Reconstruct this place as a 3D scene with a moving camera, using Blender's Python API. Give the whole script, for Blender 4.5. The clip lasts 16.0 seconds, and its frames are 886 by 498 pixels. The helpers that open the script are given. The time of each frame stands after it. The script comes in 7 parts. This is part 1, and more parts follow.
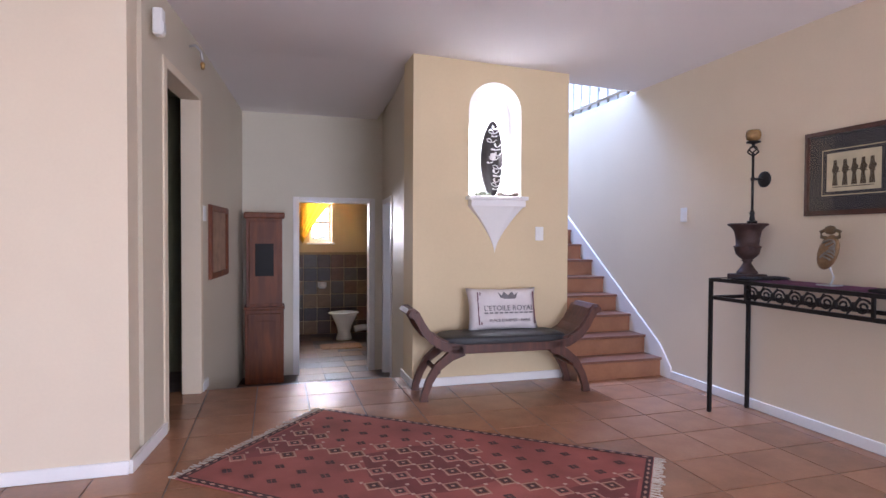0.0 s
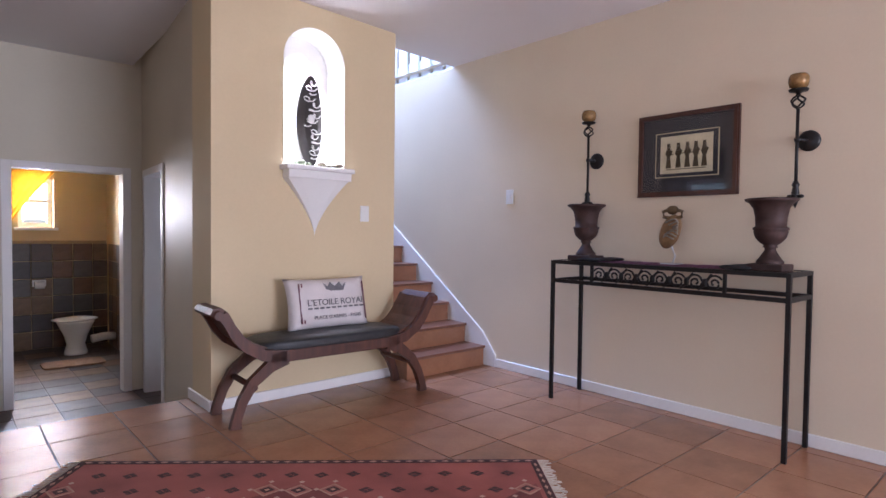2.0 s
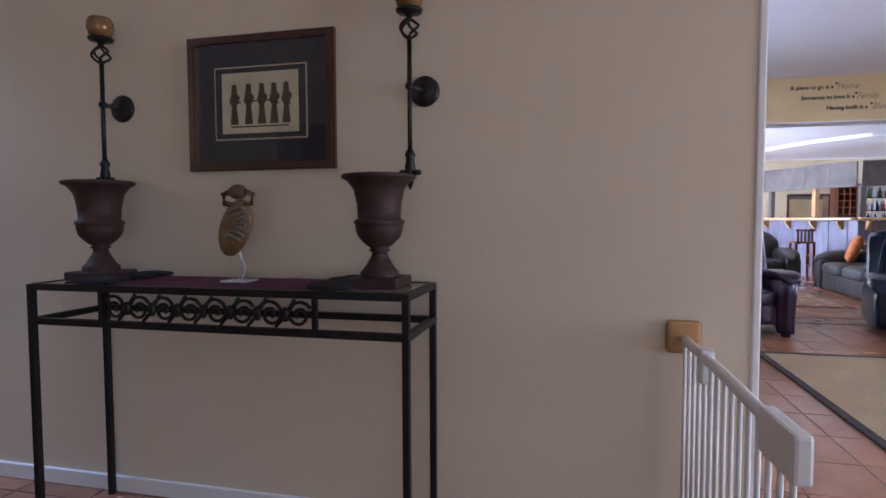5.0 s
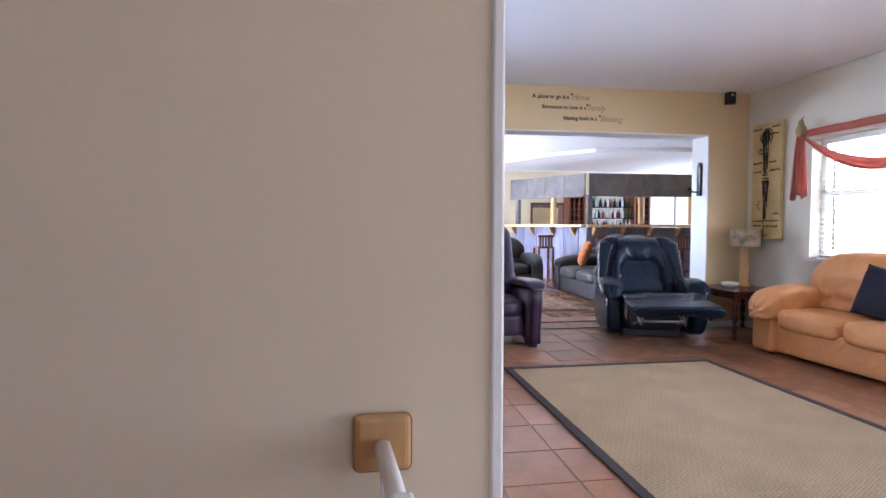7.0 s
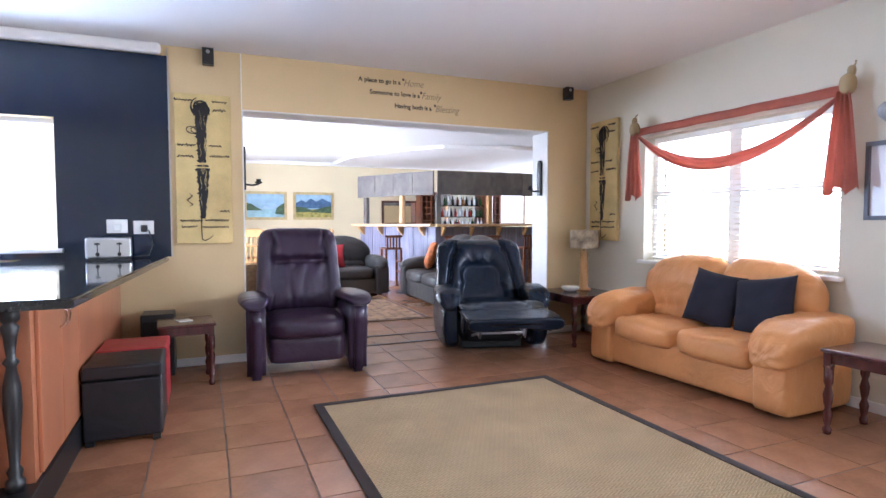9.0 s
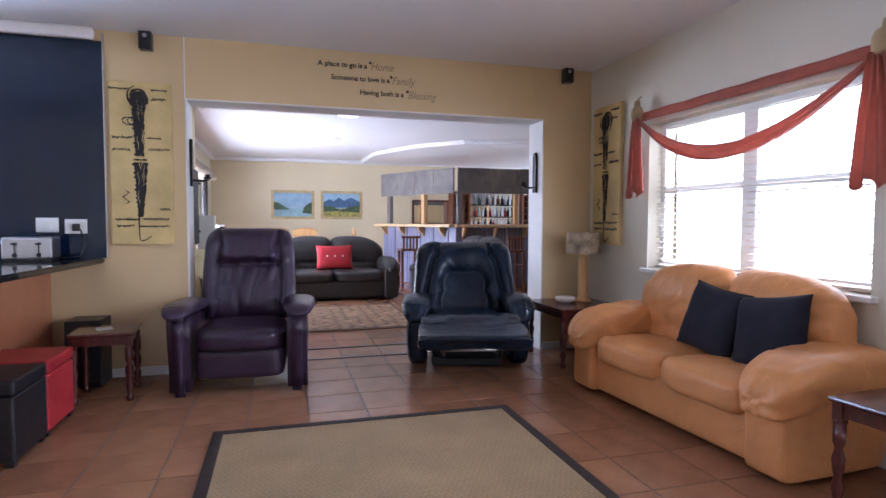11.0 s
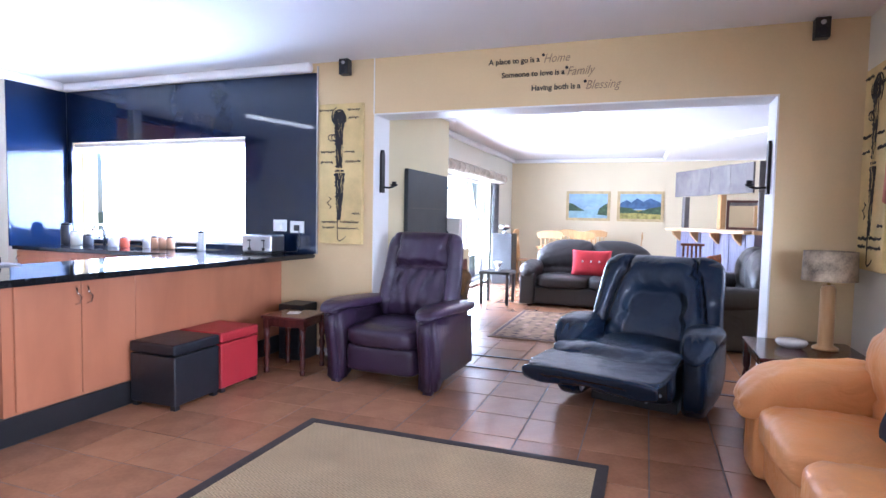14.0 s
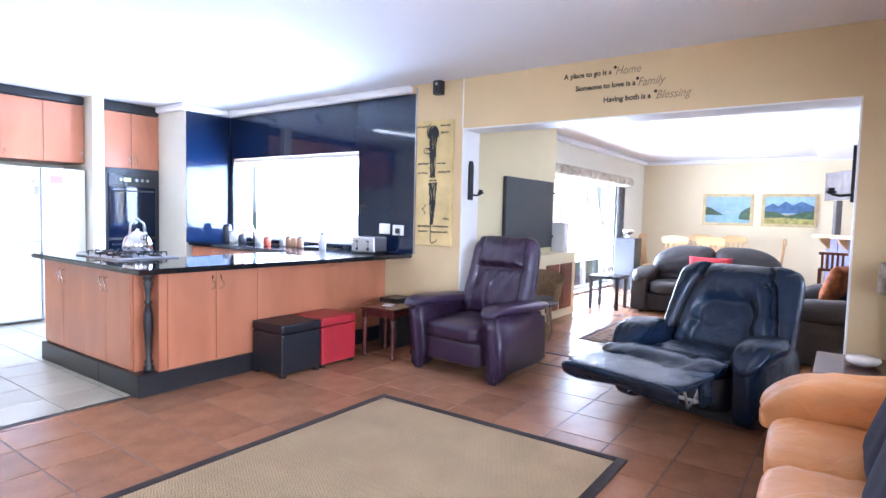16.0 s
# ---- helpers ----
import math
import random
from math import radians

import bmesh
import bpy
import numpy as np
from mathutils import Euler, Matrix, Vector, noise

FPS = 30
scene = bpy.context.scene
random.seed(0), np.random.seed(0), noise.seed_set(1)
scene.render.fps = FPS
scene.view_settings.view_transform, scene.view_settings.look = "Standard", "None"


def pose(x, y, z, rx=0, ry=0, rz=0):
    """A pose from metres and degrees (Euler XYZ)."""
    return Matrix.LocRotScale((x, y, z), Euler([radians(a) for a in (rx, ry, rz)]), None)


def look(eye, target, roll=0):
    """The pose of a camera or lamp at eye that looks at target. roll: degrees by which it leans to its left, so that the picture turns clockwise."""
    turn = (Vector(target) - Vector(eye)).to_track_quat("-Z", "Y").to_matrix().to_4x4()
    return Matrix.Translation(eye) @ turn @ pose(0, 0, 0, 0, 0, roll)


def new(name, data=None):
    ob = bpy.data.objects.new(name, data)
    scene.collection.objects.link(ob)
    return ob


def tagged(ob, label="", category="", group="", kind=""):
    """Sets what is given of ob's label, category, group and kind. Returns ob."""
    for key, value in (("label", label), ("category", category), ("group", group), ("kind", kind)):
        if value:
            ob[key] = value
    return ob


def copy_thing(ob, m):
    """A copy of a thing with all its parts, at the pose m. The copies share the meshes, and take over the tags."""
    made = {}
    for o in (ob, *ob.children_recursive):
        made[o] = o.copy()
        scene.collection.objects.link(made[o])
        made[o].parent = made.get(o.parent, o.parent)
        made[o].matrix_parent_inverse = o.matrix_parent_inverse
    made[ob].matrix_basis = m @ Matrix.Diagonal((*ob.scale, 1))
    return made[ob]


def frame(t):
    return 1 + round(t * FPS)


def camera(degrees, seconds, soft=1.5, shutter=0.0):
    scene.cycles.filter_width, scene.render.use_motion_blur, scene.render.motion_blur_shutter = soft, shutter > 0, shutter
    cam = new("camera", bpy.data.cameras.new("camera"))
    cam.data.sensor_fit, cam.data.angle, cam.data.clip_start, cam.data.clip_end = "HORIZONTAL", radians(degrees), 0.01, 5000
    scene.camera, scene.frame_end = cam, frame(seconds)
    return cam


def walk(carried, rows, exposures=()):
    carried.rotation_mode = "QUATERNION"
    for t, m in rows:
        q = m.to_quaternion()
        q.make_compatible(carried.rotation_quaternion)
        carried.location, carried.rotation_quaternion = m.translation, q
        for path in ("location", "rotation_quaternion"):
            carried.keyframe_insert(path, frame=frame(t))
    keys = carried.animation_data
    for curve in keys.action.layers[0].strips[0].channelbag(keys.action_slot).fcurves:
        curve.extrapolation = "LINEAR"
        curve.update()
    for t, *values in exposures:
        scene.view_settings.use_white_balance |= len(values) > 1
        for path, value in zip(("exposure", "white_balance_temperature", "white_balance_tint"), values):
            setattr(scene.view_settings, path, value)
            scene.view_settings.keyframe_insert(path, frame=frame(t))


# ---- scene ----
cam = camera(76.3, 16.0)
PATH = [
    (0, (-0.099, -0.01, 1.228), (0.47, 1.907, 1.183), 0.3),
    (0.5, (-0.183, 0.256, 1.191), (0.558, 2.113, 1.149), 0.3),
    (1, (-0.284, 0.491, 1.18), (0.624, 2.273, 1.138), 0.3),
    (1.5, (-0.34, 0.668, 1.145), (0.78, 2.324, 1.1), 0.5),
    (2, (-0.28, 0.89, 1.131), (1.052, 2.381, 1.069), 0.7),
    (2.5, (-0.148, 1.023, 1.104), (1.373, 2.32, 1.04), 0.7),
    (3, (0.072, 1.183, 1.081), (1.765, 2.245, 1.018), 0.7),
    (5.5, (1.456, 1.309, 1.185), (3.434, 1.580, 1.082), 0.0),
    (6, (1.707, 1.300, 1.178), (3.705, 1.327, 1.088), 0.3),
    (6.5, (1.955, 1.177, 1.177), (3.947, 1.019, 1.092), 0.0),
    (7, (2.147, 1.014, 1.187), (4.119, 0.696, 1.099), 0.1),
    (7.5, (2.300, 0.857, 1.196), (4.246, 0.406, 1.105), 0.1),
    (8, (2.500, 0.722, 1.208), (4.398, 0.095, 1.113), 0.0),
    (8.5, (2.690, 0.607, 1.235), (4.524, -0.175, 1.137), -0.1),
    (11, (3.131, -0.596, 1.238), (5.05, -1.15, 1.14), 0.2),
    (11.5, (3.242, -0.827, 1.26), (5.188, -1.276, 1.16), 0.3),
    (12, (3.29, -1.144, 1.274), (5.266, -1.43, 1.171), 0.4),
    (12.5, (3.347, -1.44, 1.263), (5.343, -1.512, 1.162), 0.5),
    (13, (3.39, -1.745, 1.287), (5.381, -1.59, 1.179), 0.7),
    (13.5, (3.45, -1.995, 1.294), (5.399, -1.562, 1.18), 0.9),
    (14, (3.539, -2.183, 1.317), (5.417, -1.505, 1.201), 1.1),
    (14.5, (3.589, -2.367, 1.329), (5.389, -1.503, 1.212), 1.1),
    (15, (3.572, -2.572, 1.301), (5.291, -1.555, 1.193), 1.0),
    (15.5, (3.497, -2.755, 1.325), (5.166, -1.66, 1.213), 1.1),
    (16, (3.441, -2.965, 1.371), (5.068, -1.808, 1.248), 1.4),
]
EXPOSURES = [(0, 0.76, 5300, 23), (2.5, 0.54, 5300, 23), (5.4, -0.36, 5150, 18), (6.1, -0.1, 5150, 17), (7.2, 0.08, 5200, 13), (8.5, 0.27, 5350, 11), (11, -0.52, 5350, 18), (12.5, -0.27, 5150, 18), (14, 0.3, 5000, 16), (15, 0.55, 5020, 14), (16, 0.5, 5050, 14)]
walk(cam, [(t, look(eye, target, roll)) for t, eye, target, roll in PATH], EXPOSURES)

# ---- world and light ----
world = bpy.data.worlds.new("sky")
scene.world = world
world.use_nodes = True
wn = world.node_tree
sky = wn.nodes.new("ShaderNodeTexSky")
sky.sky_type, sky.sun_disc = "NISHITA", False
sky.sun_elevation, sky.sun_rotation = radians(52), radians(150)
wn.links.new(sky.outputs[0], wn.nodes["Background"].inputs[0])
wn.nodes["Background"].inputs[1].default_value = 0.12


def area(name, eye, target, sx, sy, watts, colour):
    lamp = bpy.data.lights.new(name, "AREA")
    lamp.shape, lamp.size, lamp.size_y, lamp.energy, lamp.color = "RECTANGLE", sx, sy, watts, colour
    ob = new(name, lamp)
    ob.matrix_world = look(eye, target)
    return ob


def point(name, at, watts, colour, size=0.05):
    lamp = bpy.data.lights.new(name, "POINT")
    lamp.energy, lamp.color, lamp.shadow_soft_size = watts, colour, size
    ob = new(name, lamp)
    ob.location = at
    return ob


sun = bpy.data.lights.new("sun", "SUN")
sun.energy, sun.angle, sun.color = 2.5, radians(0.5), (1, 0.95, 0.87)
sun_ob = new("sun", sun)
sun_ob.matrix_world = look((0, 0, 0), (-math.sin(radians(150)) * math.cos(radians(52)), math.cos(radians(150)) * -math.cos(radians(52)), -math.sin(radians(52))))

DAY, COOL, WARM = (0.93, 0.96, 1.0), (0.72, 0.82, 1.0), (1.0, 0.8, 0.55)
area("window_light", (6.22, -3.80, 1.45), (6.22, 0, 1.35), 1.85, 1.15, 138, DAY)
area("kitchen_light", (8.42, 2.68, 1.55), (4, 2.68, 1.45), 2.3, 1.05, 330, COOL)
area("patio_light", (13.1, 1.15, 1.1), (13.1, -3, 1.9), 3.6, 1.95, 500, DAY)
area("stair_light", (2.75, 6.3, 4.6), (2.95, 4.9, 2.2), 0.8, 1.6, 195, (0.47, 0.65, 1.0))
# Added daylight from the west; no front door is seen there.
area("front_door_light", (-3.3, -0.4, 1.1), (3, 1.2, 1.5), 4.6, 2.0, 31, (1.0, 0.94, 0.86))
# Added fill through an unseen south opening, placed to balance foyer and living floor.
area("garden_door_light", (2.0, -3.85, 1.15), (1.5, 2, 2.0), 2.6, 2.0, 150, (1.0, 0.95, 0.89))
area("bath_window_light", (0.62, 9.62, 1.5), (0.62, 7, 0.4), 0.6, 0.6, 150, (1, 0.93, 0.8))
# Added fill for the dark hall, in the unseen room east of it; no window.
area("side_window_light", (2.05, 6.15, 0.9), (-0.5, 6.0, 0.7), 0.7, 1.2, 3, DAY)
# Added fill from the bar's unseen south side.
area("bar_window_light", (15.0, -8.85, 1.5), (15, -4, 1.4), 3.0, 1.5, 200, DAY)

# ---- materials ----
MATS = {}


def mat(name, colour, rough=0.6, metal=0.0, scale=6.0, vary=0.12, bump=0.02, grain=90.0, coat=0.0, island=False, objvar=0.0, spec=None):
    """Two scales of tint and relief over one base colour."""
    if name in MATS:
        return MATS[name]
    m = bpy.data.materials.new(name)
    m.use_nodes = True
    MATS[name] = m
    t = m.node_tree
    N, L = t.nodes, t.links
    b = N["Principled BSDF"]
    b.inputs["Roughness"].default_value, b.inputs["Metallic"].default_value = rough, metal
    if coat:
        b.inputs["Coat Weight"].default_value, b.inputs["Coat Roughness"].default_value = coat, 0.08
    if spec is not None:
        b.inputs["Specular IOR Level"].default_value = spec
    tc = N.new("ShaderNodeTexCoord")
    n1 = N.new("ShaderNodeTexNoise")
    n1.inputs["Scale"].default_value, n1.inputs["Detail"].default_value = scale, 5
    n2 = N.new("ShaderNodeTexNoise")
    n2.inputs["Scale"].default_value, n2.inputs["Detail"].default_value = grain, 3
    for n in (n1, n2):
        L.new(tc.outputs["Object"], n.inputs["Vector"])
    mix = N.new("ShaderNodeMath")
    mix.operation = "MULTIPLY_ADD"
    mix.inputs[1].default_value = 0.35
    L.new(n2.outputs["Fac"], mix.inputs[0])
    L.new(n1.outputs["Fac"], mix.inputs[2])
    last = mix.outputs[0]
    if island or objvar:
        src = N.new("ShaderNodeNewGeometry").outputs["Random Per Island"] if island else N.new("ShaderNodeObjectInfo").outputs["Random"]
        add = N.new("ShaderNodeMath")
        add.operation = "MULTIPLY_ADD"
        add.inputs[1].default_value = objvar or 0.6
        L.new(src, add.inputs[0])
        L.new(last, add.inputs[2])
        last = add.outputs[0]
    mr = N.new("ShaderNodeMapRange")
    mr.inputs[1].default_value, mr.inputs[2].default_value = 0.35, 1.0 + (objvar or (0.6 if island else 0))
    mr.inputs[3].default_value, mr.inputs[4].default_value = 1 - vary, 1 + vary
    L.new(last, mr.inputs[0])
    mul = N.new("ShaderNodeVectorMath")
    mul.operation = "SCALE"
    mul.inputs[0].default_value = colour
    L.new(mr.outputs[0], mul.inputs["Scale"])
    L.new(mul.outputs[0], b.inputs["Base Color"])
    if bump:
        bp = N.new("ShaderNodeBump")
        bp.inputs["Strength"].default_value, bp.inputs["Distance"].default_value = min(1, bump * 10), 0.004
        L.new(mix.outputs[0], bp.inputs["Height"])
        L.new(bp.outputs[0], b.inputs["Normal"])
    return m


def leather(name, colour, rough=0.38, crease=7.0, depth=0.012):
    """Leather: broad stretched creases and a fine pebbled grain."""
    m = mat(name, colour, rough, 0, 3.5, 0.12, 0, 160)
    t = m.node_tree
    N, L = t.nodes, t.links
    b = N["Principled BSDF"]
    tc = N.new("ShaderNodeTexCoord")
    big = N.new("ShaderNodeTexNoise")
    big.inputs["Scale"].default_value, big.inputs["Detail"].default_value, big.inputs["Distortion"].default_value = crease, 3, 1.4
    fine = N.new("ShaderNodeTexVoronoi")
    fine.inputs["Scale"].default_value = 220
    L.new(tc.outputs["Object"], big.inputs["Vector"])
    L.new(tc.outputs["Object"], fine.inputs["Vector"])
    b1, b2 = N.new("ShaderNodeBump"), N.new("ShaderNodeBump")
    b1.inputs["Strength"].default_value, b1.inputs["Distance"].default_value = 0.9, depth * 2.2
    b2.inputs["Strength"].default_value, b2.inputs["Distance"].default_value = 0.25, 0.001
    L.new(big.outputs["Fac"], b1.inputs["Height"])
    L.new(fine.outputs["Distance"], b2.inputs["Height"])
    L.new(b1.outputs[0], b2.inputs["Normal"])
    L.new(b2.outputs[0], b.inputs["Normal"])
    return m


def wood(name, colour, dark, rough=0.35, stretch=(1, 1, 12), scale=5.0, coat=0.2):
    """Grain stretched along one axis between two browns."""
    if name in MATS:
        return MATS[name]
    m = bpy.data.materials.new(name)
    m.use_nodes = True
    MATS[name] = m
    t = m.node_tree
    N, L = t.nodes, t.links
    b = N["Principled BSDF"]
    b.inputs["Roughness"].default_value, b.inputs["Coat Weight"].default_value = rough, coat
    tc, mp = N.new("ShaderNodeTexCoord"), N.new("ShaderNodeMapping")
    mp.inputs["Scale"].default_value = [1 / s for s in stretch]
    L.new(tc.outputs["Object"], mp.inputs[0])
    n = N.new("ShaderNodeTexNoise")
    n.inputs["Scale"].default_value, n.inputs["Detail"].default_value, n.inputs["Distortion"].default_value = scale * 5, 6, 0.6
    n2 = N.new("ShaderNodeTexNoise")
    n2.inputs["Scale"].default_value = scale * 0.6
    L.new(mp.outputs[0], n.inputs["Vector"])
    L.new(tc.outputs["Object"], n2.inputs["Vector"])
    ad = N.new("ShaderNodeMath")
    ad.operation = "MULTIPLY_ADD"
    ad.inputs[1].default_value = 0.5
    L.new(n2.outputs["Fac"], ad.inputs[0])
    L.new(n.outputs["Fac"], ad.inputs[2])
    cr = N.new("ShaderNodeValToRGB")
    cr.color_ramp.elements[0].position, cr.color_ramp.elements[1].position = 0.5, 0.95
    cr.color_ramp.elements[0].color, cr.color_ramp.elements[1].color = (*dark, 1), (*colour, 1)
    L.new(ad.outputs[0], cr.inputs[0])
    L.new(cr.outputs[0], b.inputs["Base Color"])
    bp = N.new("ShaderNodeBump")
    bp.inputs["Strength"].default_value, bp.inputs["Distance"].default_value = 0.15, 0.002
    L.new(n.outputs["Fac"], bp.inputs["Height"])
    L.new(bp.outputs[0], b.inputs["Normal"])
    return m


def bands(name, stops, axis, freq, rough=0.9, wave="SAW", distort=0.0):
    """Woven stripes: a wave along one axis through a ramp of colours."""
    m = bpy.data.materials.new(name)
    m.use_nodes = True
    MATS[name] = m
    t = m.node_tree
    N, L = t.nodes, t.links
    b = N["Principled BSDF"]
    b.inputs["Roughness"].default_value = rough
    tc, w = N.new("ShaderNodeTexCoord"), N.new("ShaderNodeTexWave")
    w.bands_direction, w.wave_profile = axis, wave
    w.inputs["Scale"].default_value, w.inputs["Distortion"].default_value = freq, distort
    L.new(tc.outputs["Object"], w.inputs["Vector"])
    cr = N.new("ShaderNodeValToRGB")
    cr.color_ramp.interpolation = "LINEAR"
    while len(cr.color_ramp.elements) < len(stops):
        cr.color_ramp.elements.new(0.5)
    for e, (p, c) in zip(cr.color_ramp.elements, stops):
        e.position, e.color = p, (*c, 1)
    n = N.new("ShaderNodeTexNoise")
    n.inputs["Scale"].default_value, n.inputs["Detail"].default_value = 140, 4
    L.new(tc.outputs["Object"], n.inputs["Vector"])
    mul = N.new("ShaderNodeMixRGB")
    mul.blend_type, mul.inputs[0].default_value = "OVERLAY", 0.5
    L.new(w.outputs["Fac"], cr.inputs[0])
    L.new(cr.outputs[0], mul.inputs[1])
    L.new(n.outputs["Fac"], mul.inputs[2])
    L.new(mul.outputs[0], b.inputs["Base Color"])
    bp = N.new("ShaderNodeBump")
    bp.inputs["Strength"].default_value, bp.inputs["Distance"].default_value = 0.5, 0.003
    L.new(n.outputs["Fac"], bp.inputs["Height"])
    L.new(bp.outputs[0], b.inputs["Normal"])
    return m


def glow(name, colour, strength):
    m = bpy.data.materials.new(name)
    m.use_nodes = True
    b = m.node_tree.nodes["Principled BSDF"]
    b.inputs["Base Color"].default_value = (*colour, 1)
    b.inputs["Emission Color"].default_value, b.inputs["Emission Strength"].default_value = (*colour, 1), strength
    return m


def glass(name, tint=(1, 1, 1), rough=0.0):
    m = bpy.data.materials.new(name)
    m.use_nodes = True
    b = m.node_tree.nodes["Principled BSDF"]
    b.inputs["Base Color"].default_value = (*tint, 1)
    b.inputs["Transmission Weight"].default_value, b.inputs["Roughness"].default_value, b.inputs["IOR"].default_value = 1, rough, 1.45
    return m


PLASTER = mat("cream_plaster", (0.69, 0.59, 0.44), 0.75, 0, 1.3, 0.05, 0.012, 60)
OCHRE = mat("ochre_plaster", (0.66, 0.50, 0.275), 0.75, 0, 1.3, 0.06, 0.012, 60)
STONE = mat("greige_plaster", (0.57, 0.50, 0.38), 0.5, 0, 1.3, 0.05, 0.01, 60)
STRAW = mat("straw_plaster", (0.66, 0.54, 0.335), 0.75, 0, 1.3, 0.06, 0.012, 60)
PALE = mat("pale_plaster", (0.70, 0.66, 0.54), 0.75, 0, 1.3, 0.05, 0.012, 60)
CEIL = mat("ceiling_paint", (0.80, 0.78, 0.78), 0.85, 0, 0.8, 0.03, 0.006, 80)
WHITE = mat("white_paint", (0.80, 0.79, 0.77), 0.4, 0, 4, 0.04, 0.008, 60)
PLASTIC = mat("white_plastic", (0.78, 0.78, 0.76), 0.3, 0, 8, 0.02, 0)
TILE = mat("terracotta_tile", (0.320, 0.152, 0.080), 0.26, 0, 5.5, 0.34, 0.01, 45, objvar=0.45)
TILE_ISLE = mat("terracotta_tile_far", (0.320, 0.152, 0.080), 0.26, 0, 5.5, 0.34, 0.01, 45, island=True)
GROUT = mat("grout", (0.16, 0.11, 0.085), 0.9, 0, 9, 0.2, 0.03)
def slate(name):
    """Riven slate: each piece its own brown, rust or grey."""
    m = mat(name, (1, 1, 1), 0.42, 0, 7, 0.45, 0.04, 40)
    N, L = m.node_tree.nodes, m.node_tree.links
    b = N["Principled BSDF"]
    src = b.inputs["Base Color"].links[0].from_socket
    inf, cr, mul = N.new("ShaderNodeObjectInfo"), N.new("ShaderNodeValToRGB"), N.new("ShaderNodeVectorMath")
    cols = ((0.070, 0.048, 0.040), (0.135, 0.070, 0.042), (0.085, 0.075, 0.070), (0.170, 0.105, 0.055), (0.050, 0.042, 0.046))
    cr.color_ramp.interpolation = "CONSTANT"
    while len(cr.color_ramp.elements) < len(cols):
        cr.color_ramp.elements.new(0.5)
    for k, (e, c) in enumerate(zip(cr.color_ramp.elements, cols)):
        e.position, e.color = k / len(cols), (*c, 1)
    mul.operation = "MULTIPLY"
    L.new(inf.outputs["Random"], cr.inputs[0])
    L.new(src, mul.inputs[0])
    L.new(cr.outputs[0], mul.inputs[1])
    L.new(mul.outputs[0], b.inputs["Base Color"])
    return m


MULTI = slate("brown_slate")
PALETILE = mat("pale_kitchen_tile", (0.50, 0.47, 0.38), 0.3, 0, 5, 0.2, 0.01, 45, island=True)
SLATE = mat("slate_tile", (0.085, 0.065, 0.055), 0.4, 0, 6, 0.5, 0.03, 40, objvar=0.6)
IRON = mat("black_iron", (0.022, 0.02, 0.02), 0.42, 0.6, 12, 0.3, 0.02)
BLACK = mat("black_plastic", (0.015, 0.015, 0.017), 0.35, 0, 10, 0.1, 0)
RUST = mat("rusted_iron", (0.055, 0.03, 0.026), 0.6, 0.35, 14, 0.5, 0.06, 120)
GRANITE = mat("black_granite", (0.012, 0.012, 0.014), 0.06, 0, 60, 0.5, 0, 300)
GLOSS = mat("black_gloss_cladding", (0.004, 0.009, 0.026), 0.05, 0, 2, 0.2, 0, spec=0.35)
CHROME = mat("chrome", (0.75, 0.75, 0.76), 0.12, 1, 6, 0.04, 0)
STEEL = mat("brushed_steel", (0.5, 0.5, 0.52), 0.3, 1, 6, 0.08, 0)
BRASS = mat("antique_brass", (0.45, 0.3, 0.12), 0.35, 1, 18, 0.4, 0.04)
CHERRY = wood("cherry_veneer", (0.47, 0.186, 0.092), (0.36, 0.132, 0.064), 0.3, (1, 1, 3.5), 0.9)
MAPLE = wood("honey_wood", (0.55, 0.33, 0.13), (0.42, 0.22, 0.08), 0.4)
PINE = wood("stained_pine", (0.21, 0.056, 0.012), (0.085, 0.020, 0.005), 0.5, (1, 1, 8), 3.0, 0.05)
MAHOG = wood("mahogany", (0.105, 0.024, 0.019), (0.052, 0.013, 0.011), 0.22)
WALNUT = wood("dark_walnut", (0.105, 0.034, 0.017), (0.045, 0.015, 0.009), 0.5, (1, 1, 12), 5.0, 0.0)
BARN = wood("weathered_grey_wood", (0.17, 0.145, 0.13), (0.075, 0.066, 0.064), 0.75, (1, 1, 1.3), 0.9, 0)
BARB = wood("blue_grey_planks", (0.20, 0.19, 0.26), (0.10, 0.10, 0.16), 0.5, (1, 1, 12), 4, 0.1)
PURPLE = leather("plum_leather", (0.034, 0.018, 0.040), 0.30, 6.0, 0.004)
TEAL = leather("blue_black_leather", (0.007, 0.014, 0.029), 0.27, 6.0, 0.005)
TEAL.node_tree.nodes["Principled BSDF"].inputs["Specular IOR Level"].default_value = 0.38
TAN = leather("apricot_leather", (0.66, 0.30, 0.10), 0.42, 5.0, 0.008)
CHARCOAL = leather("charcoal_leather", (0.034, 0.030, 0.029), 0.45, 4.0, 0.006)
SEATBLK = leather("black_seat_leather", (0.018, 0.018, 0.02), 0.5, 7.0, 0.003)
REDL = leather("red_leatherette", (0.36, 0.022, 0.03), 0.4, 4, 0.003)
BLKL = leather("black_leatherette", (0.011, 0.012, 0.017), 0.45, 4, 0.003)
NAVY = mat("navy_cloth", (0.014, 0.014, 0.026), 0.95, 0, 9, 0.25, 0.05, 200)
REDC = mat("red_cloth", (0.50, 0.03, 0.04), 0.9, 0, 9, 0.2, 0.05, 200)
CORAL = mat("coral_voile", (0.58, 0.22, 0.16), 0.85, 0, 9, 0.15, 0.03, 200)
GOLDC = mat("gold_cloth", (0.70, 0.42, 0.04), 0.9, 0, 9, 0.2, 0.03, 200)
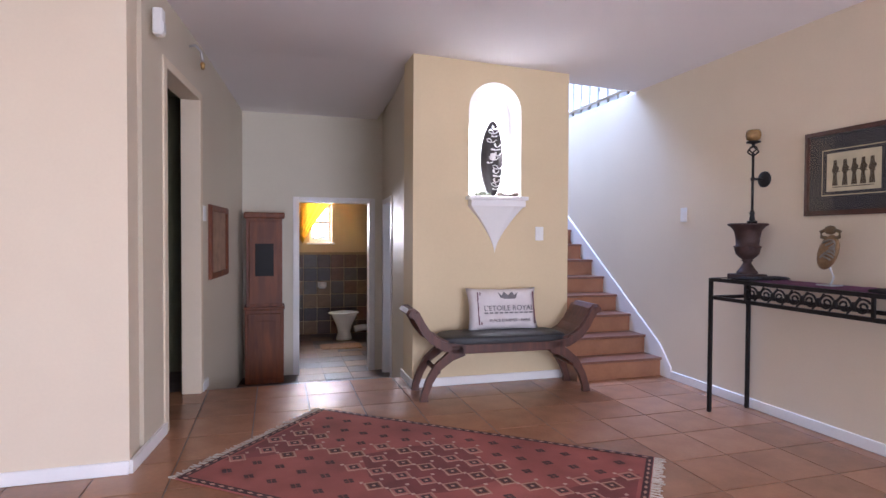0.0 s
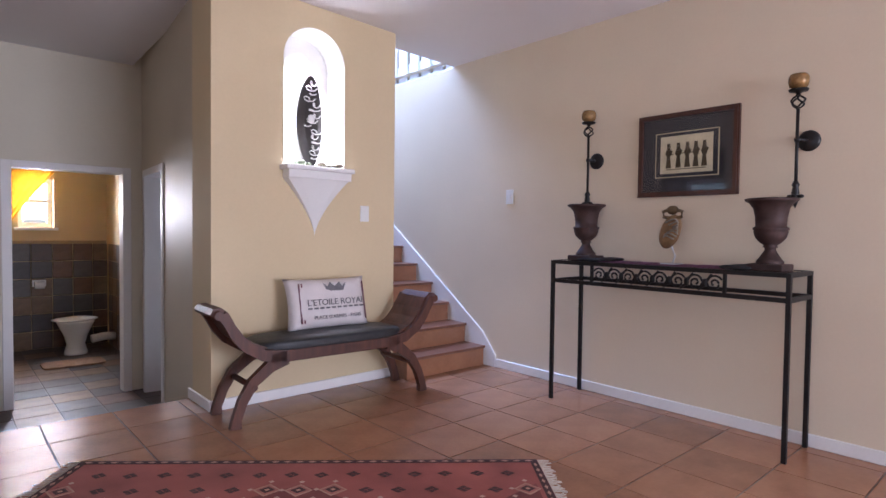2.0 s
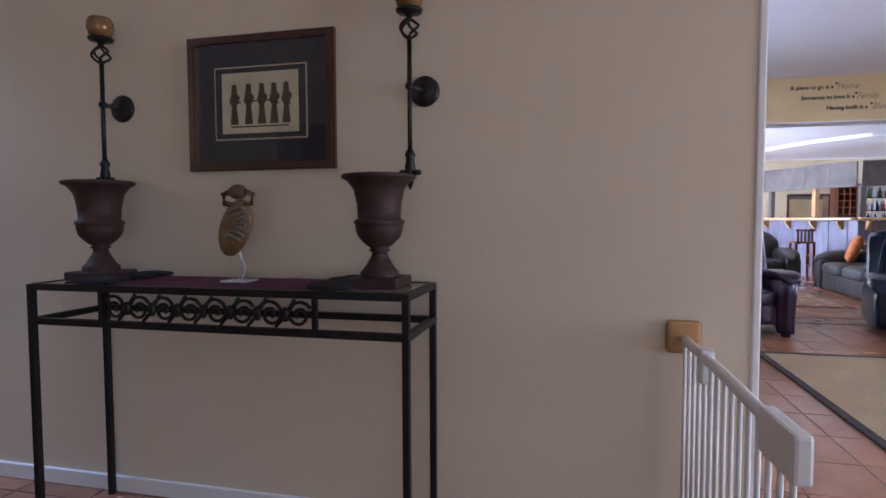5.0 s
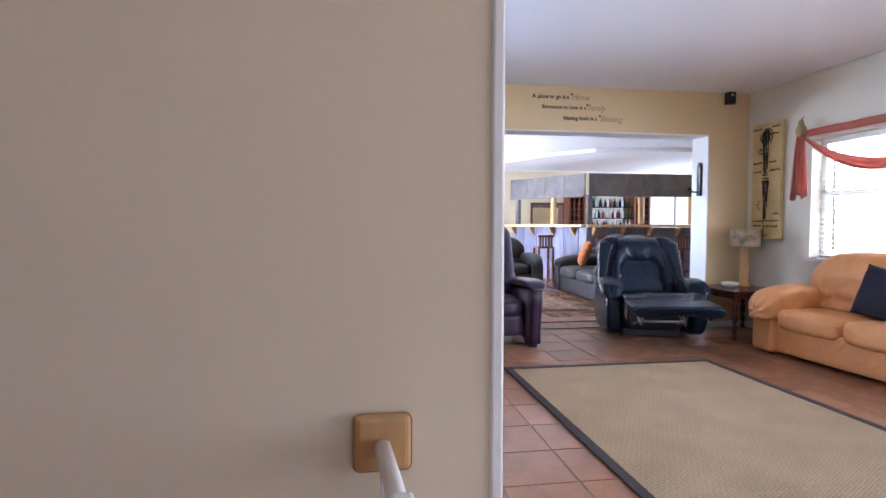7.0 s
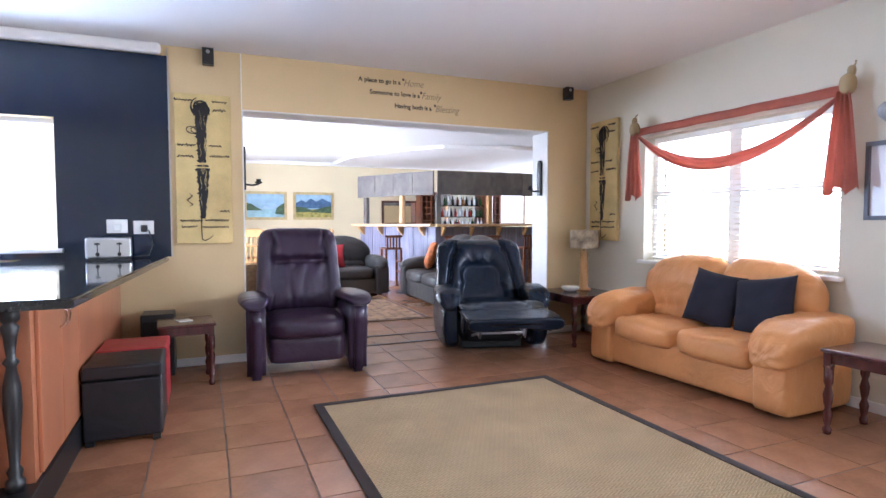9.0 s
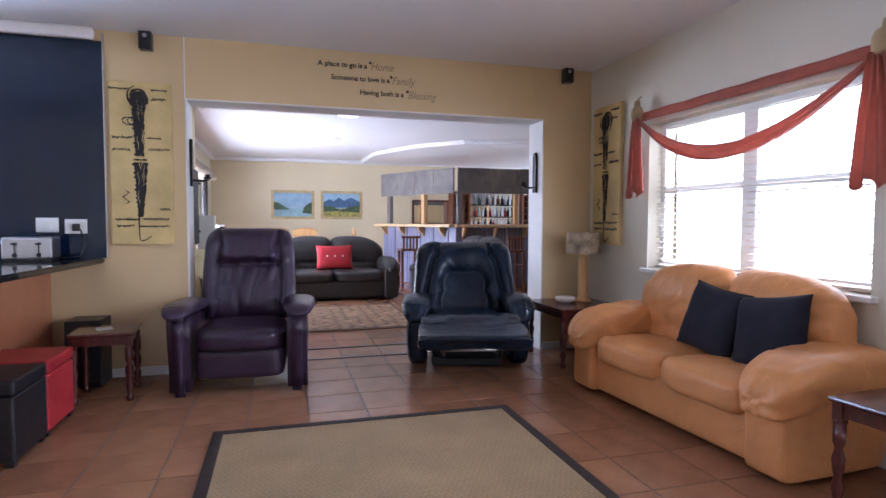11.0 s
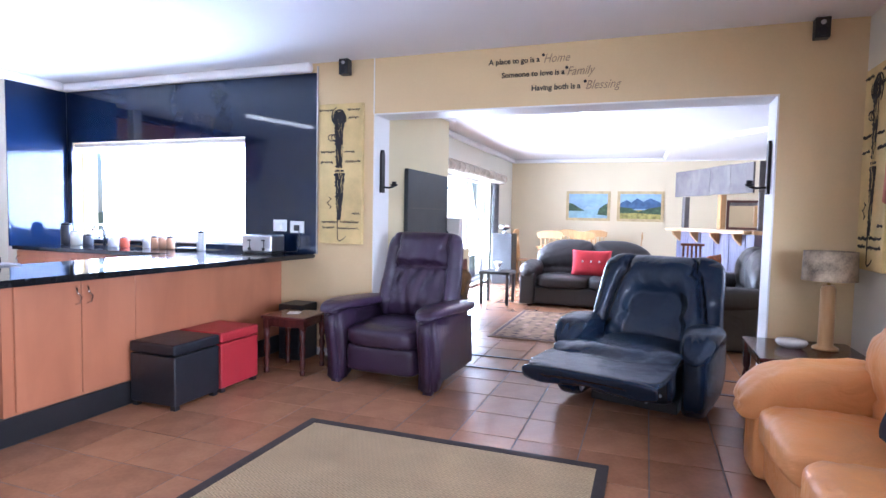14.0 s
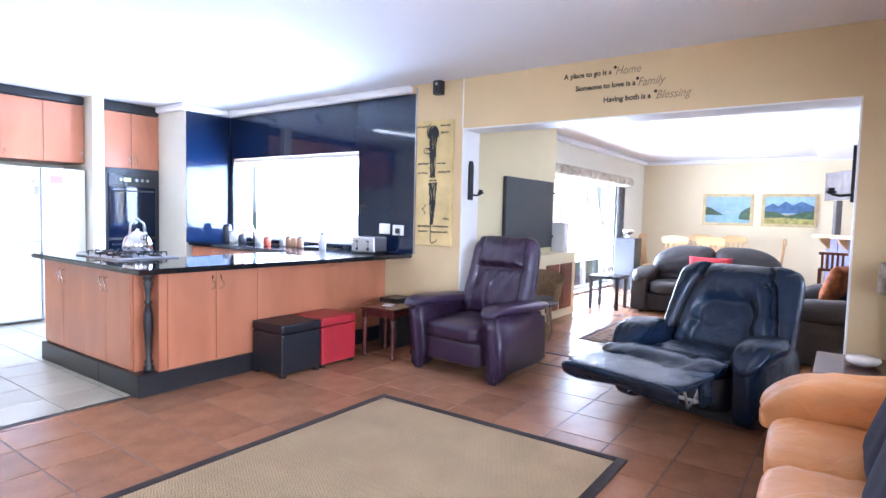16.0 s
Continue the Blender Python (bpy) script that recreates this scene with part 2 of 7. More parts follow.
LINEN = mat("printed_linen", (0.66, 0.61, 0.60), 0.9, 0, 7, 0.14, 0.04, 220)
INK = mat("black_ink", (0.02, 0.018, 0.018), 0.7, 0, 20, 0.2, 0)
INKGREY = mat("grey_ink", (0.16, 0.15, 0.16), 0.8, 0, 20, 0.2, 0)
SEA = mat("jute_cloth", (0.40, 0.30, 0.16), 0.9, 0, 9, 0.2, 0.05, 200)
CANVAS = mat("yellow_canvas", (0.62, 0.47, 0.20), 0.7, 0, 4, 0.3, 0.03, 120)
GLASS = glass("clear_glass")
AMBER = mat("amber_glass", (0.24, 0.14, 0.05), 0.12, 0.2, 20, 0.6, 0.03)
MIRROR = mat("mirror", (0.9, 0.9, 0.9), 0.02, 1, 1, 0.0, 0)
PORC = mat("porcelain", (0.82, 0.82, 0.80), 0.12, 0, 4, 0.02, 0)
RATTAN = mat("rattan", (0.30, 0.20, 0.11), 0.7, 0, 30, 0.4, 0.06, 160)


# ---- building helpers ----
def box(bm, x0, x1, y0, y1, z0, z1, bevel=0.0, seg=2, m=None):
    r = bmesh.ops.create_cube(bm, size=1.0)
    mat4 = Matrix.Translation(((x0 + x1) / 2, (y0 + y1) / 2, (z0 + z1) / 2)) @ Matrix.Diagonal((abs(x1 - x0), abs(y1 - y0), abs(z1 - z0), 1))
    vs = r["verts"]
    bmesh.ops.transform(bm, matrix=mat4, verts=vs)
    if bevel:
        es = list({e for v in vs for e in v.link_edges})
        q = bmesh.ops.bevel(bm, geom=es, offset=bevel, segments=seg, profile=0.5, affect="EDGES")
        vs = list({v for f in q["faces"] for v in f.verts} | {v for v in vs if v.is_valid})
    if m is not None:
        bmesh.ops.transform(bm, matrix=m, verts=vs)
    return vs


def soft(bm, c, s, n=4.5, cuts=9, m=None, puff=0.0):
    """A stuffed, rounded block: centre c, full size s, n sets how square it is."""
    g = [-math.cos(math.pi * (i / cuts * 0.8 + 0.1)) / math.cos(math.pi * 0.1) for i in range(cuts + 1)]
    seen = {}
    def vert(p):
        key = tuple(round(c, 5) for c in p)
        if key not in seen:
            seen[key] = bm.verts.new(p)
        return seen[key]
    for ax in range(3):
        for sg in (-1, 1):
            for i in range(cuts):
                for j in range(cuts):
                    quad = []
                    for u, v in ((g[i], g[j]), (g[i + 1], g[j]), (g[i + 1], g[j + 1]), (g[i], g[j + 1])):
                        p = [u, v]
                        p.insert(ax, sg)
                        quad.append(vert(p))
                    bm.faces.new(quad if (sg > 0) == (ax != 1) else quad[::-1])
    vs = list(seen.values())
    for v in vs:
        p = v.co
        d = (abs(p.x) ** n + abs(p.y) ** n + abs(p.z) ** n) ** (1 / n)
        k = 1 / d
        w = 1 + puff * (1 - p.x * p.x) * (1 - p.y * p.y)
        v.co = Vector((p.x * k * s[0] / 2, p.y * k * s[1] / 2, p.z * k * s[2] / 2 * w))
    t = Matrix.Translation(c) @ (m or Matrix())
    bmesh.ops.transform(bm, matrix=t, verts=vs)
    for f in {f for v in vs for f in v.link_faces}:
        f.smooth = True
    return vs


def pillow(bm, c, w, h, t, m=None, cuts=14):
    """A stuffed square cushion: pinched corners, full middle; lies in the xz plane."""
    grids = []
    for sg in (-1, 1):
        g = []
        for i in range(cuts + 1):
            row = []
            for j in range(cuts + 1):
                u, v = 2 * i / cuts - 1, 2 * j / cuts - 1
                full = max(0.0, (1 - u ** 4) * (1 - v ** 4)) ** 0.55
                pin = 1 - 0.07 * (1 - u * u) * abs(v) ** 3
                pin2 = 1 - 0.07 * (1 - v * v) * abs(u) ** 3
                row.append(bm.verts.new((u * w / 2 * pin2, sg * t / 2 * full + 0.006 * noise.noise((u * 3, v * 3, sg)) * full, v * h / 2 * pin)))
            g.append(row)
        grids.append(g)
    for k, g in enumerate(grids):
        for i in range(cuts):
            for j in range(cuts):
                q = (g[i][j], g[i + 1][j], g[i + 1][j + 1], g[i][j + 1])
                f = bm.faces.new(q if k == 0 else q[::-1])
                f.smooth = True
    bmesh.ops.remove_doubles(bm, verts=bm.verts[:], dist=0.0005)
    bmesh.ops.transform(bm, matrix=Matrix.Translation(c) @ (m or Matrix()), verts=bm.verts[:])


def pad(bm, w, h, front, back=0.10, nu=30, nv=30, taper=0.0, square=8.0, m=None):
    """An upholstered panel: width w along y, height h along z, front(u, v) gives its swell along x, rounded off at the edges."""
    grids = []
    for side in (0, 1):
        g = []
        for i in range(nu + 1):
            row = []
            for j in range(nv + 1):
                u = math.sin((i / nu - 0.5) * math.pi) * 0.35 + (2 * i / nu - 1) * 0.65
                v = math.sin((j / nv - 0.5) * math.pi) * 0.35 + (2 * j / nv - 1) * 0.65
                edge = max(0.0, (1 - abs(u) ** square) * (1 - abs(v) ** square)) ** 0.45
                rr = max(abs(u), abs(v))
                sq = (abs(u) ** 7 + abs(v) ** 7) ** (1 / 7) / rr if rr > 1e-6 else 1.0
                uu, vv = u / sq, v / sq
                x = front(u, (v + 1) / 2) * edge if side == 0 else -back * edge
                row.append(bm.verts.new((x, uu * w / 2 * (1 - taper * (vv + 1) / 2), vv * h / 2 + h / 2)))
            g.append(row)
        grids.append(g)
    for k, g in enumerate(grids):
        for i in range(nu):
            for j in range(nv):
                q = (g[i][j], g[i + 1][j], g[i + 1][j + 1], g[i][j + 1])
                f = bm.faces.new(q if k == 0 else q[::-1])
                f.smooth = True
    bmesh.ops.remove_doubles(bm, verts=bm.verts[:], dist=0.0004)
    bmesh.ops.transform(bm, matrix=m or Matrix(), verts=bm.verts[:])


def bump1(x, c, r):
    """A smooth hump of radius r round c."""
    q = (x - c) / r
    return math.exp(-q * q)


def lathe(bm, prof, at=(0, 0, 0), seg=20, m=None):
    """Turned shape from (radius, height) pairs."""
    rings = []
    vs = []
    for r, z in prof:
        ring = [bm.verts.new((r * math.cos(2 * math.pi * i / seg), r * math.sin(2 * math.pi * i / seg), z)) for i in range(seg)]
        rings.append(ring)
        vs += ring
    for a, b in zip(rings, rings[1:]):
        for i in range(seg):
            f = bm.faces.new((a[i], a[(i + 1) % seg], b[(i + 1) % seg], b[i]))
            f.smooth = True
    bm.faces.new(list(reversed(rings[0])))
    bm.faces.new(rings[-1])
    bmesh.ops.transform(bm, matrix=Matrix.Translation(at) @ (m or Matrix()), verts=vs)
    return vs


def tube(bm, pts, r, seg=8, flat=1.0):
    """A rod along pts; flat squeezes it in z."""
    pts = [Vector(p) for p in pts]
    rings = []
    up = Vector((0, 0, 1))
    for i, p in enumerate(pts):
        d = (pts[min(i + 1, len(pts) - 1)] - pts[max(i - 1, 0)]).normalized()
        a = d.cross(up)
        if a.length < 0.05:
            a = d.cross(Vector((0, 1, 0)))
        a.normalize()
        b = a.cross(d).normalized()
        rr = r[i] if isinstance(r, (list, tuple)) else r
        rings.append([bm.verts.new(p + a * rr * math.cos(2 * math.pi * k / seg) + b * rr * flat * math.sin(2 * math.pi * k / seg)) for k in range(seg)])
    for a, b in zip(rings, rings[1:]):
        for i in range(seg):
            f = bm.faces.new((a[i], a[(i + 1) % seg], b[(i + 1) % seg], b[i]))
            f.smooth = seg > 4
    bm.faces.new(list(reversed(rings[0])))
    bm.faces.new(rings[-1])


def slab(bm, outline, z0, z1, plane="xy", at=0.0):
    """A flat plate cut to an outline; plane names the axes of the outline, the third runs z0 to z1."""
    def put(u, v, w):
        return {"xy": (u, v, w), "xz": (u, w, v), "yz": (w, u, v)}[plane]
    lo = [bm.verts.new(put(u, v, z0)) for u, v in outline]
    hi = [bm.verts.new(put(u, v, z1)) for u, v in outline]
    n = len(outline)
    fs = [bm.faces.new(lo), bm.faces.new(hi)]
    for i in range(n):
        fs.append(bm.faces.new((lo[i], lo[(i + 1) % n], hi[(i + 1) % n], hi[i])))
    bmesh.ops.recalc_face_normals(bm, faces=fs)
    return lo + hi


def fresh():
    return bmesh.new()


def mesh_of(name, bm):
    me = bpy.data.meshes.new(name)
    bm.normal_update()
    bm.to_mesh(me)
    bm.free()
    return me


def part(name, bm, material, parent, label=""):
    me = mesh_of(name, bm) if isinstance(bm, bmesh.types.BMesh) else bm
    if not me.materials:
        me.materials.append(material)
    ob = new(name, me)
    ob.parent = parent
    if label:
        ob["label"] = label
    return ob


def thing(name, label, category, at=(0, 0, 0), rz=0.0, group=""):
    ob = new(name)
    ob.empty_display_size = 0.1
    ob.matrix_world = pose(*at, 0, 0, rz)
    return tagged(ob, label, category, group)


def solid(name, bm, material, label, category, at=(0, 0, 0), rz=0.0, group="", kind=""):
    me = mesh_of(name, bm)
    me.materials.append(material)
    ob = new(name, me)
    ob.matrix_world = pose(*at, 0, 0, rz)
    return tagged(ob, label, category, group, kind)


def lettering(text, size, depth=0.002, align="LEFT", shear=0.0, bold=0.0):
    cu = bpy.data.curves.new("lettering", "FONT")
    cu.body, cu.size, cu.extrude, cu.align_x, cu.shear = text, size, depth, align, shear
    cu.resolution_u, cu.offset = 3, bold
    ob = bpy.data.objects.new("lettering", cu)
    scene.collection.objects.link(ob)
    bpy.context.view_layer.update()
    me = bpy.data.meshes.new_from_object(ob.evaluated_get(bpy.context.evaluated_depsgraph_get()))
    bpy.data.objects.remove(ob)
    return me


def wall(name, along, face, thick, a0, a1, z0, z1, material, holes=(), label="painted plaster wall"):
    """A straight wall along x or y, from face to face + thick, with openings (a0, a1, z0, z1) cut through."""
    bm = fresh()
    def piece(p, q, r, s):
        if q - p < 1e-4 or s - r < 1e-4:
            return
        lo, hi = min(face, face + thick), max(face, face + thick)
        if along == "x":
            box(bm, p, q, lo, hi, r, s)
        else:
            box(bm, lo, hi, p, q, r, s)
    cur = a0
    for h0, h1, b0, b1 in sorted(holes):
        piece(cur, h0, z0, z1)
        piece(h0, h1, z0, b0)
        piece(h0, h1, b1, z1)
        cur = h1
    piece(cur, a1, z0, z1)
    return solid(name, bm, material, label, "wall", kind="structure")


# ---- the large structure ----
H = 2.69
LOW = -0.37
bm = fresh()
box(bm, -3.2, 17.0, -8.8, 4.80, -0.2, -0.004)
box(bm, 1.46, 8.4, 4.80, 9.0, -0.2, -0.004)
box(bm, -3.2, -0.74, 4.80, 5.7, -0.2, -0.004)
floor = solid("floor", bm, GROUT, "terracotta tiled floor with dark grout", "floor", kind="structure")
bm = fresh()
box(bm, -1.6, 1.35, 4.80, 9.6, LOW - 0.1, LOW - 0.004)
hall_floor = solid("floor_hall", bm, SLATE, "dark slate floor of the sunken hall", "floor", kind="structure")
bm = fresh()
box(bm, -3.4, 8.36, -3.8, 4.67, H, H + 0.16)
box(bm, -1.6, 2.35, 4.67, 9.6, H, H + 0.16)
box(bm, 3.36, 8.36, 4.67, 8.6, H, H + 0.16)
solid("ceiling", bm, CEIL, "smooth white painted ceiling", "ceiling", kind="structure")
# Wedge under the ceiling, shaped to fit the camera's view of the wall line.
bm = fresh()
slab(bm, [(0.97, H - 0.001), (3.199, H - 0.075), (3.199, H - 0.001)], 0.76, 4.67, "xz")
solid("ceiling_slope_foyer", bm, CEIL, "white ceiling wedge along the cream wall, fitted to the view", "ceiling", kind="structure")
# Second wedge, fitted to the camera's view of the hall's back edge.
bm = fresh()
slab(bm, [(4.76, H - 0.001), (6.639, H - 0.085), (6.639, H - 0.001)], -0.80, 1.05, "yz")
solid("ceiling_slope_hall", bm, CEIL, "white hall ceiling wedge at the back wall, fitted to the view", "ceiling", kind="structure")
bm = fresh()
box(bm, 8.36, 17.0, -8.8, 1.2, H, H + 0.16)
solid("ceiling_bar_room", bm, CEIL, "white painted ceiling of the bar room", "ceiling", kind="structure")

wall("wall_foyer_east", "y", 3.2, 0.3, 0.751, 8.4, 0, H, PLASTER, [(4.68, 8.399, 2.60, H - 0.001)], label="cream plaster wall behind the console table")
wall("wall_living_east", "y", 8.07, 0.29, -3.77, 4.2, 0, H, OCHRE, [(-3.015, 0.124, 0, 2.21), (1.5, 3.84, 1.03, 2.05)], "ochre plaster wall with a wide opening")
# The tall opening is added and unseen, cut for the south fill.
wall("wall_south", "x", -3.52, -0.25, -3.4, 8.07, 0, H, PALE, [(0.6, 3.4, 0, 2.15), (5.3, 7.15, 0.86, 2.04)], "pale plaster wall with a blinded window")
# The opening is added out of view, for the west fill.
wall("wall_west", "y", -3.2, -0.2, -3.52, 3.2, 0, H, PLASTER, [(-2.8, 2.0, 0, 2.15)])
wall("wall_entry", "x", 3.2, 0.22, -3.2, -0.82, 0, H, PLASTER, label="cream plaster wall beside the hall")
hl = wall("wall_hall_west", "y", 0, -0.12, 0.221, 3.5, LOW, H, STONE, [(0.62, 1.52, -0.03, 2.3)], "greige plaster wall with a door")
hl.matrix_world = pose(-0.82, 3.2, 0, 0, 0, -6.1)
wall("wall_hall_north", "x", 6.64, 0.12, -0.75, 1.35, LOW, H, PALE, [(0.13, 0.99, LOW, 1.65)], "pale wall with the bathroom door")
hr = wall("wall_hall_east", "y", 0, 0.14, 0.34, 2.25, LOW, H, STONE, [(1.35, 2.1, LOW, 1.62)], "greige side wall of the hall")
hr.matrix_world = pose(0.96, 4.41, 0, 0, 0, -4.1)
wall("wall_stair_west", "y", 2.35, -0.14, 4.76, 8.4, 0, 5.2, PLASTER)
bm = fresh()
box(bm, -0.85, 0.98, 4.78, 4.80, LOW, -0.006)
solid("step_riser", bm, TILE, "terracotta riser down to the hall", "step", kind="structure")

# closet behind the open door in the hall
bm = fresh()
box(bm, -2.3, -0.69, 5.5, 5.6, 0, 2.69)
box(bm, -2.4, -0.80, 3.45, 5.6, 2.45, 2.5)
# Unseen opening, added so that daylight reaches the side room.
wall("wall_closet_west", "y", -2.3, -0.1, 3.42, 5.6, 0, 2.69, mat("olive_paint", (0.20, 0.19, 0.10), 0.7), [(4.1, 5.1, 0.9, 2.0)], "olive side room wall with an added opening for daylight")
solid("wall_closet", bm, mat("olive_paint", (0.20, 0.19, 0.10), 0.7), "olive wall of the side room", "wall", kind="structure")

# bathroom beyond the hall
wall("wall_bath_north", "x", 9.3, 0.12, -0.8, 1.6, LOW, H, OCHRE, [(0.42, 0.78, 1.12, 1.72)], "ochre bathroom wall")
wall("wall_bath_east", "y", 1.35, 0.1, 6.76, 9.3, LOW, H, OCHRE)
wall("wall_bath_west", "y", -0.75, -0.1, 6.76, 9.3, LOW, H, OCHRE)

# kitchen walls
wall("wall_kitchen_north", "x", 3.92, 0.12, 7.42, 8.07, 0, H, PALE)
wall("wall_kitchen_return", "y", 7.42, 0.1, 4.04, 5.3, 0, H, PALE)
wall("wall_kitchen_back", "x", 5.3, 0.12, 3.5, 7.52, 0, H, PALE)
wall("wall_kitchen_pier", "y", 6.56, 0.13, 4.46, 5.3, 0, H, PALE, label="pale pier between fridge and oven")

# bar room
wall("wall_chimney", "x", 0.43, 0.6, 8.36, 10.93, 0, H, mat("butter_plaster", (0.74, 0.66, 0.42), 0.75, 0, 1.3, 0.05, 0.012, 60), label="butter plaster chimney breast")
wall("wall_bar_north", "x", 0.9, 0.2, 10.93, 17.0, 0, H, PALE, [(11.3, 14.9, 0, 2.05)], "pale wall with sliding doors")
wall("wall_bar_east", "y", 16.85, 0.15, -8.7, 0.9, 0, H, mat("sand_plaster", (0.66, 0.56, 0.37), 0.75, 0, 1.3, 0.05, 0.012, 60), label="sand plaster wall with two paintings")
# This opening is added out of view so the bar fill can enter.
wall("wall_bar_south", "x", -8.6, -0.2, 8.36, 17.0, 0, H, PALE, [(13.4, 16.6, 0.9, 2.2)])
wall("wall_bar_west", "y", 8.36, 0.1, -8.6, -3.77, 0, H, OCHRE)

# upper landing round the stairwell; greige, not white, puts shade into the slat gaps
bm = fresh()
box(bm, 2.1, 6.2, 8.4, 8.5, H, 5.4)
box(bm, 6.2, 6.3, 4.5, 8.5, H + 0.16, 5.4)
box(bm, 2.1, 6.2, 4.5, 4.6, H + 0.16, 5.4)
box(bm, 2.0, 6.3, 4.5, 8.5, 5.4, 5.5)
box(bm, 2.1, 2.21, 4.6, 8.4, 5.2, 5.4)
solid("wall_landing", bm, STONE, "pale upper landing walls", "wall", kind="structure")

# front wall with the arched niche
NX0, NX1, NZ0, NZS, NY = 1.43, 1.90, 1.55, 2.28, 4.41
bm = fresh()
box(bm, 0.96, NX0, NY, NY + 0.34, 0, H)
box(bm, NX1, 2.35, NY, NY + 0.34, 0, H)
box(bm, NX0, NX1, NY, NY + 0.34, 0, NZ0)
cx, rad = (NX0 + NX1) / 2, (NX1 - NX0) / 2
arc = [(cx + rad * math.cos(math.pi * i / 16), NZS + rad * math.sin(math.pi * i / 16)) for i in range(17)]
for (u0, v0), (u1, v1) in zip(arc, arc[1:]):
    slab(bm, [(u0, v0), (u0, H), (u1, H), (u1, v1)], NY, NY + 0.34, "xz")
solid("wall_niche", bm, STRAW, "ochre plaster wall with an arched niche", "wall", kind="structure")
bm = fresh()
box(bm, NX0 - 0.01, NX1 + 0.01, NY + 0.24, NY + 0.26, NZ0 - 0.01, H - 0.05)
niche = solid("niche_back", bm, WHITE, "bright white back of the lit niche", "niche", kind="structure")
bm = fresh()
for (u0, v0), (u1, v1) in zip([(NX1, NZ0)] + arc, arc + [(NX0, NZ0)]):
    k = 0.987
    q = lambda u, v: (cx + (u - cx) * k, NZS + (v - NZS) * k if v > NZS else v)
    slab(bm, [(u0, v0), (u1, v1), q(u1, v1), q(u0, v0)], NY - 0.004, NY + 0.24, "xz")
part("liner", bm, WHITE, niche)
lamp = bpy.data.lights.new("niche_lamp", "SPOT")
lamp.energy, lamp.color, lamp.spot_size, lamp.shadow_soft_size = 520, (1, 0.95, 0.84), radians(52), 0.05
o = new("niche_lamp", lamp)
o.matrix_world = look((1.665, NY + 0.13, 2.46), (1.665, NY + 0.25, 1.8))

# stairs
bm = fresh()
RISE, GO, SY = 0.164, 0.231, 4.23
stairs = thing("staircase", "terracotta tiled staircase with dark nosings", "stairs")
for i in range(17):
    bm = fresh()
    box(bm, 2.352, 3.196, SY + i * GO, SY + (i + 1) * GO + 0.02, max(0, (i - 1) * RISE), (i + 1) * RISE - 0.022)
    part("riser", bm, TILE, stairs)
    bm = fresh()
    box(bm, 2.352, 3.196, SY + i * GO - 0.02, SY + (i + 1) * GO + 0.004, (i + 1) * RISE - 0.022, (i + 1) * RISE, 0.006, 2)
    part("tread", bm, wood("tread_clay", (0.20, 0.085, 0.05), (0.14, 0.055, 0.03), 0.35), stairs)
# skirting that climbs the wall
bm = fresh()
slab(bm, [(SY - 0.13, 0.0), (SY - 0.13, 0.10), (SY + 0.02, 0.28), (SY + 16 * GO, 0.28 + 15.9 * RISE), (SY + 16 * GO, 0.16 + 15.9 * RISE), (SY + 0.06, 0.0)], 3.183, 3.2, "yz")
solid("baseboard_stair", bm, WHITE, "white skirting climbing the stair wall", "baseboard", kind="structure")
rail = thing("balustrade", "white slatted balustrade on the upper landing", "balustrade", (3.27, 4.7, 2.60))
bm = fresh()
box(bm, -0.068, 0.075, -0.02, 3.7, 0.001, 0.022, 0.004, 1)
part("base_rail", bm, WHITE, rail)
bm = fresh()
box(bm, -0.03, 0.03, 0, 3.6, 0.94, 0.99, 0.01)
part("handrail", bm, WHITE, rail)
bm = fresh()
box(bm, -0.012, 0.012, 0.0, 0.125, 0.022, 0.94, 0.004, 1)
slat_me = mesh_of("slat", bm)
slat_me.materials.append(WHITE)
for i in range(20):
    o = new("slat", slat_me)
    o.parent = rail
    o.location = (0, i * 0.18 + 0.02, 0)


def skirt(name, x0, x1, y0, y1, h=0.07):
    bm = fresh()
    box(bm, x0, x1, y0, y1, 0, h, 0.004, 1)
    solid(name, bm, WHITE, "white painted skirting board", "baseboard", kind="structure")


skirt("baseboard_east", 3.184, 3.2, 0.753, SY - 0.13)
skirt("baseboard_niche", 0.955, 2.35, 4.394, 4.41)
skirt("baseboard_niche_side", 0.944, 0.96, 4.394, 4.8)
skirt("baseboard_entry", -3.2, -0.82, 3.184, 3.2)
skirt("baseboard_living_north", 8.054, 8.07, 0.124, 1.1)
skirt("baseboard_living_south", 8.054, 8.07, -3.52, -3.015)
skirt("baseboard_south", 1.7, 8.05, -3.52, -3.504)
bm = fresh()
box(bm, 0, 0.016, 0.0, 0.6, 0, 0.07)
box(bm, 0, 0.016, 1.54, 1.72, 0, 0.07)
o = solid("baseboard_hall", bm, WHITE, "white painted skirting board", "baseboard", kind="structure")
o.matrix_world = pose(-0.82, 3.2, 0, 0, 0, -6.1)
bm = fresh()
box(bm, 3.194, 3.56, 0.725, 0.752, 0, H, 0.006, 2)
solid("trim_wall_end", bm, WHITE, "white plastered end of the wall", "trim", kind="structure")
# white reveals of the wide opening
bm = fresh()
box(bm, 8.066, 8.364, 0.112, 0.124, 0, 2.21)
box(bm, 8.066, 8.364, -3.015, -3.003, 0, 2.21)
box(bm, 8.066, 8.364, -3.003, 0.112, 2.198, 2.21)
solid("trim_opening", bm, WHITE, "white reveals of the wide opening", "trim", kind="structure")
for i, x in enumerate((8.22, 8.64)):
    bm = fresh()
    box(bm, x, x + 0.035, -3.0, 0.11, 0, 0.006)
    solid("threshold_strip", bm, WALNUT, "dark wooden threshold strip on the tiles", "strip", kind="structure")


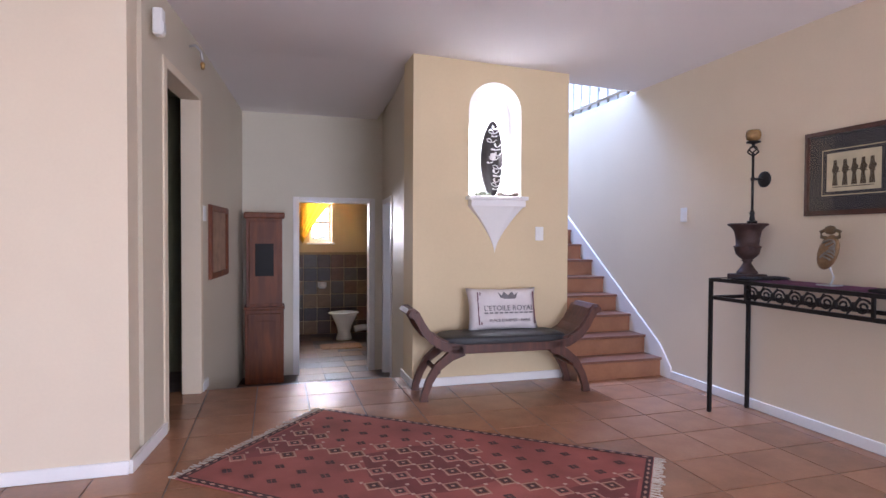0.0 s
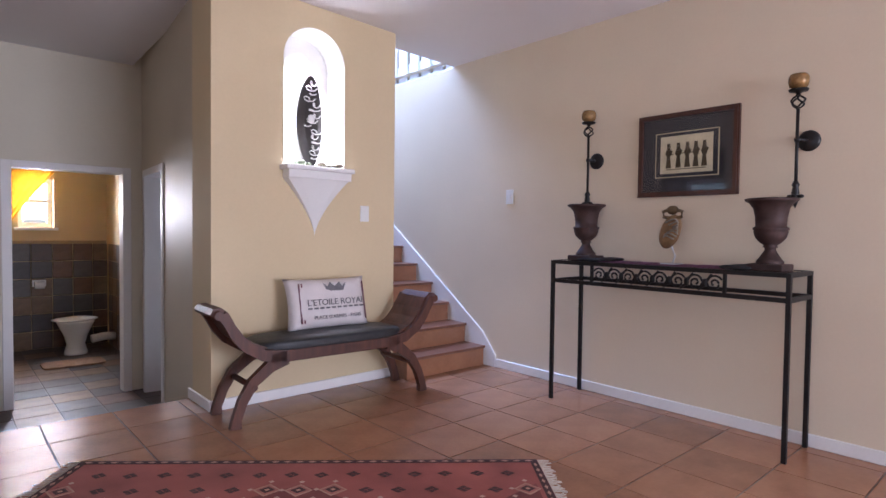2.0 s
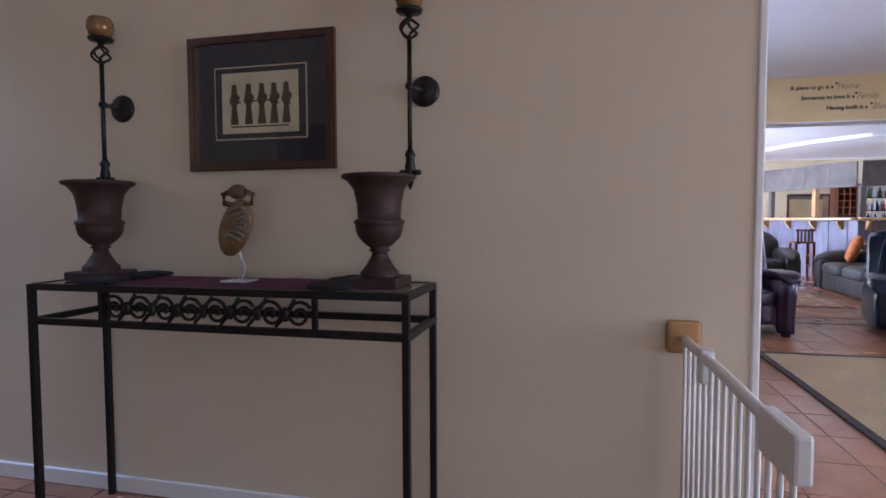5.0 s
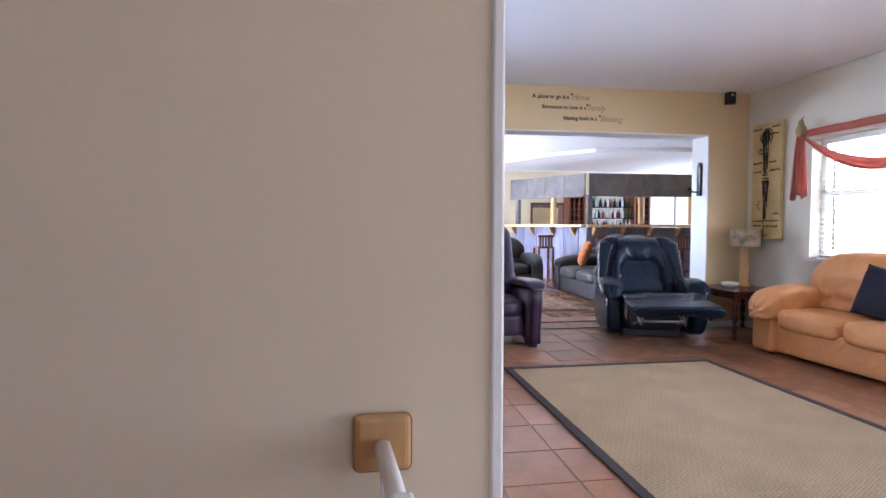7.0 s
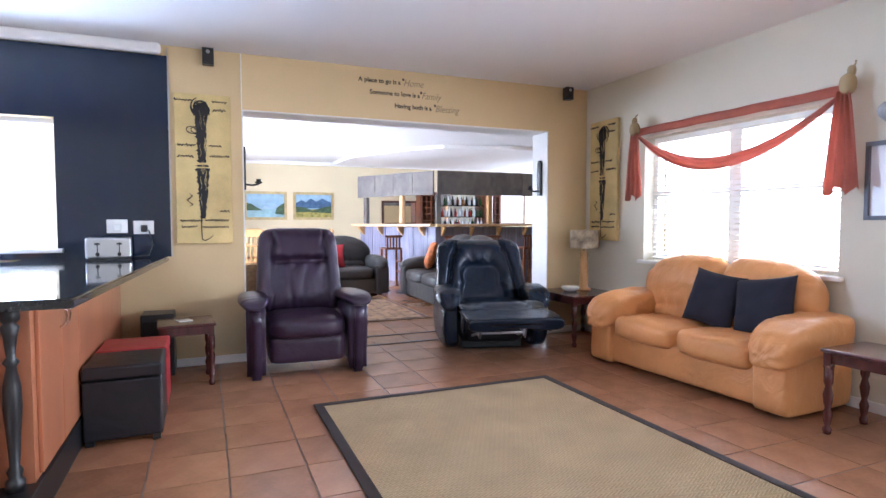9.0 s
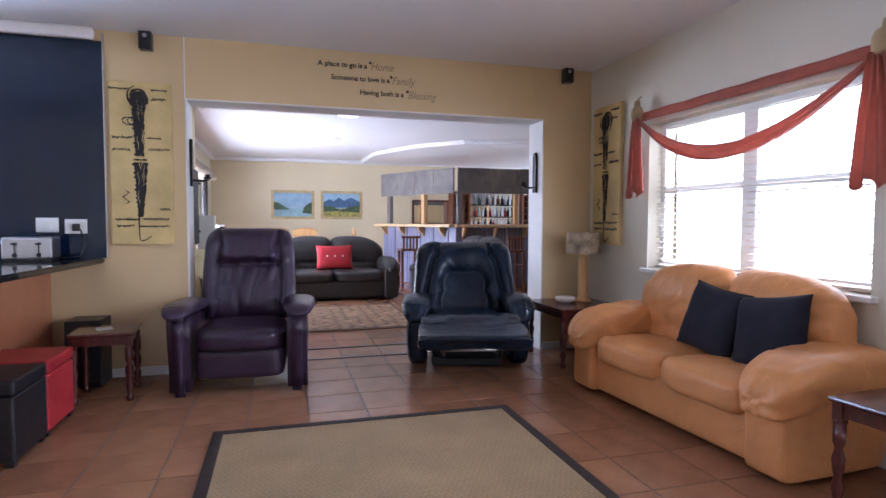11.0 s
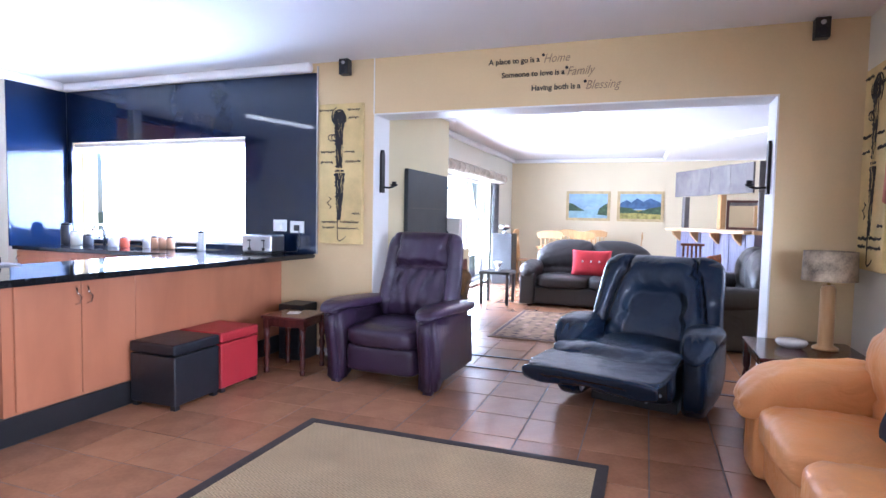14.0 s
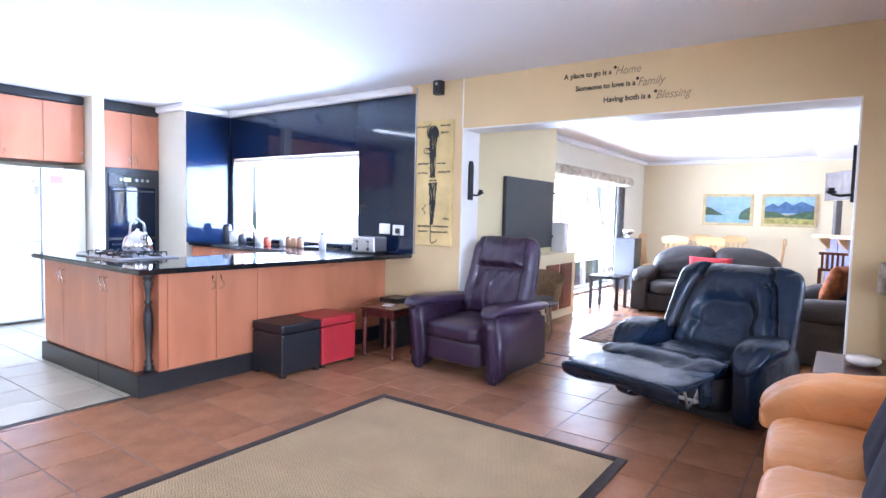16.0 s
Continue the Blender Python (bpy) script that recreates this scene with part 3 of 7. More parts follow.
def door_frame(name, m, w, z0, z1, d, material=WHITE):
    bm = fresh()
    t = 0.05
    box(bm, -t * 0.4, t, -0.012, d + 0.012, z0, z1 + t, 0.004, 1)
    box(bm, w - t, w + t * 0.4, -0.012, d + 0.012, z0, z1 + t, 0.004, 1)
    box(bm, t, w - t, -0.012, d + 0.012, z1 - 0.01, z1 + t, 0.004, 1)
    o = solid(name, bm, material, "white painted door frame", "door frame", kind="structure")
    o.matrix_world = m
    return o


door_frame("door_frame_bath", pose(0.11, 6.64, 0), 0.90, LOW, 1.62, 0.12)
door_frame("door_frame_side", pose(0.96, 4.41, 0, 0, 0, -4.1) @ pose(0, 1.33, 0, 0, 0, 90) @ pose(0, -0.14, 0), 0.79, LOW, 1.6, 0.14)
door_frame("door_frame_closet", pose(-0.82, 3.2, 0, 0, 0, -6.1) @ pose(0, 0.60, 0, 0, 0, 90), 0.94, 0, 2.27, 0.12, PLASTER)

# cornices
def cornice(name, x0, x1, y0, y1, h=0.09):
    bm = fresh()
    box(bm, x0, x1, y0, y1, H - h, H - 0.001, 0.03, 3)
    solid(name, bm, CEIL, "white plaster cornice", "cornice", kind="structure")


cornice("cornice_kitchen_east", 7.98, 8.069, 0.74, 3.9)
cornice("cornice_kitchen_north", 7.40, 7.98, 3.83, 3.919)
cornice("cornice_pier", 7.33, 7.42, 3.83, 4.5)
cornice("cornice_bar_east", 16.75, 16.85, -8.6, 0.89)
cornice("cornice_bar_north", 10.95, 16.75, 0.80, 0.899)
cornice("cornice_bar_chimney", 8.37, 10.95, 0.33, 0.429)

# outside
bm = fresh()
bmesh.ops.create_grid(bm, x_segments=1, y_segments=1, size=400)
solid("ground", bm, mat("lawn", (0.10, 0.12, 0.05), 0.95, 0, 0.4, 0.3), "dry lawn outside the windows", "ground", (0, 0, -0.62), kind="structure")


# ---- window with blind ----
def window(name, m, w, h, cols, label, slat=True, mid=True, material=WHITE):
    """Local x along the wall, y towards the outside, z up from the sill."""
    win = new(name)
    win.matrix_world = m
    tagged(win, label, "window", kind="structure")
    bm = fresh()
    t = 0.055
    box(bm, 0, t, 0.12, 0.18, 0, h)
    box(bm, w - t, w, 0.12, 0.18, 0, h)
    box(bm, t, w - t, 0.12, 0.18, 0, t)
    box(bm, t, w - t, 0.12, 0.18, h - t, h)
    for i in range(1, cols):
        box(bm, w * i / cols - 0.06, w * i / cols + 0.06, 0.115, 0.185, t, h - t)
    if mid:
        box(bm, t, w - t, 0.122, 0.178, h * 0.54 - 0.025, h * 0.54 + 0.025)
    part("window_frame", bm, material, win)
    bm = fresh()
    box(bm, -0.04, w + 0.04, -0.05, 0.115, -0.035, -0.002, 0.006, 2)
    part("window_sill", bm, material, win)
    for i in range(cols):
        bm = fresh()
        box(bm, w * i / cols + 0.05, w * (i + 1) / cols - 0.05, 0.146, 0.152, 0.06, h - 0.06)
        p = part("pane", bm, GLASS, win)
        p.visible_shadow = False
    if slat:
        bm = fresh()
        box(bm, -slat / 2, slat / 2, -0.024, 0.024, -0.002, 0.002)
        bmesh.ops.rotate(bm, verts=bm.verts, cent=(0, 0, 0), matrix=Matrix.Rotation(radians(12), 3, "X"))
        me = mesh_of("slat", bm)
        me.materials.append(CREAM)
        for c in range(cols):
            n = int(h / 0.046)
            for i in range(n):
                o = new("slat", me)
                o.parent = win
                o.location = (w * (c + 0.5) / cols, 0.085, 0.03 + i * 0.046)
    return win


CREAM = mat("cream_blind", (0.72, 0.66, 0.58), 0.5, 0, 5, 0.05, 0)
window("window_1", pose(7.15, -3.52, 0.86, 0, 0, 180), 1.85, 1.18, 2, "white sash window with pale slatted blinds", 0.86, True)
window("window_2", pose(8.07, 3.84, 1.03, 0, 0, -90), 2.34, 1.02, 1, "wide kitchen window with bright daylight", 0, False)
window("window_4", pose(0.42, 9.3, 1.12), 0.36, 0.60, 1, "small bathroom window", 0)
# Window added in the unseen side room wall, only to brighten the room.
window("window_5", pose(-2.3, 4.1, 0.9, 0, 0, 90), 1.0, 1.1, 1, "added unseen window that lets daylight into the side room", 0)
window("window_3", pose(11.3, 0.9, 0.05), 3.6, 2.0, 3, "sliding patio doors full of daylight", 0, False)


# ---- the seats ----
def ridge(u, v, k):
    return 0.006 * noise.noise((u * 2.2, v * 9 + k, k)) + 0.004 * noise.noise((u * 9, v * 3, k + 4))


def plum_back(u, v):
    """Slim back: a smooth head pillow over a creased middle, held between bolsters that run down both sides."""
    a = abs(u)
    d = 0.055 + 0.050 * bump1(a, 0.84, 0.20) + 0.035 * bump1(v, 0.16, 0.22)
    if v > 0.60:
        k = min(1, (v - 0.60) / 0.06) ** 0.5
        d += 0.075 * k * max(0, 1 - (a / 0.66) ** 6) ** 0.5 * (1 - 0.45 * max(0, (v - 0.8) / 0.2) ** 2)
        d += 0.006 * math.sin(u * 13 + 1.5) * bump1(v, 0.70, 0.08) * (a < 0.55)
    else:
        d += 0.040 * max(0, 1 - (a / 0.58) ** 4) * bump1(v, 0.36, 0.26)
        d -= 0.016 * bump1(u + 0.30 - 0.25 * (0.55 - v), 0, 0.05) + 0.013 * bump1(u - 0.18 + 0.45 * (0.5 - v), 0, 0.06)
        d += 0.010 * math.sin(u * 15 + 3 * math.sin(v * 6)) * bump1(v, 0.52, 0.15) * (a < 0.6)
    d -= 0.024 * bump1(a, 0.66, 0.04) + 0.034 * bump1(v, 0.60, 0.022) * (a < 0.7)
    d += 0.0025 * math.sin(v * 31 + 9 * a + 2 * math.sin(v * 9)) * bump1(a, 0.86, 0.14)
    return d + ridge(u, v, 1) * (1.6 if a > 0.6 else 1.0)


def arch_back(u, v):
    """Wide back: one full roll in an upturned U round a flat panel, with plain upright wings outside it."""
    a = abs(u)
    r = ((a / (0.46 - 0.14 * v)) ** 8 + (max(0.0, v) / 0.56) ** 8) ** (1 / 8)
    d = 0.045
    if r < 1:
        d += 0.016 * (1 - r ** 6)
    elif r < 1.80:
        k = (r - 1) / 0.80
        d += 0.090 * max(0.0, math.sin(math.pi * k)) ** 0.75
        th = math.atan2(v * 1.2, a if a > 1e-3 else 1e-3)
        d += 0.009 * math.sin(th * 19 + 2 * math.sin(th * 3)) * bump1(k, 0.22, 0.26)
    else:
        d += 0.075 * min(1.0, (r - 1.80) / 0.22) ** 0.5
    return d + ridge(u, v, 3)


def recliner(name, at, rz, leath, label, foot):
    """Local x faces the sitter's front."""
    r = thing(name, label, "recliner", at, rz)
    if foot:      # opened out, padded
        bm = fresh()
        soft(bm, (-0.06, 0, 0.22), (0.66, 0.62, 0.30), 6)
        part("base", bm, BLKL, r)
        bm = fresh()
        vs = soft(bm, (0.06, 0, 0.385), (0.70, 0.64, 0.16), 3.6, 14, puff=0.18)
        for v in vs:
            v.co.z += 0.008 * noise.noise(v.co * 7)
        part("seat", bm, leath, r)
        bm = fresh()
        pad(bm, 0.99, 0.75, arch_back, 0.13, 60, 52, 0.08, 7, Matrix.Translation((-0.30, 0, 0.36)) @ Matrix.Rotation(radians(-27), 4, "Y"))
        part("backrest", bm, leath, r)
        for s in (-1, 1):
            bm = fresh()
            vs = soft(bm, (0, 0, 0), (0.84, 0.17, 0.50), 5, 16)
            for v in vs:
                p = v.co
                p.x *= 1 - 0.10 * max(0.0, -p.z / 0.25) ** 2
                p.y += s * 0.02 * (1 - (p.z / 0.25) ** 2)
            bmesh.ops.transform(bm, matrix=Matrix.Translation((-0.07, s * 0.415, 0.275)), verts=vs)
            part("side_panel", bm, leath, r)
            bm = fresh()
            vs = soft(bm, (0, 0, 0), (0.58, 0.25, 0.15), 2.7, 20)
            for v in vs:
                p = v.co
                f = max(0.0, p.x / 0.29)
                ang = math.atan2(p.z, p.y)
                p.z += (0.010 * math.sin(ang * 8) * f ** 2 - 0.085 * f ** 3)
                p.y *= 1 + 0.05 * math.sin(ang * 8) * f ** 2
                p.z += 0.008 * noise.noise((p.x * 16, p.y * 12, 2.0 + s))
                p.z -= 0.03 * max(0.0, -p.x / 0.29) ** 2
            bmesh.ops.transform(bm, matrix=Matrix.Translation((0.07, s * 0.435, 0.535)) @ Matrix.Rotation(radians(5), 4, "Y"), verts=vs)
            part("armrest", bm, leath, r)
        bm = fresh()
        vs = soft(bm, (0.52, 0, 0.462), (0.42, 0.78, 0.065), 3.4, 18, m=Matrix.Rotation(radians(3), 4, "Y"))
        for v in vs:
            p = v.co
            p.z += 0.014 * math.sin(p.x * 15 + 1.5 * p.y) + 0.012 * noise.noise(p * 8) - 0.018 * bump1(abs(p.y), 0.20, 0.02)
            p.x += 0.030 * math.sin(p.y * 11) * max(0.0, (p.x - 0.5) / 0.2)
        part("leg_flap", bm, leath, r)
        bm = fresh()
        vs = soft(bm, (0.80, 0, 0.435), (0.54, 0.80, 0.05), 6, 14, m=Matrix.Rotation(radians(1.5), 4, "Y"))
        for v in vs:
            v.co.z += 0.005 * noise.noise(v.co * 7)
        part("footrest", bm, leath, r)
        bm = fresh()
        vs = soft(bm, (1.055, 0, 0.395), (0.045, 0.80, 0.12), 4, 12, m=Matrix.Rotation(radians(20), 4, "Y"))
        for v in vs:
            v.co.z += 0.03 * max(0.0, 1 - abs(v.co.y) / 0.28) * (v.co.z < 0.39)
        part("footrest_lip", bm, leath, r)
        for s in (-1, 1):
            bm = fresh()
            soft(bm, (0.72, s * 0.385, 0.36), (0.12, 0.03, 0.16), 5, 8, m=Matrix.Rotation(radians(14), 4, "Y"))
            part("side_tab", bm, leath, r)
        for s in (-0.22, 0.22):
            bm = fresh()
            tube(bm, [(0.20, s, 0.14), (0.50, s, 0.22), (0.40, s, 0.33), (0.80, s, 0.41)], 0.012)
            tube(bm, [(0.24, s * 0.95, 0.30), (0.56, s * 0.95, 0.19), (0.66, s * 0.95, 0.40)], 0.010)
            soft(bm, (0.50, s, 0.22), (0.035, 0.03, 0.035), 2.3, 5)
            part("lever", bm, STEEL, r)
        bm = fresh()
        tube(bm, [(0.50, -0.22, 0.22), (0.50, 0.22, 0.22)], 0.012)
        part("crossbar", bm, STEEL, r)
        bm = fresh()
        box(bm, -0.36, 0.12, -0.30, 0.30, 0, 0.08, 0.01)
        part("plinth", bm, BLACK, r)
    else:         # upright, slim
        bm = fresh()
        soft(bm, (0.05, 0, 0.215), (0.70, 0.56, 0.22), 9, 10)
        part("base", bm, leath, r)
        bm = fresh()
        vs = soft(bm, (0.09, 0, 0.375), (0.70, 0.57, 0.17), 4.5, 14, puff=0.10)
        for v in vs:
            v.co.z += 0.006 * noise.noise(v.co * 7)
        part("seat", bm, leath, r)
        bm = fresh()
        pad(bm, 0.71, 0.76, plum_back, 0.085, 52, 52, 0.10, 7, Matrix.Translation((-0.245, 0, 0.405)) @ Matrix.Rotation(radians(-15), 4, "Y"))
        part("backrest", bm, leath, r)
        for s in (-1, 1):
            bm = fresh()
            slab(bm, [(-0.40, 0.06), (-0.37, 0.50), (-0.1, 0.55), (0.38, 0.585), (0.455, 0.55), (0.445, 0.40), (0.40, 0.16), (0.405, 0.0), (0.30, 0.0), (0.22, 0.05)], s * 0.365 - 0.065, s * 0.365 + 0.065, "xz")
            bmesh.ops.bevel(bm, geom=bm.edges[:], offset=0.034, segments=4, affect="EDGES")
            for f in bm.faces:
                f.smooth = True
            part("side_panel", bm, leath, r)
            bm = fresh()
            vs = soft(bm, (0, 0, 0), (0.90, 0.22, 0.08), 3, 16)
            for v in vs:
                v.co.z -= 0.05 * max(0.0, v.co.x / 0.45) ** 5 + 0.35 * v.co.y * v.co.y / 0.1 * 0.1
            bmesh.ops.transform(bm, matrix=Matrix.Translation((0.04, s * 0.375, 0.585)) @ Matrix.Rotation(radians(-3), 4, "Y"), verts=vs)
            part("armrest", bm, leath, r)
        r.scale = (1.04, 1.09, 1.03)
    return r


recliner("recliner_chair", (7.74, -0.33, 0), 177, PURPLE, "upright plum-brown leather recliner on terracotta tiles", False)
recliner("recliner_chair", (7.80, -2.16, 0), 165, TEAL, "blue-black leather recliner with its footrest raised", True)


def sofa(name, at, rz, w, d, h, leath, label, arm_h=0.6, seat_h=0.42, arm_w=0.26, fall=0.25, scroll=False):
    """Local y faces the front, x along the seat; the two back humps fall away towards the arms."""
    s = thing(name, label, "sofa", at, rz)
    bm = fresh()
    soft(bm, (0, -0.03, 0.165), (w - arm_w, d - 0.10, 0.27), 14, 12)
    part("base", bm, leath, s)
    iw = (w - 2 * arm_w) / 2 + 0.03
    for i, sx in enumerate((-1, 1)):
        x = sx * (iw / 2 - 0.005)
        bm = fresh()
        vs = soft(bm, (x, 0.075, seat_h - 0.09), (iw + 0.01, d - 0.18, 0.20), 4.4, 18, puff=0.10)
        for v in vs:
            p = v.co
            q = abs(p.x - x) / (iw / 2)
            p.z += 0.010 * noise.noise((p.x * 5, p.y * 5, i)) + 0.005 * q ** 4 * math.sin(p.y * 55) + 0.004 * noise.noise((p.x * 19, p.y * 19, 4.0))
            p.y -= 0.02 * bump1(q, 1.0, 0.10) * (p.y > 0.2)
        part("seat_cushion", bm, leath, s)
        bm = fresh()

        def lobe(u, v):
            return 0.12 + 0.05 * bump1(v, 0.66, 0.30) - 0.02 * bump1(v, 0.30, 0.04) + 0.007 * math.sin(u * 23) * bump1(v, 0.34, 0.12) + 1.4 * ridge(u, v, i)
        pw, ph = (w - 2 * arm_w) / 2 + 0.15, h - seat_h + 0.12
        pad(bm, pw, ph, lobe, 0.11, 34, 34, 0.0, 5)
        for v in bm.verts:
            k = -sx * v.co.y / (pw / 2)
            t = v.co.z / ph
            v.co.z *= 1 - fall * max(0.0, (k + 0.15) / 1.15) ** 2.2 - 0.05 * max(0.0, -k) ** 5
            v.co.x += 0.03 * t * max(0.0, k) ** 2
        bmesh.ops.transform(bm, matrix=Matrix.Translation((sx * (pw / 2 - 0.012), -d / 2 + 0.125, seat_h - 0.11)) @ Matrix.Rotation(radians(90), 4, "Z") @ Matrix.Rotation(radians(-6), 4, "Y"), verts=bm.verts[:])
        part("back_cushion", bm, leath, s)
    bm = fresh()
    soft(bm, (0, -d / 2 + 0.075, h * 0.38), (w - arm_w * 1.1, 0.15, h * 0.72), 5, 12)
    part("backrest", bm, leath, s)
    for q in (-1, 1):
        ax = q * (w / 2 - arm_w / 2)
        ph = arm_h - 0.16
        bm = fresh()
        vs = soft(bm, (ax, -0.01, ph / 2 + 0.02), (arm_w * 0.84, d - 0.05, ph), 13, 14)
        for v in vs:
            v.co.x += q * 0.008 * noise.noise((v.co.y * 5, v.co.z * 6, 3.0))
        part("side_panel", bm, leath, s)
        bm = fresh()
        if scroll:
            vs = soft(bm, (0, 0, 0), (arm_w * 1.08, d - 0.04, 0.25), 2.5, 20)
        else:
            vs = soft(bm, (0, 0, 0), (arm_w * 1.20, d + 0.01, 0.24), 4.2, 24)
        for v in vs:
            p = v.co
            f, b = max(0.0, p.y / (d / 2)), max(0.0, -p.y / (d / 2))
            ang = math.atan2(p.z, p.x)
            p.z += 0.03 * b - (0.03 if scroll else 0.10) * f ** 2
            p.x *= 1 - 0.10 * f ** 3
            k = 0.010 * noise.noise((p.x * 5, p.y * 9, q * 3.0)) + 0.006 * math.sin(p.x * 40 + 4 * p.y) * f ** 2.5 + 0.006 * noise.noise((p.x * 16, p.y * 22, 1.0))
            p.z += k * (1 if p.z > -0.08 else 0)
            p.y += 0.006 * math.sin(ang * 7) * f ** 3
        bmesh.ops.transform(bm, matrix=Matrix.Translation((ax + q * 0.005, 0.02 if scroll else 0.025, arm_h - 0.115)), verts=vs)
        part("armrest", bm, leath, s)
    for x in (-1, 1):
        for y in (-1, 1):
            bm = fresh()
            lathe(bm, [(0.03, 0), (0.035, 0.05)], (x * (w / 2 - 0.16), y * (d / 2 - 0.14), 0), 10)
            part("foot", bm, WALNUT, s)
    return s


sofa("leather_sofa", (6.04, -3.095, 0), 3.0, 1.84, 0.74, 0.95, TAN, "apricot leather two-seat sofa under the window", 0.61, 0.43, 0.29, 0.22)
sofa("dark_sofa", (12.32, -1.40, 0), 90, 2.05, 0.95, 0.98, CHARCOAL, "charcoal leather two-seat sofa facing the rug", 0.64, 0.46, 0.28, 0.30, True)
sofa("dark_sofa", (10.78, -2.98, 0), -2, 2.1, 0.98, 1.02, CHARCOAL, "charcoal leather two-seat sofa beside the bar", 0.64, 0.46, 0.28, 0.30, True)


# ---- island ----
isl = thing("kitchen_island", "cherry veneer kitchen island with black plinth", "kitchen island")
bm = fresh()
box(bm, 5.58, 8.06, 1.10, 1.70, 0.158, 0.905)
box(bm, 5.46, 5.58, 1.22, 1.70, 0.158, 0.905)
box(bm, 5.46, 6.05, 1.70, 2.78, 0.158, 0.905)
part("body", bm, CHERRY, isl)
bm = fresh()
box(bm, 5.42, 8.066, 1.08, 1.70, 0, 0.158, 0.004, 1)
box(bm, 5.42, 6.07, 1.70, 2.80, 0, 0.158, 0.004, 1)
part("plinth", bm, BLACK, isl, "black plinth")
bm = fresh()
slab(bm, [(5.34, 0.90), (8.07, 0.72), (8.07, 1.74), (6.12, 1.74), (6.12, 2.82), (5.36, 2.82)], 0.905, 0.945)
bmesh.ops.bevel(bm, geom=[e for e in bm.edges if abs(e.verts[0].co.z - e.verts[1].co.z) < 1e-5], offset=0.008, segments=2, affect="EDGES")
solid("worktop", bm, GRANITE, "polished black granite worktop on the island", "worktop")

# large blocks along the kitchen's back wall
fr = thing("fridge", "white double-door fridge under wall cupboards", "fridge", (5.2, 4.62, 0))
bm = fresh()
box(bm, 0, 1.34, 0.06, 0.66, 0.02, 1.80, 0.01)
part("body", bm, PLASTIC, fr)
for x0, x1, z0, z1 in ((0.0, 0.86, 0.04, 0.93), (0.0, 0.86, 0.945, 1.80), (0.872, 1.34, 0.04, 1.80)):
    bm = fresh()
    box(bm, x0 + 0.004, x1 - 0.004, 0, 0.056, z0, z1, 0.012, 3)
    part("door", bm, PLASTIC, fr)

# ---- foyer things ----
# sunken light: carved shield on the niche shelf
bm = fresh()
box(bm, 1.405, 1.925, NY - 0.11, NY + 0.236, NZ0 - 0.02, NZ0 + 0.012, 0.006, 2)
box(bm, 1.425, 1.905, NY - 0.095, NY - 0.001, NZ0 - 0.075, NZ0 - 0.02, 0.004, 1)
sh = solid("niche_shelf", bm, WHITE, "white plaster shelf with a pointed corbel", "shelf")
bm = fresh()
prof = []
for i in range(13):
    k = i / 12
    prof.append((0.225 * (1 - k) ** 1.55 + 0.012 * (1 - k), NZ0 - 0.075 - 0.385 * k))
ring = []
for w, z in prof:
    ring.append([bm.verts.new((1.665 + w * u, NY - 0.001 - 0.085 * (w / 0.237) * v, z)) for u, v in ((-1, 0), (-0.97, 0.75), (-0.6, 1), (0.6, 1), (0.97, 0.75), (1, 0))])
for a, b in zip(ring, ring[1:]):
    for i in range(5):
        bm.faces.new((a[i], b[i], b[i + 1], a[i + 1]))
part("corbel", bm, WHITE, sh)

bm = fresh()
n = 40
out = []
for i in range(n):
    a = 2 * math.pi * i / n
    zz = math.sin(a)
    w = 0.100 * abs(math.cos(a)) ** 1.25
    out.append((math.copysign(w, math.cos(a)), 0.325 * zz))
front = [bm.verts.new((u, -0.02 - 0.022 * (1 - (u / 0.1) ** 2), v)) for u, v in out]
back = [bm.verts.new((u * 0.96, 0.012, v)) for u, v in out]
mid = [bm.verts.new((u * 0.5, -0.045, v * 0.55)) for u, v in out]
for i in range(n):
    j = (i + 1) % n
    bm.faces.new((front[i], front[j], back[j], back[i]))
    bm.faces.new((mid[i], mid[j], front[j], front[i]))
bm.faces.new(mid)
bm.faces.new(back[::-1])
shield = thing("carved_shield", "dark carved wooden shield with pale scrolls in the niche", "shield", (1.665, NY + 0.10, NZ0 + 0.335))
part("board", bm, mat("ebonised_wood", (0.03, 0.024, 0.02), 0.4, 0, 12, 0.4, 0.04), shield)
random.seed(5)
for i in range(15):
    z = -0.26 + i * 0.037
    lim = 0.085 * math.sqrt(max(0.05, 1 - (z / 0.33) ** 2))
    bm = fresh()
    x0 = random.uniform(-lim * 0.7, lim * 0.2)
    pts = [(x0 + 0.016 * math.cos(t * 0.9) * (1 + i % 2) + 0.006 * t, -0.048 + 0.004 * (abs(x0) > 0.05), z + 0.010 * math.sin(t * 0.9) * 2 * (1 if i % 3 else 0.4) + t * 0.002) for t in range(8)]
    tube(bm, pts, 0.0045, 6)
    part("scroll", bm, WHITE, shield, "pale carved scroll")
bm = fresh()
soft(bm, (0.0, -0.047, 0.02), (0.05, 0.02, 0.06), 2.4, 6)
part("boss", bm, WHITE, shield)
random.seed(8)
for i, x in enumerate((1.50, 1.545, 1.60, 1.70, 1.75, 1.80, 1.84)):
    bm = fresh()
    r = random.uniform(0.018, 0.03)
    soft(bm, (0, 0, r * 0.7), (r * 2.4, r * 2, r * 1.4), 2.3, 6)
    solid("pebble", bm, mat("green_stone" if i < 3 else "brown_stone", (0.24, 0.27, 0.18) if i < 3 else (0.10, 0.07, 0.045), 0.5, 0, 20, 0.4, 0.03), "small polished stone on the niche shelf", "stone", (x, NY - 0.03, NZ0 + 0.012), i * 37, "stones in the niche")

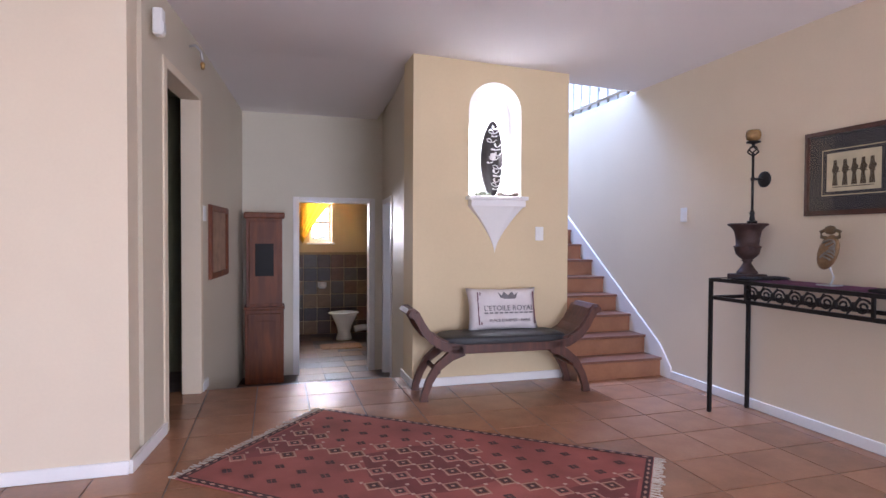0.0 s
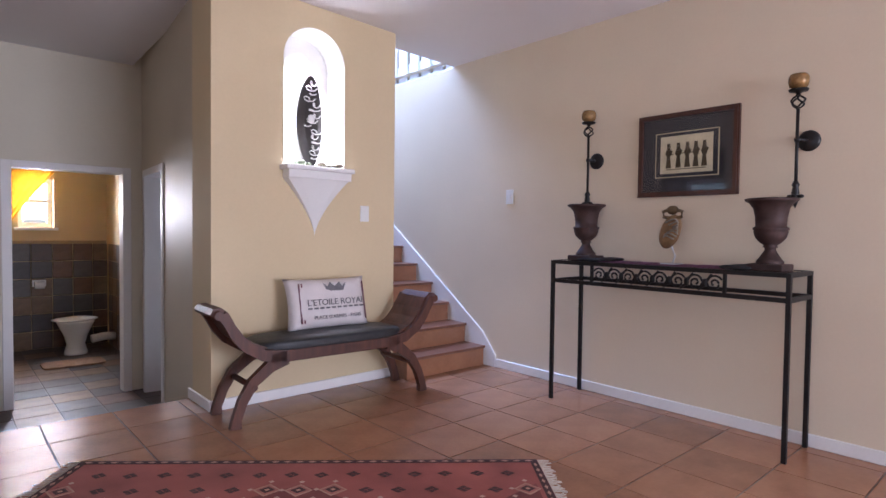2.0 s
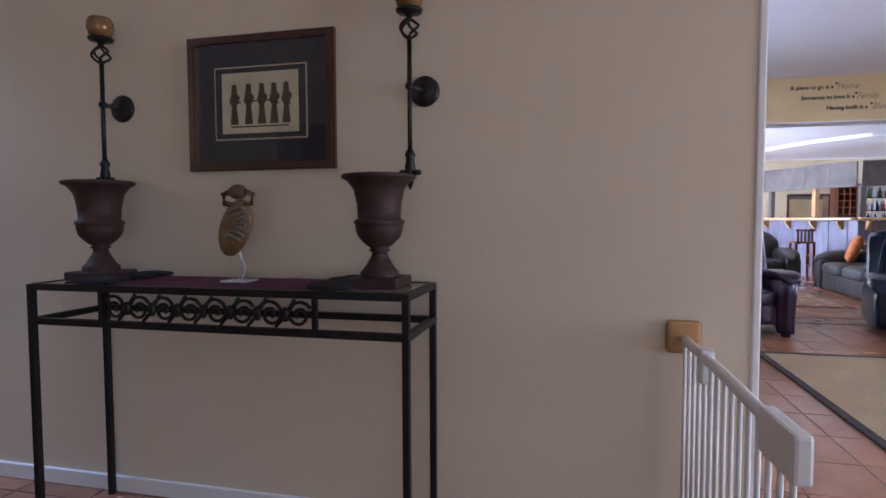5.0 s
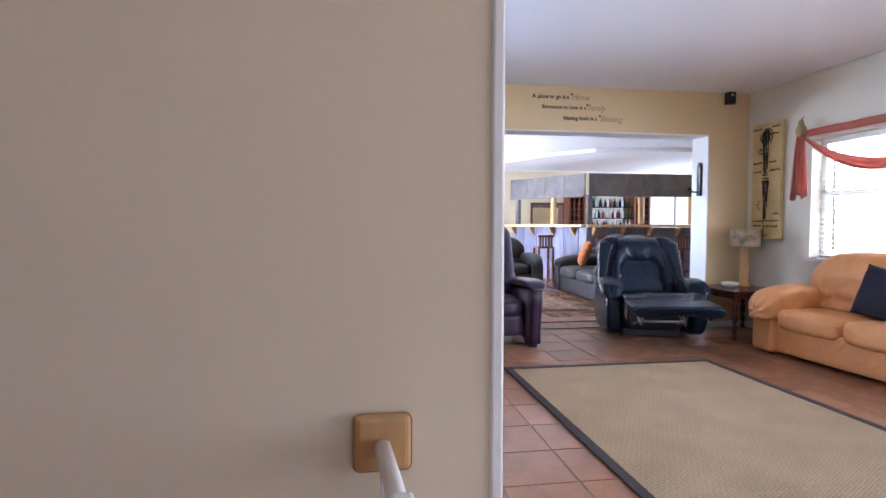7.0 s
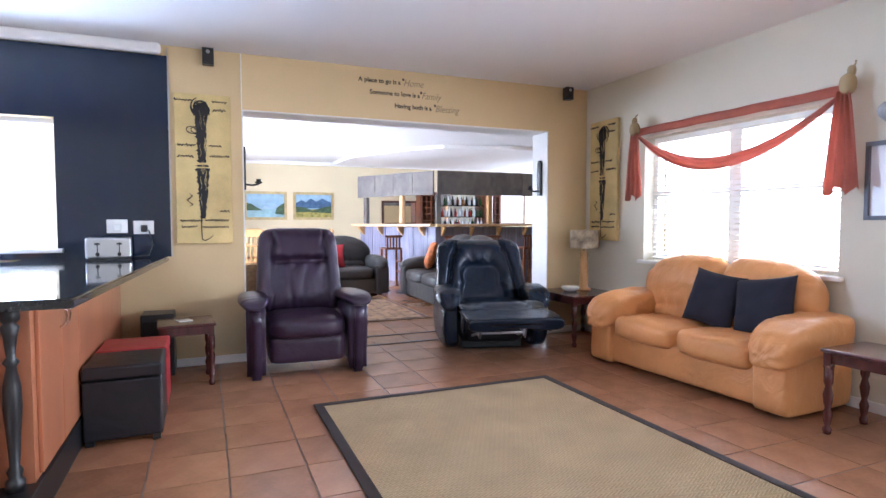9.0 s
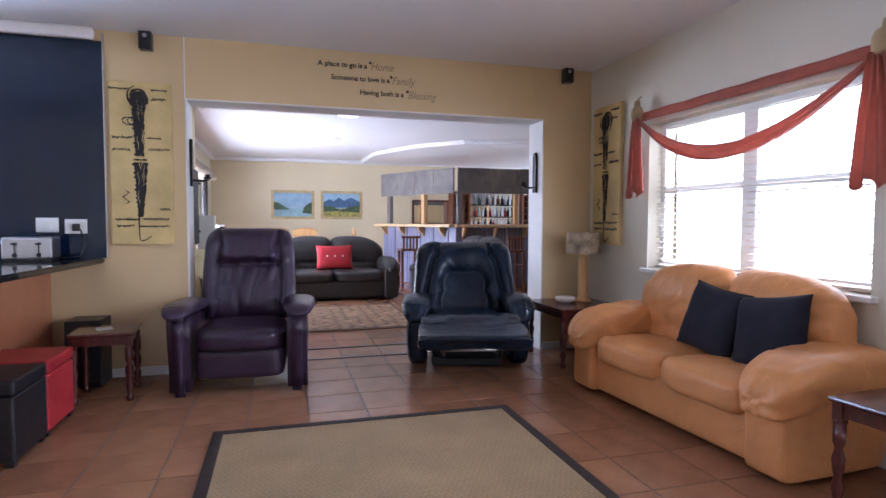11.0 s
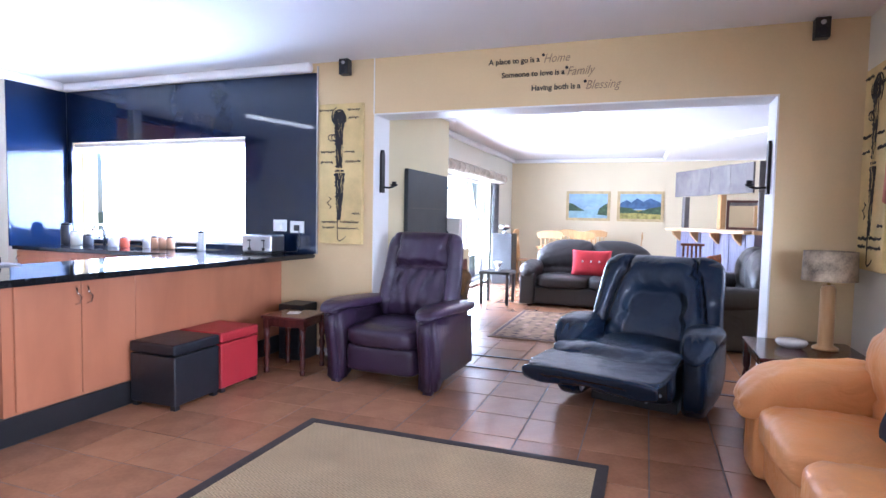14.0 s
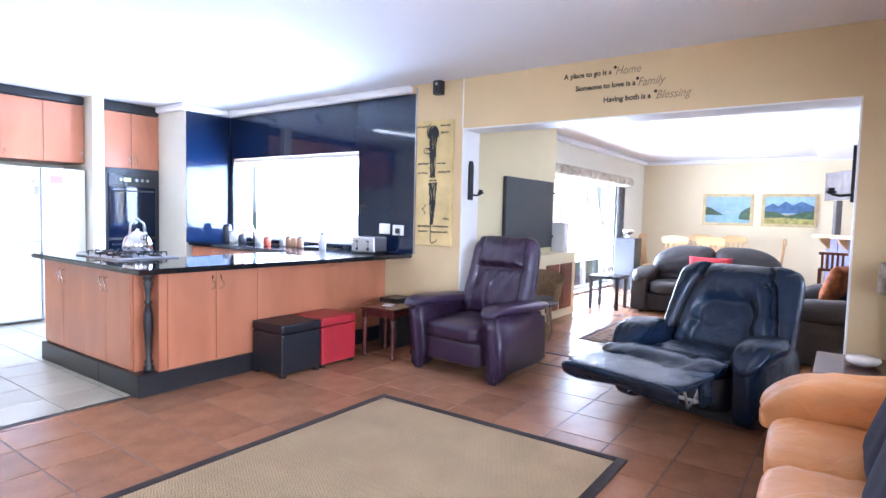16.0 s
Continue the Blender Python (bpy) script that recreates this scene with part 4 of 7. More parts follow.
# curule bench
def ribbon(bm, path, w, y0, y1):
    """A curved bar of width w in the xz plane, y0 to y1 deep."""
    L, R = [], []
    for i, (x, z) in enumerate(path):
        a, b = path[max(0, i - 1)], path[min(len(path) - 1, i + 1)]
        d = Vector((b[0] - a[0], b[1] - a[1])).normalized()
        ww = (w[i] if isinstance(w, list) else w) / 2
        L.append((x - d.y * ww, z + d.x * ww))
        R.append((x + d.y * ww, z - d.x * ww))
    lo = [[bm.verts.new((x, y, z)) for x, z in side] for side in (L, R) for y in (y0, y1)]
    l0, l1, r0, r1 = lo
    n = len(path)
    fs = []
    for i in range(n - 1):
        fs += [bm.faces.new((l0[i], l0[i + 1], l1[i + 1], l1[i])), bm.faces.new((r0[i], r1[i], r1[i + 1], r0[i + 1])), bm.faces.new((l0[i], r0[i], r0[i + 1], l0[i + 1])), bm.faces.new((l1[i], l1[i + 1], r1[i + 1], r1[i]))]
    fs += [bm.faces.new((l0[0], l1[0], r1[0], r0[0])), bm.faces.new((l0[-1], r0[-1], r1[-1], l1[-1]))]
    bmesh.ops.recalc_face_normals(bm, faces=fs)


bench = thing("curule_bench", "dark wooden bench with scrolled arms and black seat", "bench", (1.62, 4.15, 0), -2.5)
for s in (-1, 1):
    for y in (-0.185, 0.15):
        bm = fresh()
        ribbon(bm, [(s * (0.66 - 0.02 * 0), 0.0), (s * 0.655, 0.05), (s * 0.62, 0.15), (s * 0.56, 0.25), (s * 0.46, 0.33), (s * 0.36, 0.37)], [0.062, 0.05, 0.054, 0.06, 0.07, 0.08], y, y + 0.042)
        part("leg", bm, WALNUT, bench)
        bm = fresh()
        ribbon(bm, [(s * 0.36, 0.38), (s * 0.50, 0.40), (s * 0.60, 0.46), (s * 0.66, 0.53), (s * 0.70, 0.60), (s * 0.735, 0.655)], [0.07, 0.065, 0.06, 0.056, 0.052, 0.055], y, y + 0.042)
        part("arm", bm, WALNUT, bench)
    bm = fresh()
    ribbon(bm, [(s * 0.46, 0.42), (s * 0.555, 0.455), (s * 0.62, 0.51), (s * 0.665, 0.575), (s * 0.705, 0.65), (s * 0.735, 0.675), (s * 0.765, 0.672), (s * 0.778, 0.648)], 0.034, -0.15, 0.15)
    part("arm_panel", bm, WALNUT, bench)
    bm = fresh()
    tube(bm, [(s * 0.752, -0.19, 0.652), (s * 0.752, 0.195, 0.652)], 0.026, 12)
    part("scroll", bm, WALNUT, bench)
    bm = fresh()
    tube(bm, [(s * 0.555, -0.19, 0.22), (s * 0.555, 0.19, 0.22)], 0.018, 8)
    part("stretcher", bm, WALNUT, bench)
bm = fresh()
box(bm, -0.46, 0.46, -0.185, -0.155, 0.345, 0.415, 0.006, 2)
box(bm, -0.46, 0.46, 0.155, 0.185, 0.345, 0.415, 0.006, 2)
box(bm, -0.46, 0.46, -0.155, 0.155, 0.35, 0.41)
part("seat_frame", bm, WALNUT, bench)
bm = fresh()
soft(bm, (0, 0, 0.435), (1.02, 0.37, 0.085), 5, 11, puff=0.25)
part("seat", bm, SEATBLK, bench, "black leather seat")

cush = thing("printed_cushion", "off-white linen cushion printed with dark words", "cushion", (1.665, 4.235, 0.475), -2.5)
tilt = Matrix.Rotation(radians(-14), 4, "X")
bm = fresh()
pillow(bm, (0, 0, 0.165), 0.60, 0.35, 0.16, tilt)
part("cover", bm, LINEN, cush)
for txt, size, z, mt in (("L'ETOILE ROYAL", 0.058, 0.165, INKGREY), ("PLACE D'ARMES - PARIS", 0.033, 0.078, INKGREY)):
    o = part("lettering", lettering(txt, size, 0.0015, "CENTER"), mt, cush)
    o.matrix_local = Matrix.Translation((0.03, -0.088 - (z - 0.16) * -0.25, z)) @ tilt @ Matrix.Rotation(radians(90), 4, "X")
lean = Matrix.Translation((0, 0, 0.165)) @ tilt
bm = fresh()
for i in range(10):
    box(bm, -0.18 + i * 0.042, -0.15 + i * 0.042, -0.0865, -0.085, -0.045, -0.034)
part("script_line", bm, INKGREY, cush).matrix_local = lean
bm = fresh()
slab(bm, [(-0.03, 0.072), (0.09, 0.072), (0.115, 0.125), (0.083, 0.10), (0.065, 0.132), (0.03, 0.102), (-0.005, 0.132), (-0.023, 0.10), (-0.055, 0.125)], -0.080, -0.078, "xz")
part("crown_print", bm, INKGREY, cush).matrix_local = lean
for x in (-0.225, -0.205, 0.245):
    bm = fresh()
    box(bm, x, x + 0.010, -0.064, -0.060, -0.13, 0.13)
    part("stripe", bm, mat("plum_ink", (0.16, 0.07, 0.09), 0.8), cush).matrix_local = lean

# console table
con = thing("console_table", "black wrought-iron console table with a glass top", "console table", (3.0, 2.533, 0))
HX, HY = 0.165, 0.715
for x in (-HX, HX):
    for y in (-HY, HY):
        bm = fresh()
        box(bm, x - 0.011, x + 0.011, y - 0.011, y + 0.011, 0, 0.945)
        part("leg", bm, IRON, con)
for z in (0.935, 0.81):
    for x in (-HX, HX):
        bm = fresh()
        box(bm, x - 0.0105, x + 0.0105, -HY + 0.011, HY - 0.011, z - 0.012, z + 0.012)
        part("rail", bm, IRON, con)
    for y in (-HY, HY):
        bm = fresh()
        box(bm, -HX + 0.011, HX - 0.011, y - 0.0105, y + 0.0105, z - 0.012, z + 0.012)
        part("rail", bm, IRON, con)
bm = fresh()
box(bm, -HX + 0.012, HX - 0.012, -HY + 0.012, HY - 0.012, 0.937, 0.945)
p = part("glass_top", bm, GLASS, con, "clear glass top")
p.visible_shadow = False
for y in (-0.41, 0.41):
    bm = fresh()
    box(bm, -HX - 0.008, -HX + 0.008, y - 0.008, y + 0.008, 0.822, 0.923)
    part("upright", bm, IRON, con)


def spiral(cy, cz, r, turns, flip, a0=0.0):
    return [(-HX, cy + flip * r * (1 - 0.8 * i / 22) * math.cos(a0 + turns * 2 * math.pi * i / 22), cz + r * (1 - 0.8 * i / 22) * math.sin(a0 + turns * 2 * math.pi * i / 22)) for i in range(23)]


for i in range(8):
    y = -0.355 + i * 0.1014
    bm = fresh()
    tube(bm, spiral(y, 0.868, 0.046, 1.6, 1 if i % 2 else -1, 0.5), 0.006, 6)
    part("scroll", bm, IRON, con)
for i in range(7):
    y = -0.305 + i * 0.1014
    bm = fresh()
    tube(bm, [(-HX, y - 0.035, 0.918), (-HX, y - 0.012, 0.885), (-HX, y, 0.868), (-HX, y + 0.012, 0.85), (-HX, y + 0.035, 0.826)], 0.006, 6)
    soft(bm, (-HX, y, 0.868), (0.018, 0.03, 0.05), 2.2, 5)
    part("leaf_bar", bm, IRON, con)
run = fresh()
nx, ny = 6, 26
grid = [[run.verts.new((-0.15 + 0.30 * i / nx, -0.40 + 0.80 * j / ny, 0.9475 + 0.004 * noise.noise((i * 0.9, j * 0.5, 3)))) for j in range(ny + 1)] for i in range(nx + 1)]
for i in range(nx):
    for j in range(ny):
        f = run.faces.new((grid[i][j], grid[i + 1][j], grid[i + 1][j + 1], grid[i][j + 1]))
bmesh.ops.solidify(run, geom=run.faces[:], thickness=0.003)
runner = thing("table_runner", "plum cloth runner with black fringed ends on the console", "table runner", (3.0, 2.533, 0.002))
part("cloth", run, mat("plum_cloth", (0.22, 0.08, 0.17), 0.85, 0, 12, 0.3, 0.05, 200), runner)
for s in (-1, 1):
    bm = fresh()
    for k in range(5):
        soft(bm, (-0.14 + k * 0.07, s * 0.45 + 0.02 * (k % 2), 0.957), (0.10, 0.16, 0.022), 2.5, 6)
    part("ruched_end", bm, mat("black_lace", (0.012, 0.01, 0.012), 0.95, 0, 30, 0.3, 0.08, 150), runner, "black ruched end")

URN = [(0.075, 0.0), (0.075, 0.03), (0.062, 0.042), (0.045, 0.065), (0.032, 0.085), (0.030, 0.098), (0.042, 0.104), (0.034, 0.112), (0.055, 0.125), (0.082, 0.150), (0.092, 0.178), (0.092, 0.192), (0.099, 0.197), (0.097, 0.206), (0.083, 0.212), (0.086, 0.26), (0.098, 0.31), (0.122, 0.338), (0.143, 0.348), (0.146, 0.357), (0.135, 0.361), (0.11, 0.348), (0.09, 0.30), (0.07, 0.24), (0.01, 0.22)]
for y in (3.11, 1.965):
    urn = thing("urn", "rust-brown cast iron urn on the console table", "urn", (3.01, y, 0.946), 0, "urns on the console")
    bm = fresh()
    lathe(bm, [(r * 0.88, z + 0.02) for r, z in URN], (0, 0, 0), 28)
    part("bowl", bm, RUST, urn)
    bm = fresh()
    box(bm, -0.088, 0.088, -0.088, 0.088, 0, 0.035, 0.006, 2)
    part("foot", bm, RUST, urn)

for y, dy in ((3.17, -0.01), (1.883, -0.03)):
    sc = thing("candle_sconce", "black iron wall sconce with amber glass cup", "sconce", (3.105, y, 1.64), 0, "sconces over the console")
    bm = fresh()
    tube(bm, [(0, 0, -0.30), (0, 0, 0.16)], 0.0085, 8)
    part("rod", bm, IRON, sc)
    bm = fresh()
    lathe(bm, [(0.003, -0.36), (0.012, -0.335), (0.018, -0.31), (0.012, -0.30), (0.02, -0.285), (0.014, -0.25), (0.02, -0.24), (0.011, -0.22)], (0, 0, 0), 12)
    for a in (0, 90, 180, 270):
        soft(bm, (0.026 * math.cos(radians(a)), 0.026 * math.sin(radians(a)), -0.30), (0.03, 0.03, 0.02), 2.3, 5)
    part("finial", bm, IRON, sc)
    bm = fresh()
    tube(bm, [(0, 0, 0), (0.06, dy * 0.7, 0), (0.085, dy, 0)], 0.009, 8)
    soft(bm, (0, 0, 0), (0.03, 0.03, 0.03), 2.2, 6)
    part("arm", bm, IRON, sc)
    bm = fresh()
    lathe(bm, [(0.056, 0.0), (0.056, 0.006), (0.045, 0.014), (0.01, 0.022)], (0.094, dy, 0), 24, Matrix.Rotation(radians(-90), 4, "Y"))
    part("wall_plate", bm, IRON, sc)
    for k in range(4):
        bm = fresh()
        pts = [(0.036 * math.sin(math.pi * i / 10) * math.cos(k * math.pi / 2 + i * 0.25), 0.036 * math.sin(math.pi * i / 10) * math.sin(k * math.pi / 2 + i * 0.25), 0.16 + 0.075 * i / 10) for i in range(11)]
        tube(bm, pts, 0.005, 6)
        part("cage_bar", bm, IRON, sc)
    bm = fresh()
    lathe(bm, [(0.008, 0.232), (0.014, 0.245), (0.044, 0.252), (0.048, 0.262), (0.01, 0.264)], (0, 0, 0), 18)
    part("dish", bm, IRON, sc)
    bm = fresh()
    lathe(bm, [(0.02, 0.264), (0.042, 0.275), (0.05, 0.30), (0.048, 0.325), (0.040, 0.34), (0.034, 0.335), (0.036, 0.30), (0.01, 0.28)], (0, 0, 0), 18)
    part("cup", bm, AMBER, sc, "amber glass cup")

mk = thing("ornament_mask", "bronze leaf-shaped ornament on a clear stand", "ornament", (3.0, 2.50, 0.951))
bm = fresh()
soft(bm, (0, 0.012, 0.195), (0.04, 0.125, 0.215), 2.0, 12, m=Matrix.Rotation(radians(21), 4, "X"))
part("body", bm, mat("aged_bronze", (0.23, 0.14, 0.065), 0.4, 0.5, 24, 0.5, 0.06), mk)
for k in range(8):
    bm = fresh()
    a = k * 0.5
    tube(bm, [(-0.02, 0.045 * math.cos(a + t * 0.5), 0.16 + k * 0.014 + 0.012 * math.sin(t)) for t in range(5)], 0.005, 6)
    part("relief", bm, mat("verdigris", (0.26, 0.24, 0.2), 0.5, 0.5, 20, 0.4), mk)
bm = fresh()
for s in (-1, 1):
    tube(bm, [(0, s * 0.012, 0.275), (0, s * 0.055, 0.285), (0, s * 0.06, 0.315), (0, s * 0.03, 0.325)], 0.011, 8)
soft(bm, (0, 0, 0.325), (0.03, 0.075, 0.055), 2, 6)
part("crest", bm, mat("bronze", (0.16, 0.11, 0.06), 0.45, 0.7, 20, 0.4, 0.05), mk)
bm = fresh()
tube(bm, [(0.01, 0, 0.004), (0.015, -0.015, 0.05), (0.005, 0.0, 0.10), (0.012, 0.012, 0.13)], 0.006, 8)
box(bm, -0.045, 0.045, -0.05, 0.05, 0, 0.008, 0.002, 1)
part("stand", bm, mat("acrylic", (0.6, 0.62, 0.65), 0.08, 0, 5, 0.05, 0), mk)


def picture(name, label, m, w, h, frame_w, frame_mat, fills, glazed=False):
    """Local x to the right, z up, y towards the room is -y; fills: (x0, x1, z0, z1, material, name)."""
    p = new(name)
    p.matrix_world = m
    tagged(p, label, "picture")
    fw = frame_w
    for q in ([(0, 0), (w, 0), (w - fw, fw), (fw, fw)], [(0, h), (w, h), (w - fw, h - fw), (fw, h - fw)], [(0, 0), (fw, fw), (fw, h - fw), (0, h)], [(w, 0), (w - fw, fw), (w - fw, h - fw), (w, h)]):
        bm = fresh()
        slab(bm, q, -0.032, -0.002, "xz")
        outer = [e for e in bm.edges if all(v.co.y < -0.03 and (v.co.x in (0, w) or v.co.z in (0, h) or abs(v.co.x) < 1e-5 or abs(v.co.x - w) < 1e-5 or abs(v.co.z) < 1e-5 or abs(v.co.z - h) < 1e-5) for v in e.verts)]
        bmesh.ops.bevel(bm, geom=outer, offset=min(0.009, fw * 0.3), segments=2, affect="EDGES")
        part("frame_bar", bm, frame_mat, p)
    for i, (x0, x1, z0, z1, mt, nm) in enumerate(fills):
        bm = fresh()
        box(bm, x0, x1, -0.010 - 0.002 * i, -0.004, z0, z1)
        part(nm, bm, mt, p)
    if glazed:
        bm = fresh()
        box(bm, fw, w - fw, -0.026, -0.024, fw, h - fw)
        q = part("glazing", bm, GLASS, p)
        q.visible_shadow = False
    return p


PAPY = mat("papyrus", (0.56, 0.47, 0.30), 0.8, 0, 14, 0.2, 0.03, 120)
EG = picture("framed_papyrus", "dark framed papyrus print with figures behind glass", pose(3.2, 2.83, 1.37, 0, 0, -90), 0.63, 0.525, 0.030, wood("ebony_frame", (0.085, 0.030, 0.018), (0.040, 0.015, 0.010), 0.3),
             [(0.030, 0.600, 0.030, 0.495, mat("dark_mount", (0.03, 0.026, 0.03), 0.8), "mount"), (0.115, 0.515, 0.12, 0.405, mat("gilt_line", (0.6, 0.5, 0.3), 0.4, 0.5), "mount_line"), (0.121, 0.509, 0.126, 0.399, MATS["dark_mount"], "inner_mount"), (0.150, 0.480, 0.145, 0.38, PAPY, "print")], True)
random.seed(12)
for i, x in enumerate((0.205, 0.268, 0.325, 0.378, 0.43)):
    bm = fresh()
    t = random.uniform(-0.012, 0.012)
    box(bm, x + t, x + t + 0.03, -0.0178, -0.0168, 0.262 + t, 0.268 + t)
    slab(bm, [(x - 0.018, 0.18), (x + 0.018, 0.18), (x + 0.010, 0.25), (x + 0.026, 0.285), (x + 0.012, 0.30), (x + 0.010, 0.335), (x - 0.010, 0.335), (x - 0.012, 0.30), (x - 0.022, 0.27), (x - 0.010, 0.25)], -0.0178, -0.0168, "xz")
    part("printed_shape", bm, mat("sepia_ink", (0.07, 0.045, 0.02), 0.8), EG)
bm = fresh()
box(bm, 0.19, 0.44, -0.0178, -0.0168, 0.168, 0.173)
part("printed_line", bm, MATS["sepia_ink"], EG)


def plate(name, label, m, w=0.075, h=0.118):
    s = new(name)
    s.matrix_world = m
    tagged(s, label, "light switch")
    bm = fresh()
    box(bm, -w / 2, w / 2, -0.009, -0.0005, -h / 2, h / 2, 0.003, 2)
    part("plate", bm, PLASTIC, s)
    bm = fresh()
    box(bm, -0.012, 0.012, -0.014, -0.009, -0.02, 0.02, 0.002, 1)
    part("rocker", bm, PLASTIC, s)


plate("light_switch", "white light switch on the ochre wall", pose(2.075, 4.41, 1.255))
plate("light_switch", "white light switch beside the staircase", pose(3.2, 3.97, 1.42, 0, 0, -90))

# persian rug on the foyer tiles
RX = Vector((1.73, -1.42, 0)).normalized()
ang = math.degrees(math.atan2(RX.y, RX.x))
rug = thing("patterned_rug", "faded red tribal rug with diamond medallions and fringe", "rug", (0.665, 2.84, 0.002), ang)
RL, RW = 2.20, 1.26
REDW = mat("madder_wool", (0.27, 0.078, 0.060), 0.95, 0, 3.0, 0.4, 0.06, 220)
PINKW = mat("rose_wool", (0.32, 0.120, 0.095), 0.95, 0, 5.0, 0.3, 0.06, 220)
DARKW = mat("dark_wool", (0.055, 0.022, 0.022), 0.95, 0, 5.0, 0.3, 0.06, 220)
TANW = mat("tan_wool", (0.40, 0.22, 0.155), 0.95, 0, 5.0, 0.3, 0.06, 220)
bm = fresh()
box(bm, -RL / 2, RL / 2, -RW / 2, RW / 2, 0, 0.009, 0.003, 1)
part("field", bm, REDW, rug)


def diamond(bm, x, y, rx, ry, z0, z1):
    slab(bm, [(x - rx, y), (x, y - ry), (x + rx, y), (x, y + ry)], z0, z1)


bm = fresh()
for s in (-1, 1):
    box(bm, -RL / 2 + 0.005, RL / 2 - 0.005, s * (RW / 2 - 0.022) - 0.018, s * (RW / 2 - 0.022) + 0.018, 0.0085, 0.0098)
    box(bm, s * (RL / 2 - 0.022) - 0.018, s * (RL / 2 - 0.022) + 0.018, -RW / 2 + 0.041, RW / 2 - 0.041, 0.0085, 0.0098)
part("border", bm, DARKW, rug, "dark border")
def motif_mesh(name, rx, ry, material):
    b = fresh()
    diamond(b, 0, 0, rx, ry, 0, 0.001)
    me = mesh_of(name, b)
    me.materials.append(material)
    return me


def motif(me, x, y, z):
    o = new(me.name.split(".")[0], me)
    o.parent = rug
    o.location = (x, y, z)


EDGE_A, EDGE_B = motif_mesh("border_motif", 0.020, 0.009, TANW), motif_mesh("border_motif", 0.009, 0.020, TANW)
for i in range(37):
    for s in (-1, 1):
        motif(EDGE_A, -RL / 2 + 0.05 + i * 0.0584, s * (RW / 2 - 0.022), 0.0094)
for i in range(20):
    for s in (-1, 1):
        motif(EDGE_B, s * (RL / 2 - 0.022), -RW / 2 + 0.07 + i * 0.059, 0.0094)
for x in (-1.1, 0.0, 1.1):
    bm = fresh()
    slab(bm, [(max(-RL / 2 + 0.06, min(RL / 2 - 0.06, x + a * 0.40)), b * 0.36) for a, b in ((-1, 0), (-0.55, -0.62), (0, -1), (0.55, -0.62), (1, 0), (0.55, 0.62), (0, 1), (-0.55, 0.62))], 0.0086, 0.0093)
    part("medallion", bm, mat("maroon_wool", (0.165, 0.042, 0.038), 0.95, 0, 5, 0.4, 0.06, 220), rug)
OUTER, ROSE, HEART, DOT, SPOT = motif_mesh("tan_motif", 0.062, 0.058, TANW), motif_mesh("rose_motif", 0.050, 0.046, PINKW), motif_mesh("dark_motif", 0.034, 0.030, DARKW), motif_mesh("centre_motif", 0.012, 0.011, TANW), motif_mesh("flower_petal", 0.016, 0.013, DARKW)
BUD = motif_mesh("bud_motif", 0.013, 0.012, mat("cream_wool", (0.46, 0.30, 0.23), 0.95, 0, 5.0, 0.3, 0.06, 220))
MIST = motif_mesh("rust_motif", 0.046, 0.042, mat("rust_wool", (0.15, 0.05, 0.03), 0.95, 0, 5.0, 0.3, 0.06, 220))
random.seed(8)
for ix in range(-7, 8):
    for iy in range(-3, 4):
        x, y = ix * 0.142 + (0.071 if iy % 2 else 0), iy * 0.155
        if abs(x) > RL / 2 - 0.10:
            continue
        d = abs(((x + 0.55) % 1.1) - 0.55) / 0.52 + abs(y) / 0.46
        x, y = x + random.uniform(-0.006, 0.006), y + random.uniform(-0.006, 0.006)
        if d < 1.05:
            motif(OUTER, x, y, 0.0090)
            motif(ROSE if random.random() < 0.6 else MIST, x, y, 0.0096)
            motif(HEART, x, y, 0.0102)
            motif(DOT, x, y, 0.0108)
            for q in ((-0.071, 0), (0, 0.0775)):
                motif(BUD, x + q[0], y + q[1], 0.0112)
        else:
            for q in ((-0.018, 0), (0.018, 0), (0, 0.016), (0, -0.016)):
                motif(SPOT, x + q[0], y + q[1], 0.0088)
for s in (-1, 1):
    bm = fresh()
    random.seed(3)
    for i in range(86):
        y = -RW / 2 + 0.005 + i * (RW - 0.01) / 85
        L = random.uniform(0.04, 0.065)
        tube(bm, [(s * RL / 2 - s * 0.004, y, 0.005), (s * (RL / 2 + L * 0.6), y + random.uniform(-0.008, 0.008), 0.003), (s * (RL / 2 + L), y + random.uniform(-0.012, 0.012), 0.002)], 0.0028, 4)
    part("fringe", bm, mat("wool_fringe", (0.5, 0.42, 0.34), 0.95), rug, "cream fringe")

# hall things
cab = thing("corner_cupboard", "tall stained pine cupboard with a glazed upper door", "cupboard", (-0.215, 6.47, LOW), 0)
bm = fresh()
box(bm, -0.20, 0.20, -0.15, 0.16, 0.0, 0.80, 0.008, 2)
part("lower_body", bm, PINE, cab)
bm = fresh()
box(bm, -0.21, 0.21, -0.16, 0.16, 0.80, 0.83, 0.008, 2)
part("ledge", bm, PINE, cab)
bm = fresh()
box(bm, -0.185, 0.185, -0.12, 0.16, 0.83, 1.78)
part("upper_body", bm, PINE, cab)
bm = fresh()
box(bm, -0.21, 0.21, -0.155, 0.16, 1.78, 1.845, 0.015, 3)
part("cornice", bm, PINE, cab)
